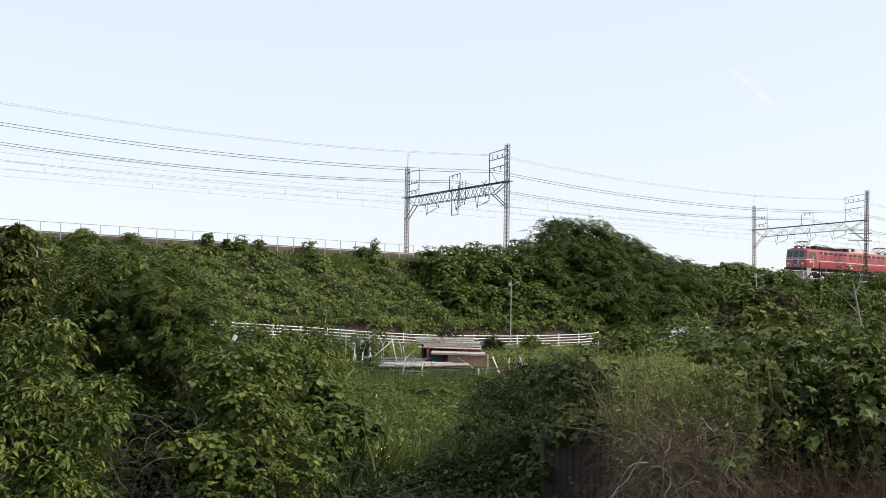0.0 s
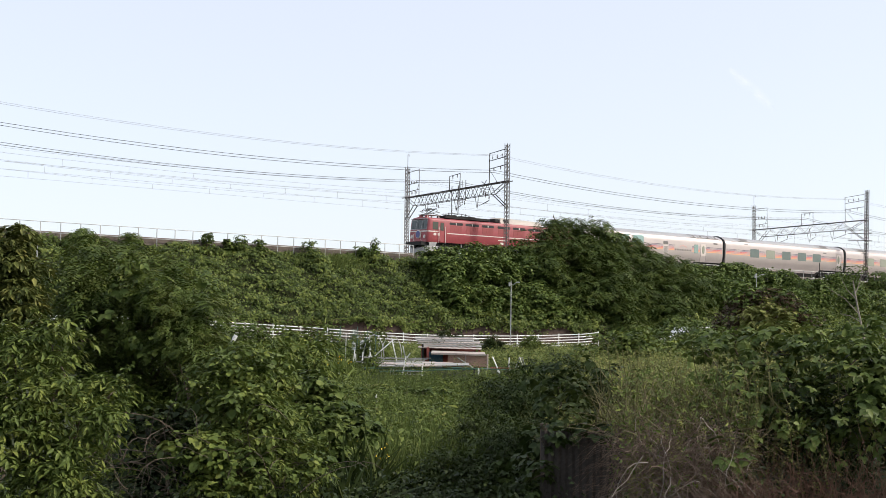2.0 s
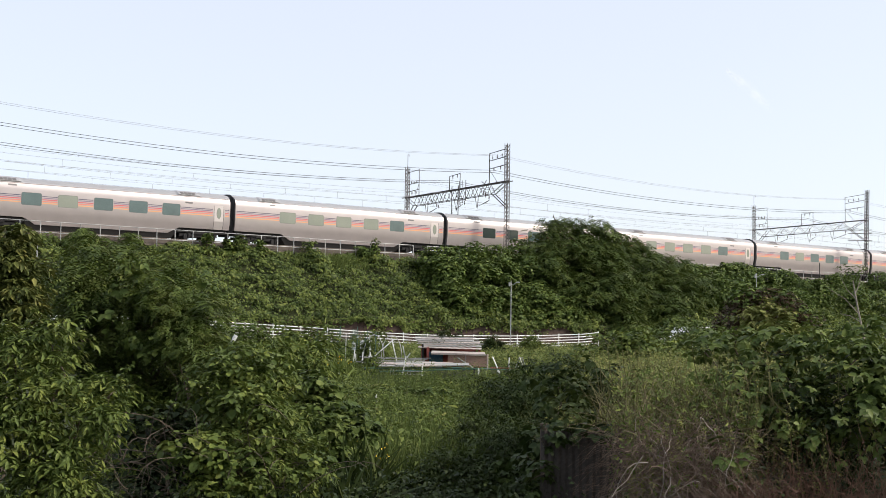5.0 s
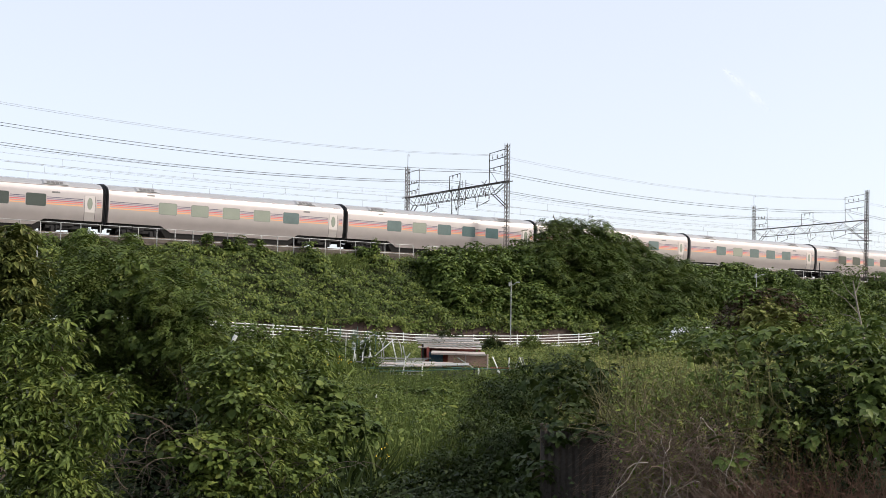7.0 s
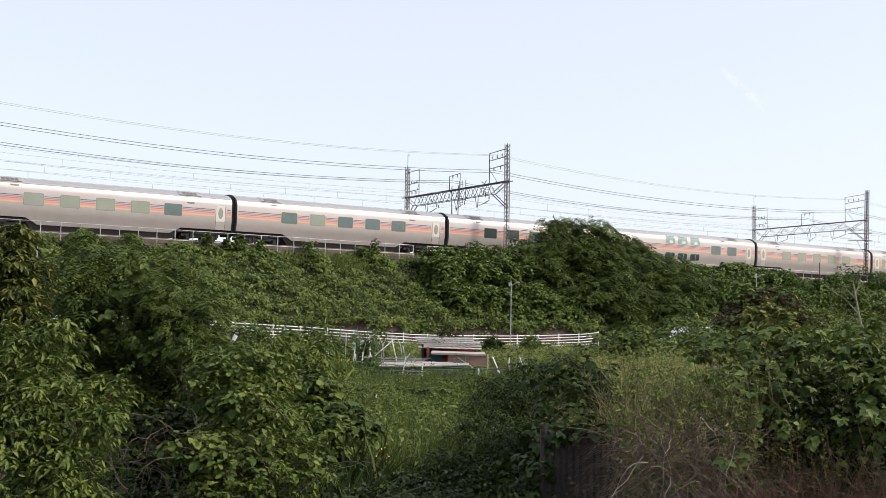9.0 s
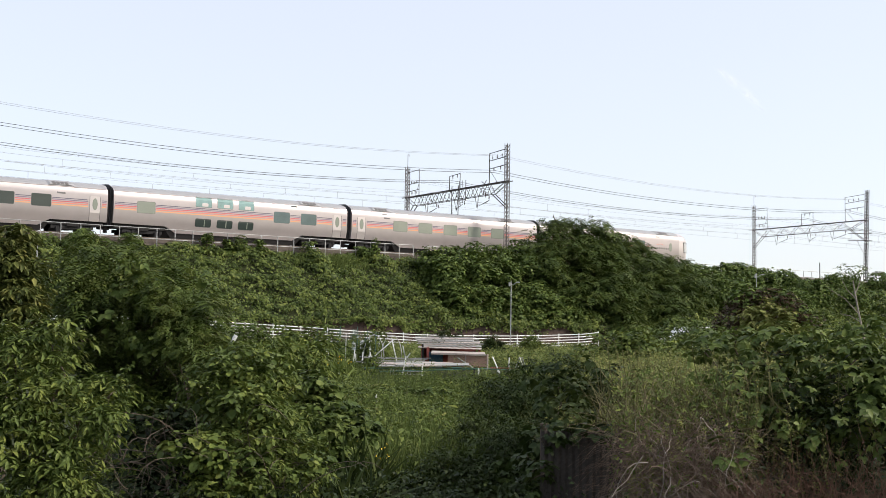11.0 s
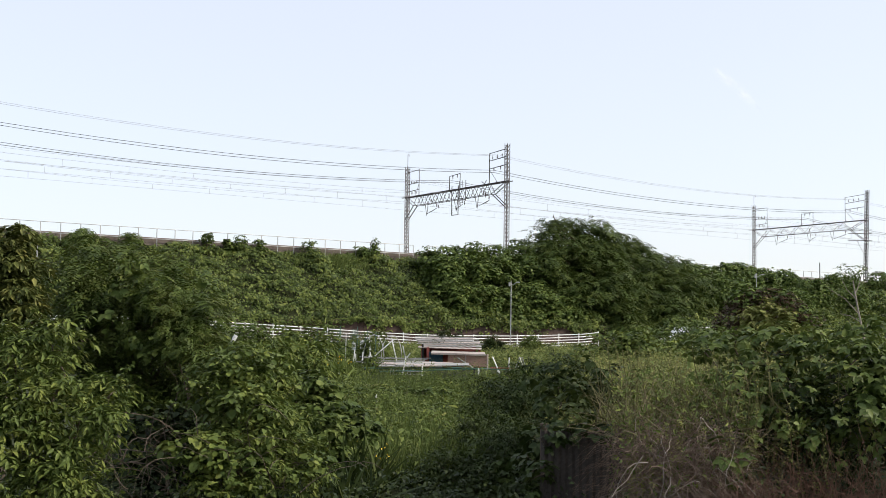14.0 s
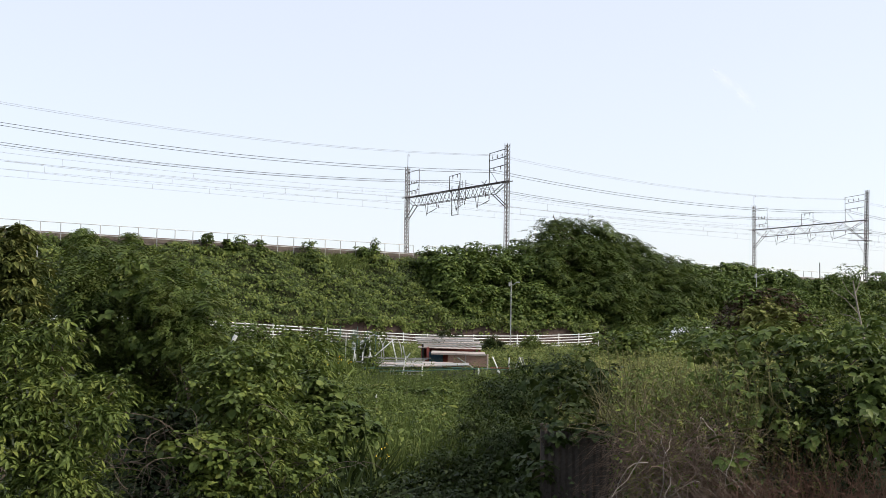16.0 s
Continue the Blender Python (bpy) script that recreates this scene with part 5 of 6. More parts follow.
def build_field():
    """Meadow grass between the bushes, in tufts, thinner and finer far off."""
    n = 9000
    y = 13.8 + 50 * rng.random(n) ** 1.4
    x = rng.uniform(-0.28, 0.36, n) * y
    per = 15
    c = np.array([(a, b, field(a, b)) for a, b in zip(x, y)])
    fan = rng.normal(0, 1, (n * per, 3)) * np.array((1, 1, 0))
    at = np.repeat(c, per, axis=0) + fan * 0.05
    tall = np.repeat(0.25 + 0.17 * rough_of(c, 0.9) + 0.10 * rough_of(c, 2.6) + 0.16 * rng.random(n) ** 2, per)
    face = fan + np.array((0, 0, 0.3))
    tall = tall * np.repeat(np.clip(1.25 - (y - 14) / 28, 0.55, 1.25), per)
    size = np.clip(tall, 0.09, 0.6) * rng.uniform(0.6, 1.3, n * per)
    me = leaf_mesh("meadow_grass", GRASS, (SLIP[0] * np.array((0.75, 1, 1)), SLIP[1]), at, face, size * 0.9, np.tile(np.array((0, 0, 1.0)), (n * per, 1)) + fan * 0.42 + np.repeat(rng.normal(0, 0.22, (n, 3)), per, axis=0), 0.2)
    tagged(part("meadow_grass", me, GRASS), "overgrown green meadow grass between garden and bushes", "grass", kind="stuff")
    # short grass round the rack and shed
    n = 4200
    y = rng.uniform(28, 46, n)
    x = rng.uniform(-0.14, 0.13, n) * y
    y = np.where((x > -2.5) & (x < 2.6) & (y > 36.3) & (y < 44), y - 8.5, y)
    c = np.array([(a, b, field(a, b)) for a, b in zip(x, y)])
    at = np.repeat(c, 7, axis=0) + rng.normal(0, 1, (n * 7, 3)) * np.array((0.12, 0.12, 0))
    face = np.c_[rng.normal(0, 1, n * 7), rng.normal(-0.4, 1, n * 7), np.full(n * 7, 0.25)]
    me = leaf_mesh("garden_grass", GRASS, (SLIP[0] * np.array((1.6, 1, 1)), SLIP[1]), at, face, rng.uniform(0.10, 0.24, n * 7), np.tile(np.array((0, 0, 1.0)), (n * 7, 1)) + rng.normal(0, 0.4, (n * 7, 3)), 0.25)
    tagged(part("garden_grass", me, GRASS), "short green grass round the garden rack", "grass", kind="stuff")
    # broad-leaved weeds among it
    n = 13500
    y = 14 + 46 * rng.random(n // 9) ** 1.3
    x = np.repeat(rng.uniform(-0.28, 0.36, n // 9) * y, 9) + rng.normal(0, 0.15, n)
    y = np.repeat(y, 9) + rng.normal(0, 0.15, n)
    c = np.array([(a, b, field(a, b)) for a, b in zip(x, y)])
    per = 8
    at = np.repeat(c, per, axis=0) + np.abs(rng.normal(0, 1, (n * per, 3))) * np.array((0, 0, 0.2)) + rng.normal(0, 1, (n * per, 3)) * np.array((0.11, 0.11, 0.0))
    me = leaf_mesh("meadow_weeds", LEAF_LIGHT, LEAFLET, at, np.tile(np.array((0, -0.4, 1.0)), (n * per, 1)), rng.uniform(0.06, 0.12, n * per) * np.repeat(np.clip(1.2 - (y - 14) / 50, 0.6, 1.2), per), wobble=0.7)
    tagged(part("meadow_weeds", me, LEAF_LIGHT), "broad-leaved weeds growing in the meadow", "weeds", kind="stuff")
    # coarse weeds round the garden and up to the lane
    n = 5200
    y = 33 + 48 * rng.random(n)
    x = rng.uniform(-0.2, 0.3, n) * y
    keep = ~((x > -3.2) & (x < 2.9) & (y < 44))
    x, y = x[keep], y[keep]
    n = len(x)
    c = np.array([(a, b, field(a, b)) for a, b in zip(x, y)])
    per = 11
    tall = np.repeat(0.16 + 0.16 * np.clip(rough_of(c, 0.7), 0, 1) + 0.12 * rng.random(n), per)
    at = np.repeat(c, per, axis=0) + rng.normal(0, 1, (n * per, 3)) * np.array((0.22, 0.22, 0)) + np.c_[np.zeros((n * per, 2)), tall * rng.random(n * per) * 1.6]
    me = leaf_mesh("garden_weeds", LEAF_WEED, LEAFLET, at, np.tile(np.array((0, -0.5, 1.0)), (n * per, 1)), rng.uniform(0.10, 0.2, n * per), wobble=0.6)
    tagged(part("garden_weeds", me, LEAF_WEED), "coarse light green weeds around the garden", "weeds", kind="stuff")
    # tall weeds on the rise behind the dry heap
    n = 4200
    y = rng.uniform(12.2, 25, n)
    x = y * rng.uniform(0.085, 0.36, n)
    c = np.array([(a, b, field(a, b)) for a, b in zip(x, y)])
    h = rng.uniform(0.45, 1.02, n) * np.where(y < 15, 0.95, 0.75)
    stalk_at = c
    me = leaf_mesh("tall_weed_stalks", DRYGRASS, (BLADE[0] * np.array((0.35, 1, 0.35)), BLADE[1]), stalk_at, np.c_[rng.normal(0, 1, n), rng.normal(0, 1, n), np.zeros(n)], h, np.tile(np.array((0, 0, 1.0)), (n, 1)), 0.2)
    tagged(part("tall_weed_stalks", me, DRYGRASS), "pale seeding stalks of tall weeds", "weeds", kind="stuff")
    per = 16
    u = rng.uniform(0.1, 1.0, n * per)
    at = np.repeat(c, per, axis=0) + np.c_[rng.normal(0, 0.045, n * per), rng.normal(0, 0.045, n * per), u * np.repeat(h, per)]
    me = leaf_mesh("tall_weed_leaves", LEAF_STEM, LEAFLET, at, np.tile(np.array((0, -0.5, 0.9)), (n * per, 1)), rng.uniform(0.035, 0.085, n * per) * (1.35 - 0.6 * u), np.c_[rng.normal(0, 1, (n * per, 2)), np.full(n * per, 0.5)], 0.6)
    tagged(part("tall_weed_leaves", me, LEAF_STEM), "small green leaves on tall weeds", "weeds", kind="stuff")
    # rank undergrowth under the near bushes, their shade put into its leaf colour
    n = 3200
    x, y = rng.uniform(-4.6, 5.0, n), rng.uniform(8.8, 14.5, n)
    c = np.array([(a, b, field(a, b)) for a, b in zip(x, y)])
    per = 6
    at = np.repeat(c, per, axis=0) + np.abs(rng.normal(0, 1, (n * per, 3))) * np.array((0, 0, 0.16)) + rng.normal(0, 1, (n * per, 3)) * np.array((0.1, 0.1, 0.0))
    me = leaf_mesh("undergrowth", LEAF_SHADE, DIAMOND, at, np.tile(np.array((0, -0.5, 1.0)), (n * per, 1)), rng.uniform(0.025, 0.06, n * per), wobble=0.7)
    tagged(part("undergrowth", me, LEAF_SHADE), "leafy undergrowth beneath the near bushes, shade painted into its colour", "undergrowth", kind="stuff")


def build_near_bushes():
    b = [(-4.32, 15, 2.34, 0.36), (-3.78, 15, 2.42, 0.27), (-3.25, 14.8, 2.14, 0.34), (-4.53, 15, 2.02, 0.38), (-3.88, 14.6, 1.88, 0.53), (-3.32, 14.5, 1.82, 0.45), (-2.86, 14.3, 1.8, 0.25),
         (-4.24, 14.5, 1.28, 0.46), (-3.51, 14.9, 1.1, 0.55), (-2.89, 15.0, 0.98, 0.5), (-3.72, 15.2, 0.4, 0.55), (-2.91, 15.3, 0.3, 0.5), (-2.55, 14.4, 1.3, 0.26), (-3.3, 15.3, 0.2, 0.4)]
    t = plant("sumac_bush", "large dark green bush with feathered leaves", "bush", b, (-3.5, 14.9, -0.1), 0.06, LEAF_SUMAC, FINE_SUMAC, 1700, 7, 0.10, 0.155, up=1.0, inner=0.12, uneven=0.3, freq=4.0, shoots=70, reach=0.2)
    b = [(-2.75, 13.6, 2.2, 0.16), (-3.55, 14.1, 2.25, 0.2), (-3.2, 13.9, 1.5, 0.2), (-2.9, 13.3, 0.75, 0.18), (-3.9, 14.1, 1.8, 0.14)]
    tagged(part("climbing_vine", crown_mesh("climbing_vine", LEAF_KUDZU, KUDZU, b, 34, 3, 0.09, 0.115, up=0.4, shoots=5, reach=0.3), LEAF_KUDZU, t, "broad kudzu leaves climbing the bush"), kind="stuff")
    b = [(-4.57, 13, 2.5, 0.22), (-4.4, 13, 2.3, 0.22), (-4.57, 13, 2.06, 0.3), (-4.34, 13, 1.9, 0.21), (-4.87, 13, 2.29, 0.3), (-4.81, 13, 1.7, 0.35), (-4.5, 13.1, 1.6, 0.25)]
    plant("loquat_shrub", "yellowish evergreen shrub with long leaves", "shrub", b, (-4.7, 13.1, -0.1), 0.05, LEAF_YELLOW, LANCE, 620, 11, 0.045, 0.095, up=0.9)
    b = [(-3.43, 10, 1.43, 0.23), (-3.11, 10, 1.45, 0.2), (-3.7, 10, 1.11, 0.32), (-3.18, 9.8, 1.03, 0.31), (-2.82, 9.8, 0.95, 0.27), (-3.29, 9.6, 0.65, 0.35), (-2.95, 9.7, 0.5, 0.28), (-2.65, 10, 1.12, 0.15), (-3.0, 9.7, 0.2, 0.35)]
    plant("mulberry_shrub", "light green shrub with drooping pointed leaves", "shrub", b, (-3.2, 9.9, -0.1), 0.035, LEAF_LIGHT, LANCE, 1150, 12, 0.055, 0.062, up=0.8, uneven=0.42, inner=0.12, freq=6, shoots=90, reach=0.3)
    b = [(-1.93, 12, 1.3, 0.2), (-2.06, 11.8, 1.13, 0.27), (-1.71, 12, 1.18, 0.25), (-1.75, 11.5, 0.83, 0.31), (-1.95, 11.5, 0.6, 0.2), (-1.52, 11.8, 0.76, 0.24), (-1.38, 11.5, 0.46, 0.31), (-1.85, 11.2, 0.38, 0.36)]
    t = plant("vine_bush", "green vine-covered bush with mixed leaves", "bush", b, (-1.8, 11.8, -0.1), 0.035, LEAF_LIGHT, LANCE, 900, 14, 0.062, 0.056, up=0.8, uneven=0.42, inner=0.12, freq=6, shoots=80, reach=0.3)
    tagged(part("bindweed", crown_mesh("bindweed", LEAF_KUDZU, HEART, b, 260, 5, 0.07, 0.075, up=0.6), LEAF_KUDZU, t, "heart-shaped bindweed leaves"), kind="stuff")
    front = [(x, y - 0.28, z + 0.06, r * 0.75) for x, y, z, r in b]
    tagged(part("young_leafage", crown_mesh("young_leafage", LEAF_LIGHT, HEART, lumpy(front), 150, 11, 0.055, 0.052, up=0.8, inner=0.0, shoots=30, reach=0.25), LEAF_LIGHT, t, "bright young leaves over the bush"), kind="stuff")
    b2 = [(-2.62, 13.9, 1.86, 0.17), (-2.9, 13.8, 1.62, 0.22), (-2.55, 13.7, 1.5, 0.18), (-3.15, 13.9, 2.0, 0.16)]
    plant("feather_shrub", "light green shrub with fine feathered leaves", "shrub", b2, (-2.8, 14.0, 0.0), 0.02, LEAF_SUMAC, FEATHER, 230, 6, 0.07, 0.11, up=0.9, shoots=24, reach=0.3)
    b = [(-2.22, 10.9, 0.62, 0.14), (-1.98, 10.9, 0.55, 0.16)]
    plant("bindweed_clump", "hanging clump of bright heart-shaped leaves", "climber", b, (-2.1, 11.1, 0.0), 0.015, LEAF_LIGHT, HEART, 60, 7, 0.05, 0.07, up=0.5)
    b = [(-1.21, 13, 0.93, 0.17), (-1.01, 13.5, 0.75, 0.15), (-1.38, 13, 1.1, 0.15), (-1.15, 12.8, 0.6, 0.2), (-0.85, 13.4, 0.6, 0.14)]
    plant("low_shrub", "low spreading green shrub at the meadow edge", "shrub", b, (-1.15, 13.1, 0.0), 0.02, LEAF_KUDZU, HEART, 240, 8, 0.06, 0.07, shoots=30, reach=0.25)
    b = [(-3.0, 26, 1.62, 0.3), (-2.59, 26, 1.65, 0.3), (-3.2, 24, 1.36, 0.3), (-3.54, 22, 1.35, 0.25), (-2.55, 25, 1.25, 0.34), (-3.0, 25, 1.1, 0.4)]
    plant("garden_shrub", "leafy green shrub beside the vegetable garden", "shrub", b, (-2.9, 25.3, field(-2.9, 25.3) - 0.1), 0.04, LEAF_LIGHT, LANCE, 520, 9, 0.08, 0.12, uneven=0.35, shoots=60, reach=0.5)
    b = [(0.61, 15.5, 0.85, 0.32), (1.06, 16, 1.05, 0.33), (1.57, 16, 1.10, 0.33), (1.13, 15, 0.74, 0.41), (0.57, 14.5, 0.43, 0.33), (0.99, 14, 0.34, 0.38), (1.75, 15, 0.89, 0.27), (0.29, 14, 0.21, 0.25), (0.38, 14.4, 0.42, 0.33), (0.12, 13.6, 0.12, 0.28), (0.6, 13.3, 0.28, 0.38), (0.55, 12.7, 0.05, 0.36), (0.9, 12.9, 0.45, 0.3)]
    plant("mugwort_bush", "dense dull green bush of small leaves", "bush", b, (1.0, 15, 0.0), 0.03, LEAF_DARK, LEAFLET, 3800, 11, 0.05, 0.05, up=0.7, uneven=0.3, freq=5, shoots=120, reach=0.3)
    b = [(1.17, 12.5, 1.18, 0.2), (1.45, 12.5, 1.12, 0.2), (1.23, 12, 0.95, 0.22), (0.92, 11.5, 0.66, 0.18), (0.8, 11.3, 0.41, 0.18), (1.68, 12.5, 1.22, 0.14), (0.95, 11.6, 0.15, 0.25), (0.88, 10.8, 0.76, 0.10), (1.1, 10.85, 0.88, 0.11), (1.38, 10.8, 0.86, 0.10), (0.82, 10.8, 0.45, 0.10), (0.8, 10.8, 0.2, 0.12)]
    # kudzu in the darker leaf: the shade it hangs in is painted
    plant("kudzu_drape", "kudzu in shade-darkened colour draped over the old sheet fence", "climber", b, (1.2, 12.2, 0.0), 0.02, LEAF_DARK, KUDZU, 200, 4, 0.06, 0.10, up=0.5, shoots=12, reach=0.3)
    b = [(2.7, 11.5, 1.6, 0.16), (3.12, 11.5, 1.58, 0.18), (3.53, 11.5, 1.58, 0.2), (3.95, 11.5, 1.62, 0.2), (2.36, 11.2, 1.55, 0.12), (3.08, 11, 1.28, 0.35), (3.51, 10.8, 1.2, 0.39), (2.55, 10.8, 1.2, 0.22), (4.08, 11, 1.35, 0.3)]
    t = plant("kudzu_thicket", "green kudzu thicket with broad leaves over dry stems", "thicket", b, (3.2, 11.2, 0.3), 0.03, LEAF_KUDZU, KUDZU, 330, 4, 0.08, 0.098, up=0.8, uneven=0.4, freq=5, shoots=22, reach=0.35)
    b = [(2.68, 10.5, 0.88, 0.2), (3.12, 10.4, 0.85, 0.26), (3.59, 10.4, 0.8, 0.26), (2.3, 10.1, 0.76, 0.13), (2.5, 10.1, 0.6, 0.12), (3.9, 10.6, 0.95, 0.25)]
    tagged(part("hanging_foliage", crown_mesh("hanging_foliage", LEAF_KUDZU, KUDZU, b, 60, 3, 0.07, 0.10, up=0.4, shoots=12, reach=0.3), LEAF_KUDZU, t), kind="stuff")
    # inner leaves in the darker copy, which paints the thicket's own shade
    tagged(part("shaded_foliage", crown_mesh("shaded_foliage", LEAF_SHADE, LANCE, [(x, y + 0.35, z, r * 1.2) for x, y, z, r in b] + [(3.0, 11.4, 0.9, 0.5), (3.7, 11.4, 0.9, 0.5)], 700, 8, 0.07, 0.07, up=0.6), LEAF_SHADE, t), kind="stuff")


def build_vegetable_row():
    """Low leafy garden plants in a bare strip."""
    g = Geo()
    n = 16
    rings_ = []
    for i in range(n + 1):
        x = -1.9 + 2.0 * i / n
        rings_.append([(x, 30.4, field(x, 30.4) - 0.1), (x, 30.4, field(x, 30.4) + 0.02), (x, 30.9, field(x, 30.9) + 0.12), (x, 31.3, field(x, 31.3) + 0.02), (x, 31.3, field(x, 31.3) - 0.1)])
    tagged(part("garden_bed", g.loft(rings_), BROWNWALL), "bare brown soil ridge of a garden bed", "garden bed", kind="structure")
    for i in range(9):
        x, y = -1.95 + 0.27 * i + rng.uniform(-0.06, 0.06), 30.1 + rng.uniform(-0.3, 0.4)
        z = field(x, y)
        plant("vegetable_plant", "low leafy green vegetable plant", "plant", [(x, y, z + 0.12, 0.13), (x + 0.1, y, z + 0.1, 0.1)], (x, y, z), 0.012, LEAF_KUDZU, HEART, 22, 6, 0.05, 0.10, group="vegetable row")
    for i in range(54):
        x, y = rng.uniform(-2.2, 2.8), rng.uniform(15.5, 34)
        z = field(x, y)
        plant("weed_clump", "knee-high clump of light green weeds", "weeds", [(x, y, z + 0.12, 0.16), (x + 0.16, y, z + 0.15, 0.13), (x - 0.15, y, z + 0.09, 0.12)], (x, y, z), 0.012, (LEAF_LIGHT, LEAF_SUMAC, LEAF_KUDZU, LEAF_STEM)[i % 4], LEAFLET, 44, 9, 0.06, 0.085, group="weed clumps", shoots=6, reach=0.25)


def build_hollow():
    """Leaves in the shade colour, added to darken the hollow under the big bush."""
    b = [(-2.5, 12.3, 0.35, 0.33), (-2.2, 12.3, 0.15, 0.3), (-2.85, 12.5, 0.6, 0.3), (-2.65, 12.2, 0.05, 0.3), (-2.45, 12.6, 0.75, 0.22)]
    plant("shade_shrub", "shrub in painted shade colour, added in the hollow under the bush", "shrub", b, (-2.5, 12.5, -0.05), 0.03, LEAF_SHADE, HEART, 420, 8, 0.06, 0.065, uneven=0.3)


def build_shade_thicket():
    """Unseen kudzu growth to the side, added to throw shade on the near plants."""
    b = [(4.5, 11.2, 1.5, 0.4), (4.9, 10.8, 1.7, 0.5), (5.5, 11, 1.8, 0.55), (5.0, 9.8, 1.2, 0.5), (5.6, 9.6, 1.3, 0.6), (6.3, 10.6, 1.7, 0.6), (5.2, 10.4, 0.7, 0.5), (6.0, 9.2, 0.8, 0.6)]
    plant("kudzu_thicket", "green kudzu thicket out of view, added to cast shade", "thicket", b, (5.3, 10.6, 0.0), 0.03, LEAF_KUDZU, HEART, 700, 7, 0.08, 0.085, up=0.9, uneven=0.3, freq=4)


def tangle(name, label, category, mat, count, box, r, length, up, bend, seed):
    """Dry twigs: bent thin canes that start low and arch over."""
    q = np.random.default_rng(seed)
    g = Geo()
    (x0, x1), (y0, y1), (z0, z1) = box
    for _ in range(count):
        p = Vector((q.uniform(x0, x1), q.uniform(y0, y1), q.uniform(z0, z1)))
        d = Vector((q.normal(0, 1), q.normal(-0.2, 0.7), up + q.normal(0, 0.5))).normalized()
        turn = Vector(q.normal(0, 1, 3)) * bend
        pts, ln = [p], length * q.uniform(0.5, 1.4)
        for k in range(8):
            d = (d + turn * 0.16 + Vector((0, 0, -0.06 * k * bend)) + Vector(q.normal(0, 0.24, 3))).normalized()
            pts.append(pts[-1] + d * ln / 8)
        g.tube(pts, r * q.uniform(0.6, 1.4), 3, r * 0.35, cap=False)
    return tagged(part(name, g, mat), label, category, kind="stuff")


def build_dry_stuff():
    tangle("dry_brush", "tangled dry brown brush heap", "dry brush", DRYTWIG, 2300, ((1.55, 2.45), (10.1, 10.9), (0.05, 0.8)), 0.0024, 0.55, 0.7, 0.9, 3)
    tangle("dry_vines", "thicker bleached vines arching over the brush", "dry vines", PALETWIG, 34, ((1.6, 2.3), (9.95, 10.4), (0.1, 0.75)), 0.0042, 0.7, 0.6, 1.0, 4)
    tangle("dry_stalks", "upright brown dry stalks under the kudzu", "dry stalks", DRYSTALK, 640, ((2.2, 4.1), (9.8, 10.8), (0.0, 0.25)), 0.003, 0.7, 2.2, 0.2, 5)
    tangle("bare_stems", "bare grey stems hanging in the bushes", "stems", BARK, 110, ((-3.4, -1.2), (10.9, 13.2), (0.0, 0.7)), 0.006, 0.8, 1.0, 0.6, 6)
    tangle("pale_stems", "pale bare twigs at the bush foot", "stems", BARK, 40, ((-3.0, -1.2), (10.6, 11.4), (0.1, 0.6)), 0.004, 0.5, 1.1, 0.5, 8)
    n = 2000
    c = np.c_[rng.uniform(1.42, 2.5, n), rng.uniform(10.0, 11.0, n), 0.2 + 1.2 * rng.random(n) ** 0.7]
    me = leaf_mesh("brush_weeds", LEAF_LIGHT, LANCE, c, np.tile(np.array((0, -0.6, 0.8)), (n, 1)), rng.uniform(0.025, 0.06, n), wobble=0.8)
    tagged(part("brush_weeds", me, LEAF_LIGHT), "sparse weed leaves growing through dry brush", "weeds", kind="stuff")
    n = 900
    c = np.c_[rng.uniform(1.45, 2.9, n), rng.uniform(10.3, 12.0, n), rng.uniform(0.75, 1.1, n)]
    me = leaf_mesh("seed_grass", DRYGRASS, (BLADE[0] * np.array((0.4, 1, 0.6)), BLADE[1]), c, rng.normal(0, 1, (n, 3)), rng.uniform(0.3, 0.65, n), np.tile(np.array((0, 0, 1.0)), (n, 1)), 0.3)
    tagged(part("seed_grass", me, DRYGRASS), "pale seeding grass over the dry brush", "grass", kind="stuff")
    # upright small-leaved weeds that stand in and over the brush
    n = 300
    c = np.c_[rng.uniform(1.55, 3.5, n), rng.uniform(10.15, 11.4, n), rng.uniform(0.1, 0.75, n)]
    c[:, 0] = np.where(rng.random(n) < 0.7, 1.55 + (c[:, 0] - 1.55) * 0.55, c[:, 0])
    h = rng.uniform(0.35, 0.8, n)
    lean = rng.normal(0, 0.10, (n, 3)) * np.array((1, 1, 0)) + np.array((0, 0, 1.0))
    g = Geo()
    for a, b, k in zip(c, lean, h):
        g.tube([a, a + b * k * 0.5, a + b * k + np.array((0.03 * b[0], 0, -0.02))], 0.0022, 3, 0.001, cap=False)
    tagged(part("weed_stems", g, DRYGRASS), "thin pale stems of upright weeds in the brush", "weeds", kind="stuff")
    per = 44
    u = rng.random(n * per)
    at = np.repeat(c, per, axis=0) + np.repeat(lean * h[:, None], per, axis=0) * u[:, None] + rng.normal(0, 0.008, (n * per, 3))
    me = leaf_mesh("weed_stem_leaves", LEAF_STEM, LEAFLET, at, np.tile(np.array((0, -0.4, 0.9)), (n * per, 1)), rng.uniform(0.02, 0.05, n * per) * (1.3 - 0.8 * u), np.c_[rng.normal(0, 1, (n * per, 2)), np.full(n * per, 0.6)], 0.6)
    tagged(part("weed_stem_leaves", me, LEAF_STEM), "tiny yellow-green leaves along upright weed stems", "weeds", kind="stuff")
    # the old corrugated sheet behind the brush
    f = thing("sheet_fence", "weathered grey corrugated sheet fence", "fence")
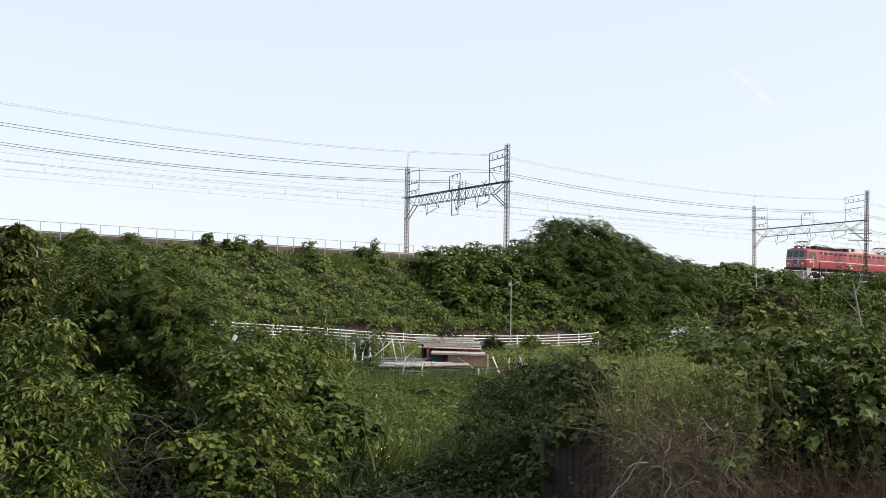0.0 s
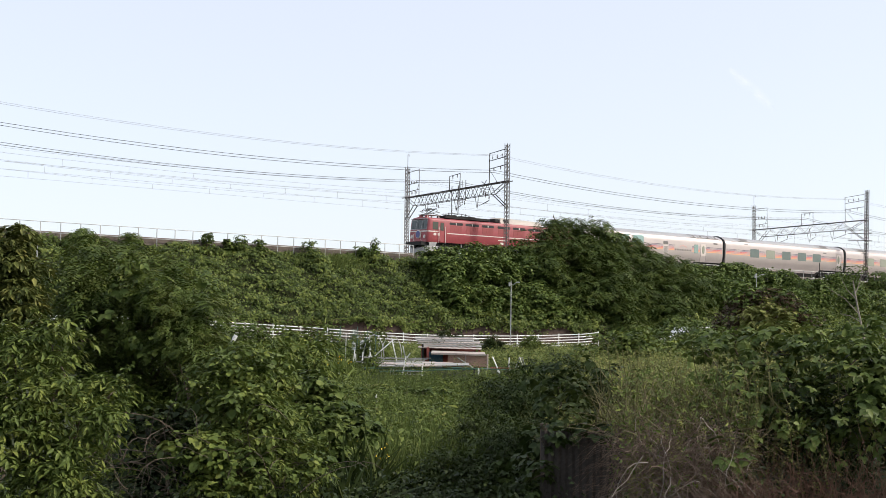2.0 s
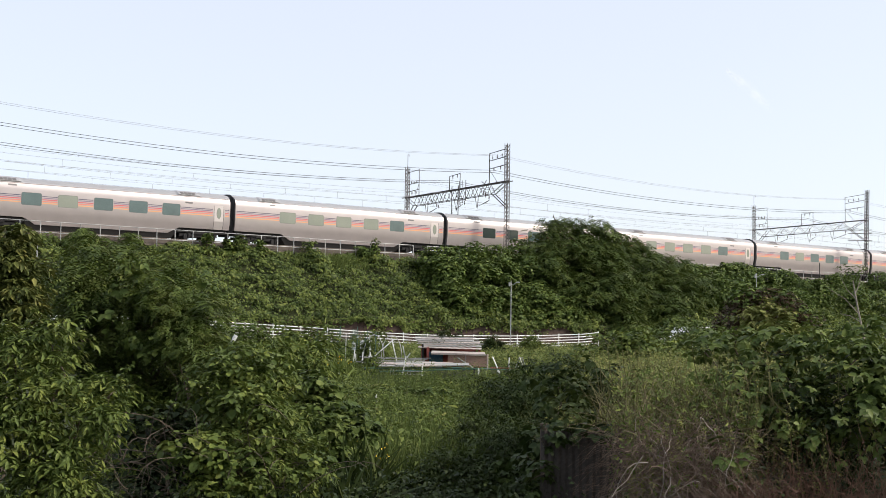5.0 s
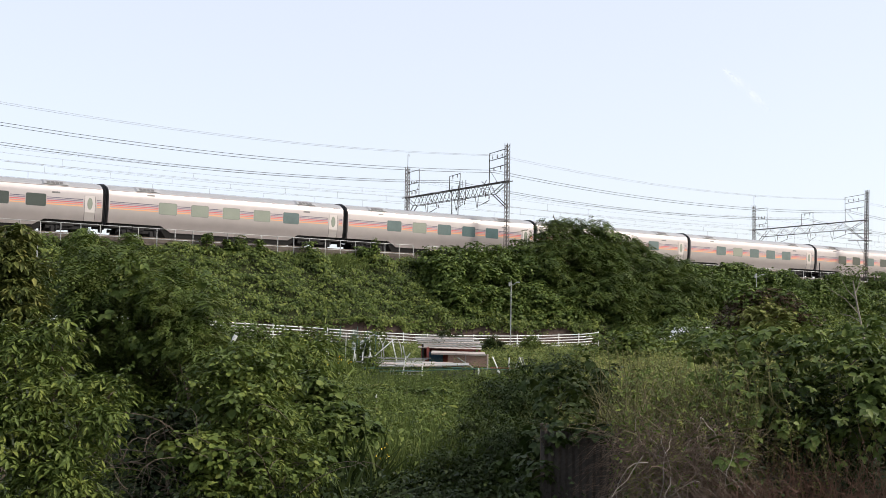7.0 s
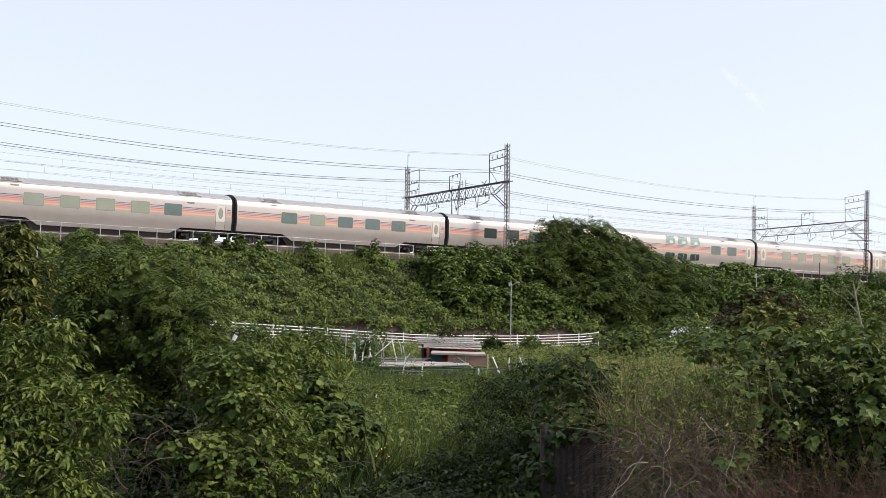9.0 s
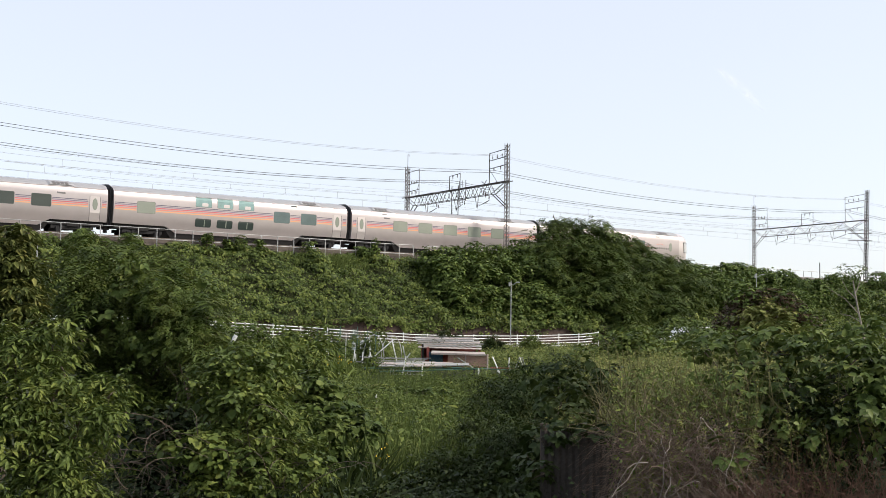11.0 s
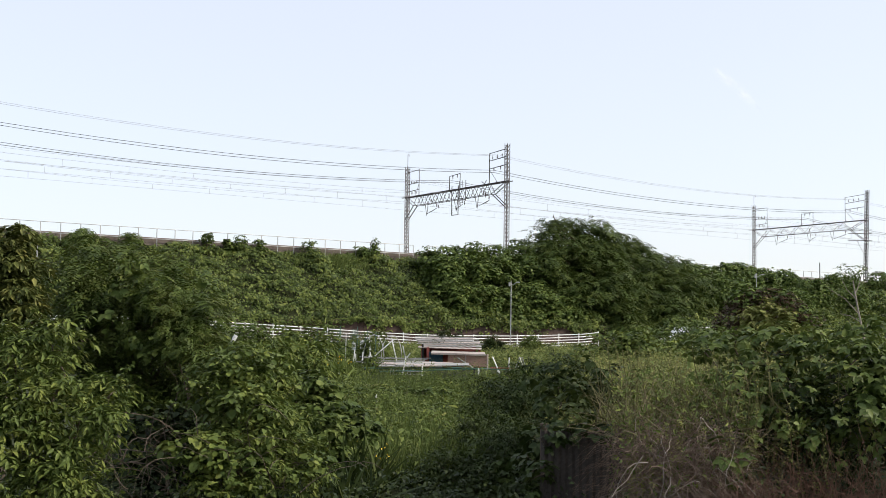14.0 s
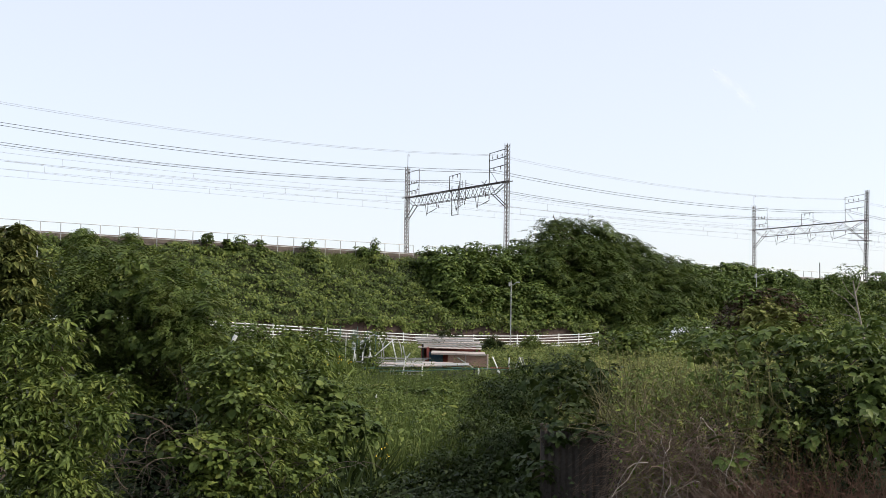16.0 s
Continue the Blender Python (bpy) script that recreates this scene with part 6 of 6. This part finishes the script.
    for i, x0 in enumerate((0.88, 1.54)):
        g = Geo()
        n = 44
        ring_a = [(x0 + 0.66 * k / n, 10.95 + 0.012 * math.cos(k * 2 * math.pi / 4), 0.0) for k in range(n + 1)]
        rows = [[(x, y, z) for x, y, _ in ring_a] + [(x, y + 0.004, z) for x, y, _ in reversed(ring_a)] for z in (-0.1, 0.84 - 0.02 * i)]
        part("sheet", g.loft(rows), CORRUGATED, f, place=Matrix.Translation((0, 0.006 * i, 0)))
        part("post", Geo().box(x0 + 0.03, 11.03, 0.4, 0.06, 0.06, 1.0, 0.01), BARK, f)


build_bank_cover()
build_bank_trees()
build_scrub()
build_hollow()
build_vegetable_row()
build_field()
build_near_bushes()
build_shade_thicket()
build_dry_stuff()


# ---- the garden and the lane ----
def build_guard_fence():
    """White pipe fence along the lane under the wall."""
    rows = ((-14, 3.4), (-6, 3.4), (2.5, 3.3), (5.9, 3.2), (9.2, 3.1), (12.7, 2.95), (17.3, 2.82), (21.3, 2.83), (25.4, 2.9), (28.7, 3.0), (30.9, 3.1), (33.0, 3.2), (34.4, 3.36))
    def top(s):
        for (a, za), (b, zb) in zip(rows, rows[1:]):
            if a <= s <= b:
                return za + (zb - za) * (s - a) / (b - a)
        return rows[-1][1]
    f = thing("guard_fence", "white painted pipe guard fence along the lane", "guard fence")
    n = 25
    for i in range(n):
        s = -14 + 48.4 * i / (n - 1)
        p = rail(s, 16)
        z = top(s)
        part("post", Geo().box(p.x, p.y, z - 0.55, 0.075, 0.075, 1.2, 0.015), WHITEPAINT, f)
    for k in range(5):
        pts = [rail(-14 + 48.4 * i / 60, 16.05) for i in range(61)]
        part("rail_pipe", Geo().tube([(p.x, p.y, top(-14 + 48.4 * i / 60) - 0.05 - 0.2 * k) for i, p in enumerate(pts)], 0.034, 6), WHITEPAINT, f)
    g = Geo()
    rows_ = []
    for i in range(31):
        s = -60 + 5 * i
        a, b = rail(s, 13.7), rail(s, 16.4)
        rows_.append([(a.x, a.y, field(a.x, a.y) + 0.06), (b.x, b.y, field(b.x, b.y) + 0.06), (b.x, b.y, field(b.x, b.y) - 0.2), (a.x, a.y, field(a.x, a.y) - 0.2)])
    tagged(part("pavement", g.loft(rows_), ASPHALT), "narrow asphalt lane at the wall foot", "lane", kind="structure")


def lamp_post(s, lat, z0, z1, arm, name, label):
    p = rail(s, lat)
    t = thing(name, label, "street lamp")
    part("pole", Geo().tube([(p.x, p.y, z0), (p.x, p.y, z1)], 0.042, 8, 0.03), GALV, t)
    part("arm", Geo().tube([(p.x, p.y, z1 - 0.35), (p.x + arm, p.y, z1 - 0.15)], 0.025, 6), GALV, t)
    part("lamp_head", Geo().box(p.x + arm + 0.15, p.y, z1 - 0.1, 0.3, 0.14, 0.08, 0.03), GALV, t)
    part("control_box", Geo().box(p.x - 0.12, p.y, z1 - 0.25, 0.14, 0.14, 0.3, 0.03), GALV, t)


def pole(name, label, cat, a, b, r, mat, group=""):
    return tagged(part(name, Geo().tube([a, b], r, 6), mat), label, cat, group)


def build_garden():
    z = 0.95
    # the shed: red frame, pale tin roof, pinkish siding
    h = thing("garden_shed", "low patched garden shed with pale tin roof and pinkish siding", "shed")
    part("back_wall", Geo().box(0.25, 43.3, z + 0.35, 1.9, 0.05, 1.0), HUTRED, h)
    part("side_wall", Geo().box(-0.62, 42.3, z + 0.35, 0.05, 1.9, 1.0), UNDER, h)
    part("side_wall", Geo().box(1.28, 42.5, z + 0.3, 0.05, 1.6, 0.9), HUTRED, h)
    part("blue_sheet", Geo().box(-0.2, 41.6, z + 0.3, 0.5, 0.03, 0.6), BLUETARP, h, "blue plastic sheet")
    part("post", Geo().box(-0.45, 41.3, z + 0.3, 0.09, 0.09, 0.9, 0.01), HUTRED, h)
    for i in range(6):
        tilt = pose(0.28 + 0.10 * (i % 3) - 0.05 * i, 41.5 + 0.36 * i, z + 0.74 + 0.066 * i, 5, 0.9 - 0.8 * (i % 3), -3 + 2.6 * (i % 3))
        g = Geo()
        n = 34
        top = [(-1.05 + 0.12 * (i % 2) + (2.1 - 0.16 * (i % 3)) * k / n, 0.005 * math.cos(k * math.pi / 2)) for k in range(n + 1)]
        g.loft([[(x, y, zz + 0.012) for x, zz in top] + [(x, y, zz - 0.006) for x, zz in reversed(top)] for y in (-0.27, 0.27)])
        part("roof_sheet", g, (HUTROOF, PLANK, HUTROOF)[i % 3], h, place=tilt)
    for i in range(4):
        part("roof_batten", Geo().box(0.3 - 0.06 * i, 41.75 + 0.45 * i, z + 0.885 + 0.075 * i, 2.2 - 0.1 * (i % 2), 0.06, 0.035), PLANK, h)
    lower = pose(0.55, 40.85, z + 0.575, 5, 0.8, 0)
    part("lean_roof", Geo().box(0, 0, 0, 1.75, 0.9, 0.03).box(0, -0.46, 0.0, 1.78, 0.04, 0.06), HUTROOF, h, "pinkish lean-to roof", place=lower)
    for i in range(7):
        part("siding_board", Geo().box(0.85, 40.5 - 0.004 * (i % 2), z + 0.17 + 0.055 * i, 1.28, 0.03, 0.05, 0.008), HUTSIDE, h)
    part("corner_post", Geo().box(1.50, 40.48, z + 0.25, 0.05, 0.06, 0.6, 0.01), HUTROOF, h)
    part("corner_post", Geo().box(0.79, 40.46, z + 0.25, 0.03, 0.04, 0.5, 0.01), HUTROOF, h)
    part("leaning_plank", Geo().tube([(0.52, 40.42, z + 0.42), (1.05, 40.38, z + 0.08)], 0.025, 4), PLANK, h, "grey plank leaning on the siding")
    crawl = crown_mesh("roof_weeds", LEAF_DARK, LANCE, [(-0.1, 42.0, z + 0.92, 0.16), (0.25, 42.2, z + 0.95, 0.18), (0.55, 42.0, z + 0.92, 0.12), (-0.4, 42.4, z + 0.96, 0.14)], 22, 6, 0.06, 0.08, floor=z + 0.9)
    tagged(part("roof_weeds", crawl, LEAF_DARK), "dark weeds crawling over the shed roof", "weeds", kind="stuff")
    # a plank deck in front on poles
    d = thing("plank_deck", "low rack of weathered planks on garden poles", "rack")
    for i in range(9):
        g = Geo().box(0, 0, 0, rng.uniform(1.2, 2.2), 0.14, 0.03, 0.01)
        part("plank", g, PLANK, d, place=pose(-1.55 + rng.uniform(-0.35, 0.5), 39.0 + 0.28 * i, 1.14 + 0.02 * i + rng.uniform(0, 0.05), 0, rng.uniform(-2, 2), rng.uniform(-8, 8)))
    for x0, y0, z0, x1, y1, z1 in ((-2.35, 38.2, 1.02, 0.6, 38.2, 1.05), (-1.85, 37.6, 0.93, 1.15, 37.8, 1.05), (0.2, 38.0, 1.08, 2.55, 38.4, 1.02), (-2.4, 40.6, 1.1, 0.0, 40.4, 1.16)):
        part("pole", Geo().tube([(x0, y0, z0), (x1, y1, z1)], 0.018, 6), GREENPOLE, d)
    for x, zt in ((-1.85, 0.95), (-0.57, 1.12), (1.13, 1.06), (1.0, 1.05), (-2.3, 1.0), (2.4, 1.05)):
        part("leg", Geo().tube([(x, 37.7, 0.2), (x, 37.7, zt)], 0.026, 6), WHITEPOLE if x in (-0.57, 1.13) else UNDER, d)
    for i in range(11):
        x, y = -1.55 + 0.34 * (i % 6) + rng.uniform(-0.2, 0.2), 38.3 + 0.5 * (i // 6) + rng.uniform(-0.2, 0.3)
        part("plank", Geo().box(0, 0, 0, rng.uniform(0.7, 1.5), 0.42, 0.025, 0.01), (PLANK, HUTROOF, PLANK)[i % 3], d, place=pose(x, y, 1.10 + 0.05 * (i // 6) + 0.012 * (i % 6), rng.uniform(5, 10), rng.uniform(-3, 3), rng.uniform(-14, 14)))
    part("red_board", Geo().box(2.0, 39.2, 1.07, 0.9, 0.16, 0.03), HUTRED, d)
    # wire cage under the deck
    c = thing("wire_cage", "grey wire mesh panel under the rack", "wire mesh")
    for i in range(14):
        part("wire", Geo().tube([(-1.7 + 0.085 * i, 37.9, 0.55), (-1.7 + 0.085 * i, 37.9, 1.0)], 0.006, 4), GALV, c)
    for i in range(5):
        part("wire", Geo().tube([(-1.75, 37.9, 0.58 + 0.09 * i), (-0.5, 37.9, 0.58 + 0.09 * i)], 0.006, 4), GALV, c)
    # frames, canes and nets
    for x, y, z0, z1 in ((-3.0, 44, 0.9, 2.4), (-3.6, 44, 0.9, 2.4), (-2.7, 45, 1.0, 2.3), (-4.2, 45, 0.9, 2.4), (-3.3, 46, 0.9, 2.35)):
        pole("bean_pole", "thin green garden cane", "garden cane", (x, y, z0), (x + 0.03, y, z1), 0.013, GREENPOLE, "garden canes")
    net = thing("garden_net", "green mesh net hung between canes", "garden net")
    for i in range(13):
        part("cord", Geo().tube([(-4.2 + 0.12 * i, 44.5, 1.2), (-4.2 + 0.12 * i, 44.5, 2.25)], 0.005, 3), GREENPOLE, net)
    for i in range(9):
        part("cord", Geo().tube([(-4.2, 44.5, 1.25 + 0.12 * i), (-2.7, 44.5, 1.25 + 0.12 * i)], 0.005, 3), GREENPOLE, net)
    ar = thing("tunnel_frame", "white bent pipes of a small plant tunnel", "plant tunnel")
    for x in (-2.3, -1.7):
        pts = [(x + 0.35 * math.cos(math.pi * k / 10), 42.5 + 0.3 * (x + 2), 1.35 + 0.75 * math.sin(math.pi * k / 10)) for k in range(11)]
        part("hoop", Geo().tube([(pts[0][0], pts[0][1], 0.8)] + pts + [(pts[-1][0], pts[-1][1], 0.8)], 0.016, 6), GALV, ar)
    for a, b in (((-2.2, 43, 1.1), (-2.15, 43, 1.9)), ((-1.2, 43.5, 1.1), (-1.35, 43.4, 1.75)), ((-2.9, 41, 1.0), (-2.85, 41, 1.6)), ((-3.3, 40, 0.95), (-3.3, 40, 1.45)), ((-2.45, 42, 1.2), (-1.6, 42, 1.95)), ((-2.4, 41.5, 1.0), (-2.35, 41.5, 1.75)), ((-1.5, 42.2, 1.2), (-1.7, 42.2, 2.0)), ((-1.3, 42, 1.1), (-1.05, 42, 1.5)), ((-0.95, 41, 1.05), (-0.85, 41, 1.35))):
        pole("white_stake", "white garden stake among the frames", "stake", a, b, 0.022, WHITEPOLE, "white stakes")
    for x, y, zt, hgt, tl in ((-2.1, 29, 0.52, 0.4, 0.02), (-1.44, 28, 0.56, 0.4, -0.01), (-2.14, 27, 0.36, 0.3, 0.03), (-1.13, 38, 1.4, 0.6, 0.05), (-2.6, 41, 1.5, 0.7, 0.02), (-2.75, 40, 1.45, 0.7, 0.0)):
        pole("white_stake", "short white stake standing in the grass", "stake", (x - tl, y, zt - hgt), (x + tl, y, zt), 0.022, WHITEPOLE, "white stakes")
    pole("white_pipe", "white pipe leaning in the bushes", "pipe", (-3.42, 20, 1.50), (-3.30, 20, 1.74), 0.035, WHITEPOLE)
    for x, y, zz in ((-2.75, 43.2, 1.75), (-3.05, 43.4, 1.7), (-3.9, 42.5, 1.35), (-2.35, 41.2, 1.28)):
        bk = thing("white_jug", "white plastic jug hung among garden canes", "jug", Matrix.Translation((x, y, zz)), group="white jugs")
        part("body", Geo().tube([(0, 0, -0.14), (0, 0, -0.12), (0, 0, 0.06), (0, 0, 0.13)], 0.10, 10, 0.05), WHITEPAINT, bk)
        part("spout", Geo().tube([(0, 0, 0.12), (0, 0, 0.18)], 0.025, 8), WHITEPAINT, bk)
        part("cane", Geo().tube([(0.11, 0, -zz + field(x, y)), (0.11, 0, 0.25)], 0.012, 6), GREENPOLE, bk)
    # step ladder and leaning boards right of the shed
    l = thing("step_ladder", "old aluminium step ladder", "ladder")
    for a, b in (((2.62, 38.6, 0.85), (2.42, 38.6, 1.42)), ((2.42, 38.6, 1.42), (2.22, 38.9, 0.85)), ((2.72, 38.9, 0.85), (2.5, 38.7, 1.42))):
        part("rail_bar", Geo().tube([a, b], 0.02, 4), GALV, l)
    for k in range(3):
        part("rung", Geo().tube([(2.26 + 0.05 * k, 38.85, 0.98 + 0.14 * k), (2.58 - 0.04 * k, 38.85, 0.98 + 0.14 * k)], 0.014, 4), GALV, l)
    for a, b in (((1.62, 39.5, 1.42), (1.85, 39.4, 0.9)), ((2.15, 39.6, 0.95), (2.15, 39.6, 1.42)), ((1.75, 38.8, 1.0), (1.95, 38.6, 0.6))):
        pole("white_stake", "white stake beside the shed", "stake", a, b, 0.02, WHITEPOLE, "white stakes")
    # shrubs round the shed
    for x, y, zz, r, m, lab in ((0.55, 70, 2.25, 0.6, LEAF_DARK, "dark round shrub behind the shed"), (0.4, 60, 1.75, 0.35, LEAF_DARK, "dark round shrub by the fence"), (2.55, 62, 1.95, 0.4, LEAF_DARK, "dark shrub against the white fence"), (4.7, 66, 2.05, 0.4, LEAF_LIGHT, "light green shrub before the fence"), (-2.6, 43, 1.6, 0.55, LEAF_LIGHT, "pale green garden shrub")):
        plant("garden_shrub", lab, "shrub", [(x, y, zz, r), (x + r * 0.6, y, zz - r * 0.4, r * 0.7), (x - r * 0.6, y, zz - r * 0.4, r * 0.7)], (x, y, field(x, y) - 0.1), 0.04, m, LANCE, 170, 9, 0.10, 0.15)
    # crops tied to canes among the frames
    for i in range(16):
        x, y = rng.uniform(-4.6, -1.6), rng.uniform(37.5, 45.5)
        zz, hh = field(x, y), rng.uniform(0.35, 0.95)
        m = (LEAF_SUMAC, LEAF_LIGHT, LEAF_DARK, LEAF_KUDZU)[i % 4]
        plant("garden_crop", "leafy crop plant tied to a garden cane", "plant", [(x, y, zz + hh * u, 0.10 + 0.10 * (1 - u)) for u in (0.25, 0.55, 0.85, 1.05)], (x, y, zz - 0.05), 0.012, m, LEAFLET, 90, 8, 0.07, 0.11, group="garden crops")
        pole("bean_pole", "thin green garden cane", "garden cane", (x + 0.05, y - 0.1, zz), (x + 0.05 + rng.uniform(-0.08, 0.08), y - 0.1, zz + hh + 0.35), 0.012, GREENPOLE if i % 3 else WHITEPOLE, "garden canes")
    # iris clump and yellow flowers
    n = 420
    c = np.c_[rng.normal(-3.05, 0.35, n), rng.normal(36, 0.6, n), np.full(n, 0.7)]
    ir = thing("iris_clump", "clump of green sword leaves with yellow flowers", "flowers")
    part("leaves", leaf_mesh("leaves", LEAF_LIGHT, (BLADE[0] * np.array((1.6, 1, 0.5)), BLADE[1]), c, rng.normal(0, 1, (n, 3)), rng.uniform(0.35, 0.75, n), np.tile(np.array((0, 0, 1.0)), (n, 1)), 0.2), LEAF_LIGHT, ir)
    n = 16
    c = np.c_[rng.normal(-3.05, 0.33, n), rng.normal(35.8, 0.4, n), rng.uniform(1.15, 1.4, n)]
    tagged(part("petals", leaf_mesh("petals", YELLOW, HEART, c, rng.normal(0, 1, (n, 3)), np.full(n, 0.06)), YELLOW, ir), kind="stuff")
    n = 120
    c = np.c_[rng.normal(-0.95, 0.22, n), rng.normal(12.9, 0.35, n), np.full(n, 0.0)]
    dk = thing("iris_clump", "clump of dark sword leaves with small yellow flowers", "flowers")
    part("leaves", leaf_mesh("leaves", LEAF_DARK, (BLADE[0] * np.array((1.3, 1, 0.5)), BLADE[1]), c, rng.normal(0, 1, (n, 3)), rng.uniform(0.4, 0.8, n), np.tile(np.array((0, 0, 1.0)), (n, 1)), 0.2), LEAF_DARK, dk)
    n = 14
    c = np.c_[rng.normal(-0.6, 0.15, n), rng.normal(13.2, 0.3, n), rng.uniform(0.35, 0.62, n)]
    tagged(part("petals", leaf_mesh("petals", YELLOW, HEART, c, rng.normal(0, 1, (n, 3)), np.full(n, 0.022)), YELLOW, dk), kind="stuff")


def build_odds():
    lamp_post(24.9, 17, 1.9, 6.85, 0.35, "street_lamp", "slim grey street lamp beside the lane")
    lamp_post(57.7, 12, 4.2, 9.25, 0.4, "street_lamp", "short grey lamp post in the thicket")
    p = rail(-7.0, 9)
    pole("marker_post", "pale post with a cap on the slope", "post", (p.x, p.y, 5.2), (p.x, p.y, 7.9), 0.045, GALV)
    p = rail(76.3, 4.9)
    pole("signal_post", "short dark post on the embankment crest", "post", (p.x, p.y, 9.0), (p.x, p.y, 11.6), 0.045, UNDER)
    # the roof corner of a parked car beyond the weeds
    c = thing("parked_car", "white parked car mostly hidden by weeds", "car", Matrix.Translation((14.3, 70, field(14.3, 70) + 0.1)) @ pose(0, 0, 0, 0, 0, 25))
    prof = [(-1.9, 0.35), (-1.9, 0.8), (-1.5, 0.95), (-0.9, 1.48), (0.6, 1.5), (1.1, 1.0), (1.8, 0.85), (1.9, 0.35)]
    part("body", Geo().loft([[(x, y, z) for x, z in prof] for y in (-0.75, 0.75)]), WHITEPAINT, c)
    part("side_window", Geo().plate([(-0.85, -0.76, 1.0), (0.9, -0.76, 1.0), (0.5, -0.76, 1.4), (-0.7, -0.76, 1.4)], 0.02, (0, 1, 0)), DARKGLASS, c)
    for x in (-1.2, 1.2):
        for y in (-0.7, 0.7):
            part("wheel", Geo().tube([(x, y - 0.09, 0.3), (x, y + 0.09, 0.3)], 0.3, 14), BLACK, c)
    # the bare tree
    t = thing("bare_tree", "bare pale dead sapling among the weeds", "dead tree")
    part("trunk", Geo().tube([(10.3, 30, 0.6), (10.17, 30, 2.0), (10.01, 30, 2.85), (9.92, 30, 3.4)], 0.035, 6, 0.014), PALETWIG, t)
    for a, b, c_ in (((10.05, 30, 2.6), (9.7, 29.9, 2.95), (9.3, 29.9, 3.2)), ((10.0, 30, 2.95), (9.8, 30.1, 3.2), (9.6, 30, 3.55)), ((9.98, 30, 3.1), (10.1, 30, 3.4), (10.15, 30, 3.7)), ((10.1, 30, 2.4), (9.85, 30, 2.55), (9.6, 30, 2.6)), ((10.2, 30, 1.8), (9.95, 30, 2.1), (9.8, 30, 2.45)), ((10.15, 30, 2.0), (10.25, 30, 2.3), (10.3, 30, 2.6))):
        part("branch", Geo().tube([a, b, c_], 0.014, 5, 0.005), PALETWIG, t)
    tagged(part("leaf_tuft", crown_mesh("leaf_tuft", LEAF_VINE, LANCE, [(9.65, 30, 3.55, 0.16), (10.1, 30, 3.62, 0.14), (9.85, 30, 3.5, 0.12)], 40, 6, 0.07, 0.08), LEAF_VINE, t), kind="stuff")



def build_vapour_trail():
    """A faint short vapour trail, high and far off."""
    t = thing("vapour_trail", "faint short white vapour trail in the sky", "vapour trail")
    for width in (4, 7, 10):
        rings = []
        for i in range(15):
            u = i / 14
            w = 0.3 + width * math.sin(math.pi * min(1, u * 0.85 + 0.08)) ** 0.7
            c = Vector((90 * u, 6 * math.sin(u * 5), -92 * u + 8 * math.sin(u * 2.6)))
            rings.append([c + Vector((math.cos(a) * w * 0.7, math.sin(a) * w, math.cos(a) * w * 0.7)) for a in (2 * math.pi * k / 12 for k in range(12))])
        part("vapour", Geo().loft(rings), CONTRAIL, t, smooth=True)
    return t


TRAIL = build_vapour_trail()
build_guard_fence()
build_garden()
build_odds()


# ---- what moves ----
def joint(t):
    """Where on the line the joint between the first two coaches is at t seconds."""
    return 115.5 - 25.16 * t + 0.014 * t * t


def motions():
    for thing_, off in TRAIN:
        walk(thing_, [(t, on_line(joint(t) + off, 0, 0, CANT)) for t in range(0, 17)])
    walk(TRAIL, [(t, pose(586 - 2.55 * t, 2500, 1.5 + 588 + 0.05 * t)) for t in range(0, 17, 4)])


motions()
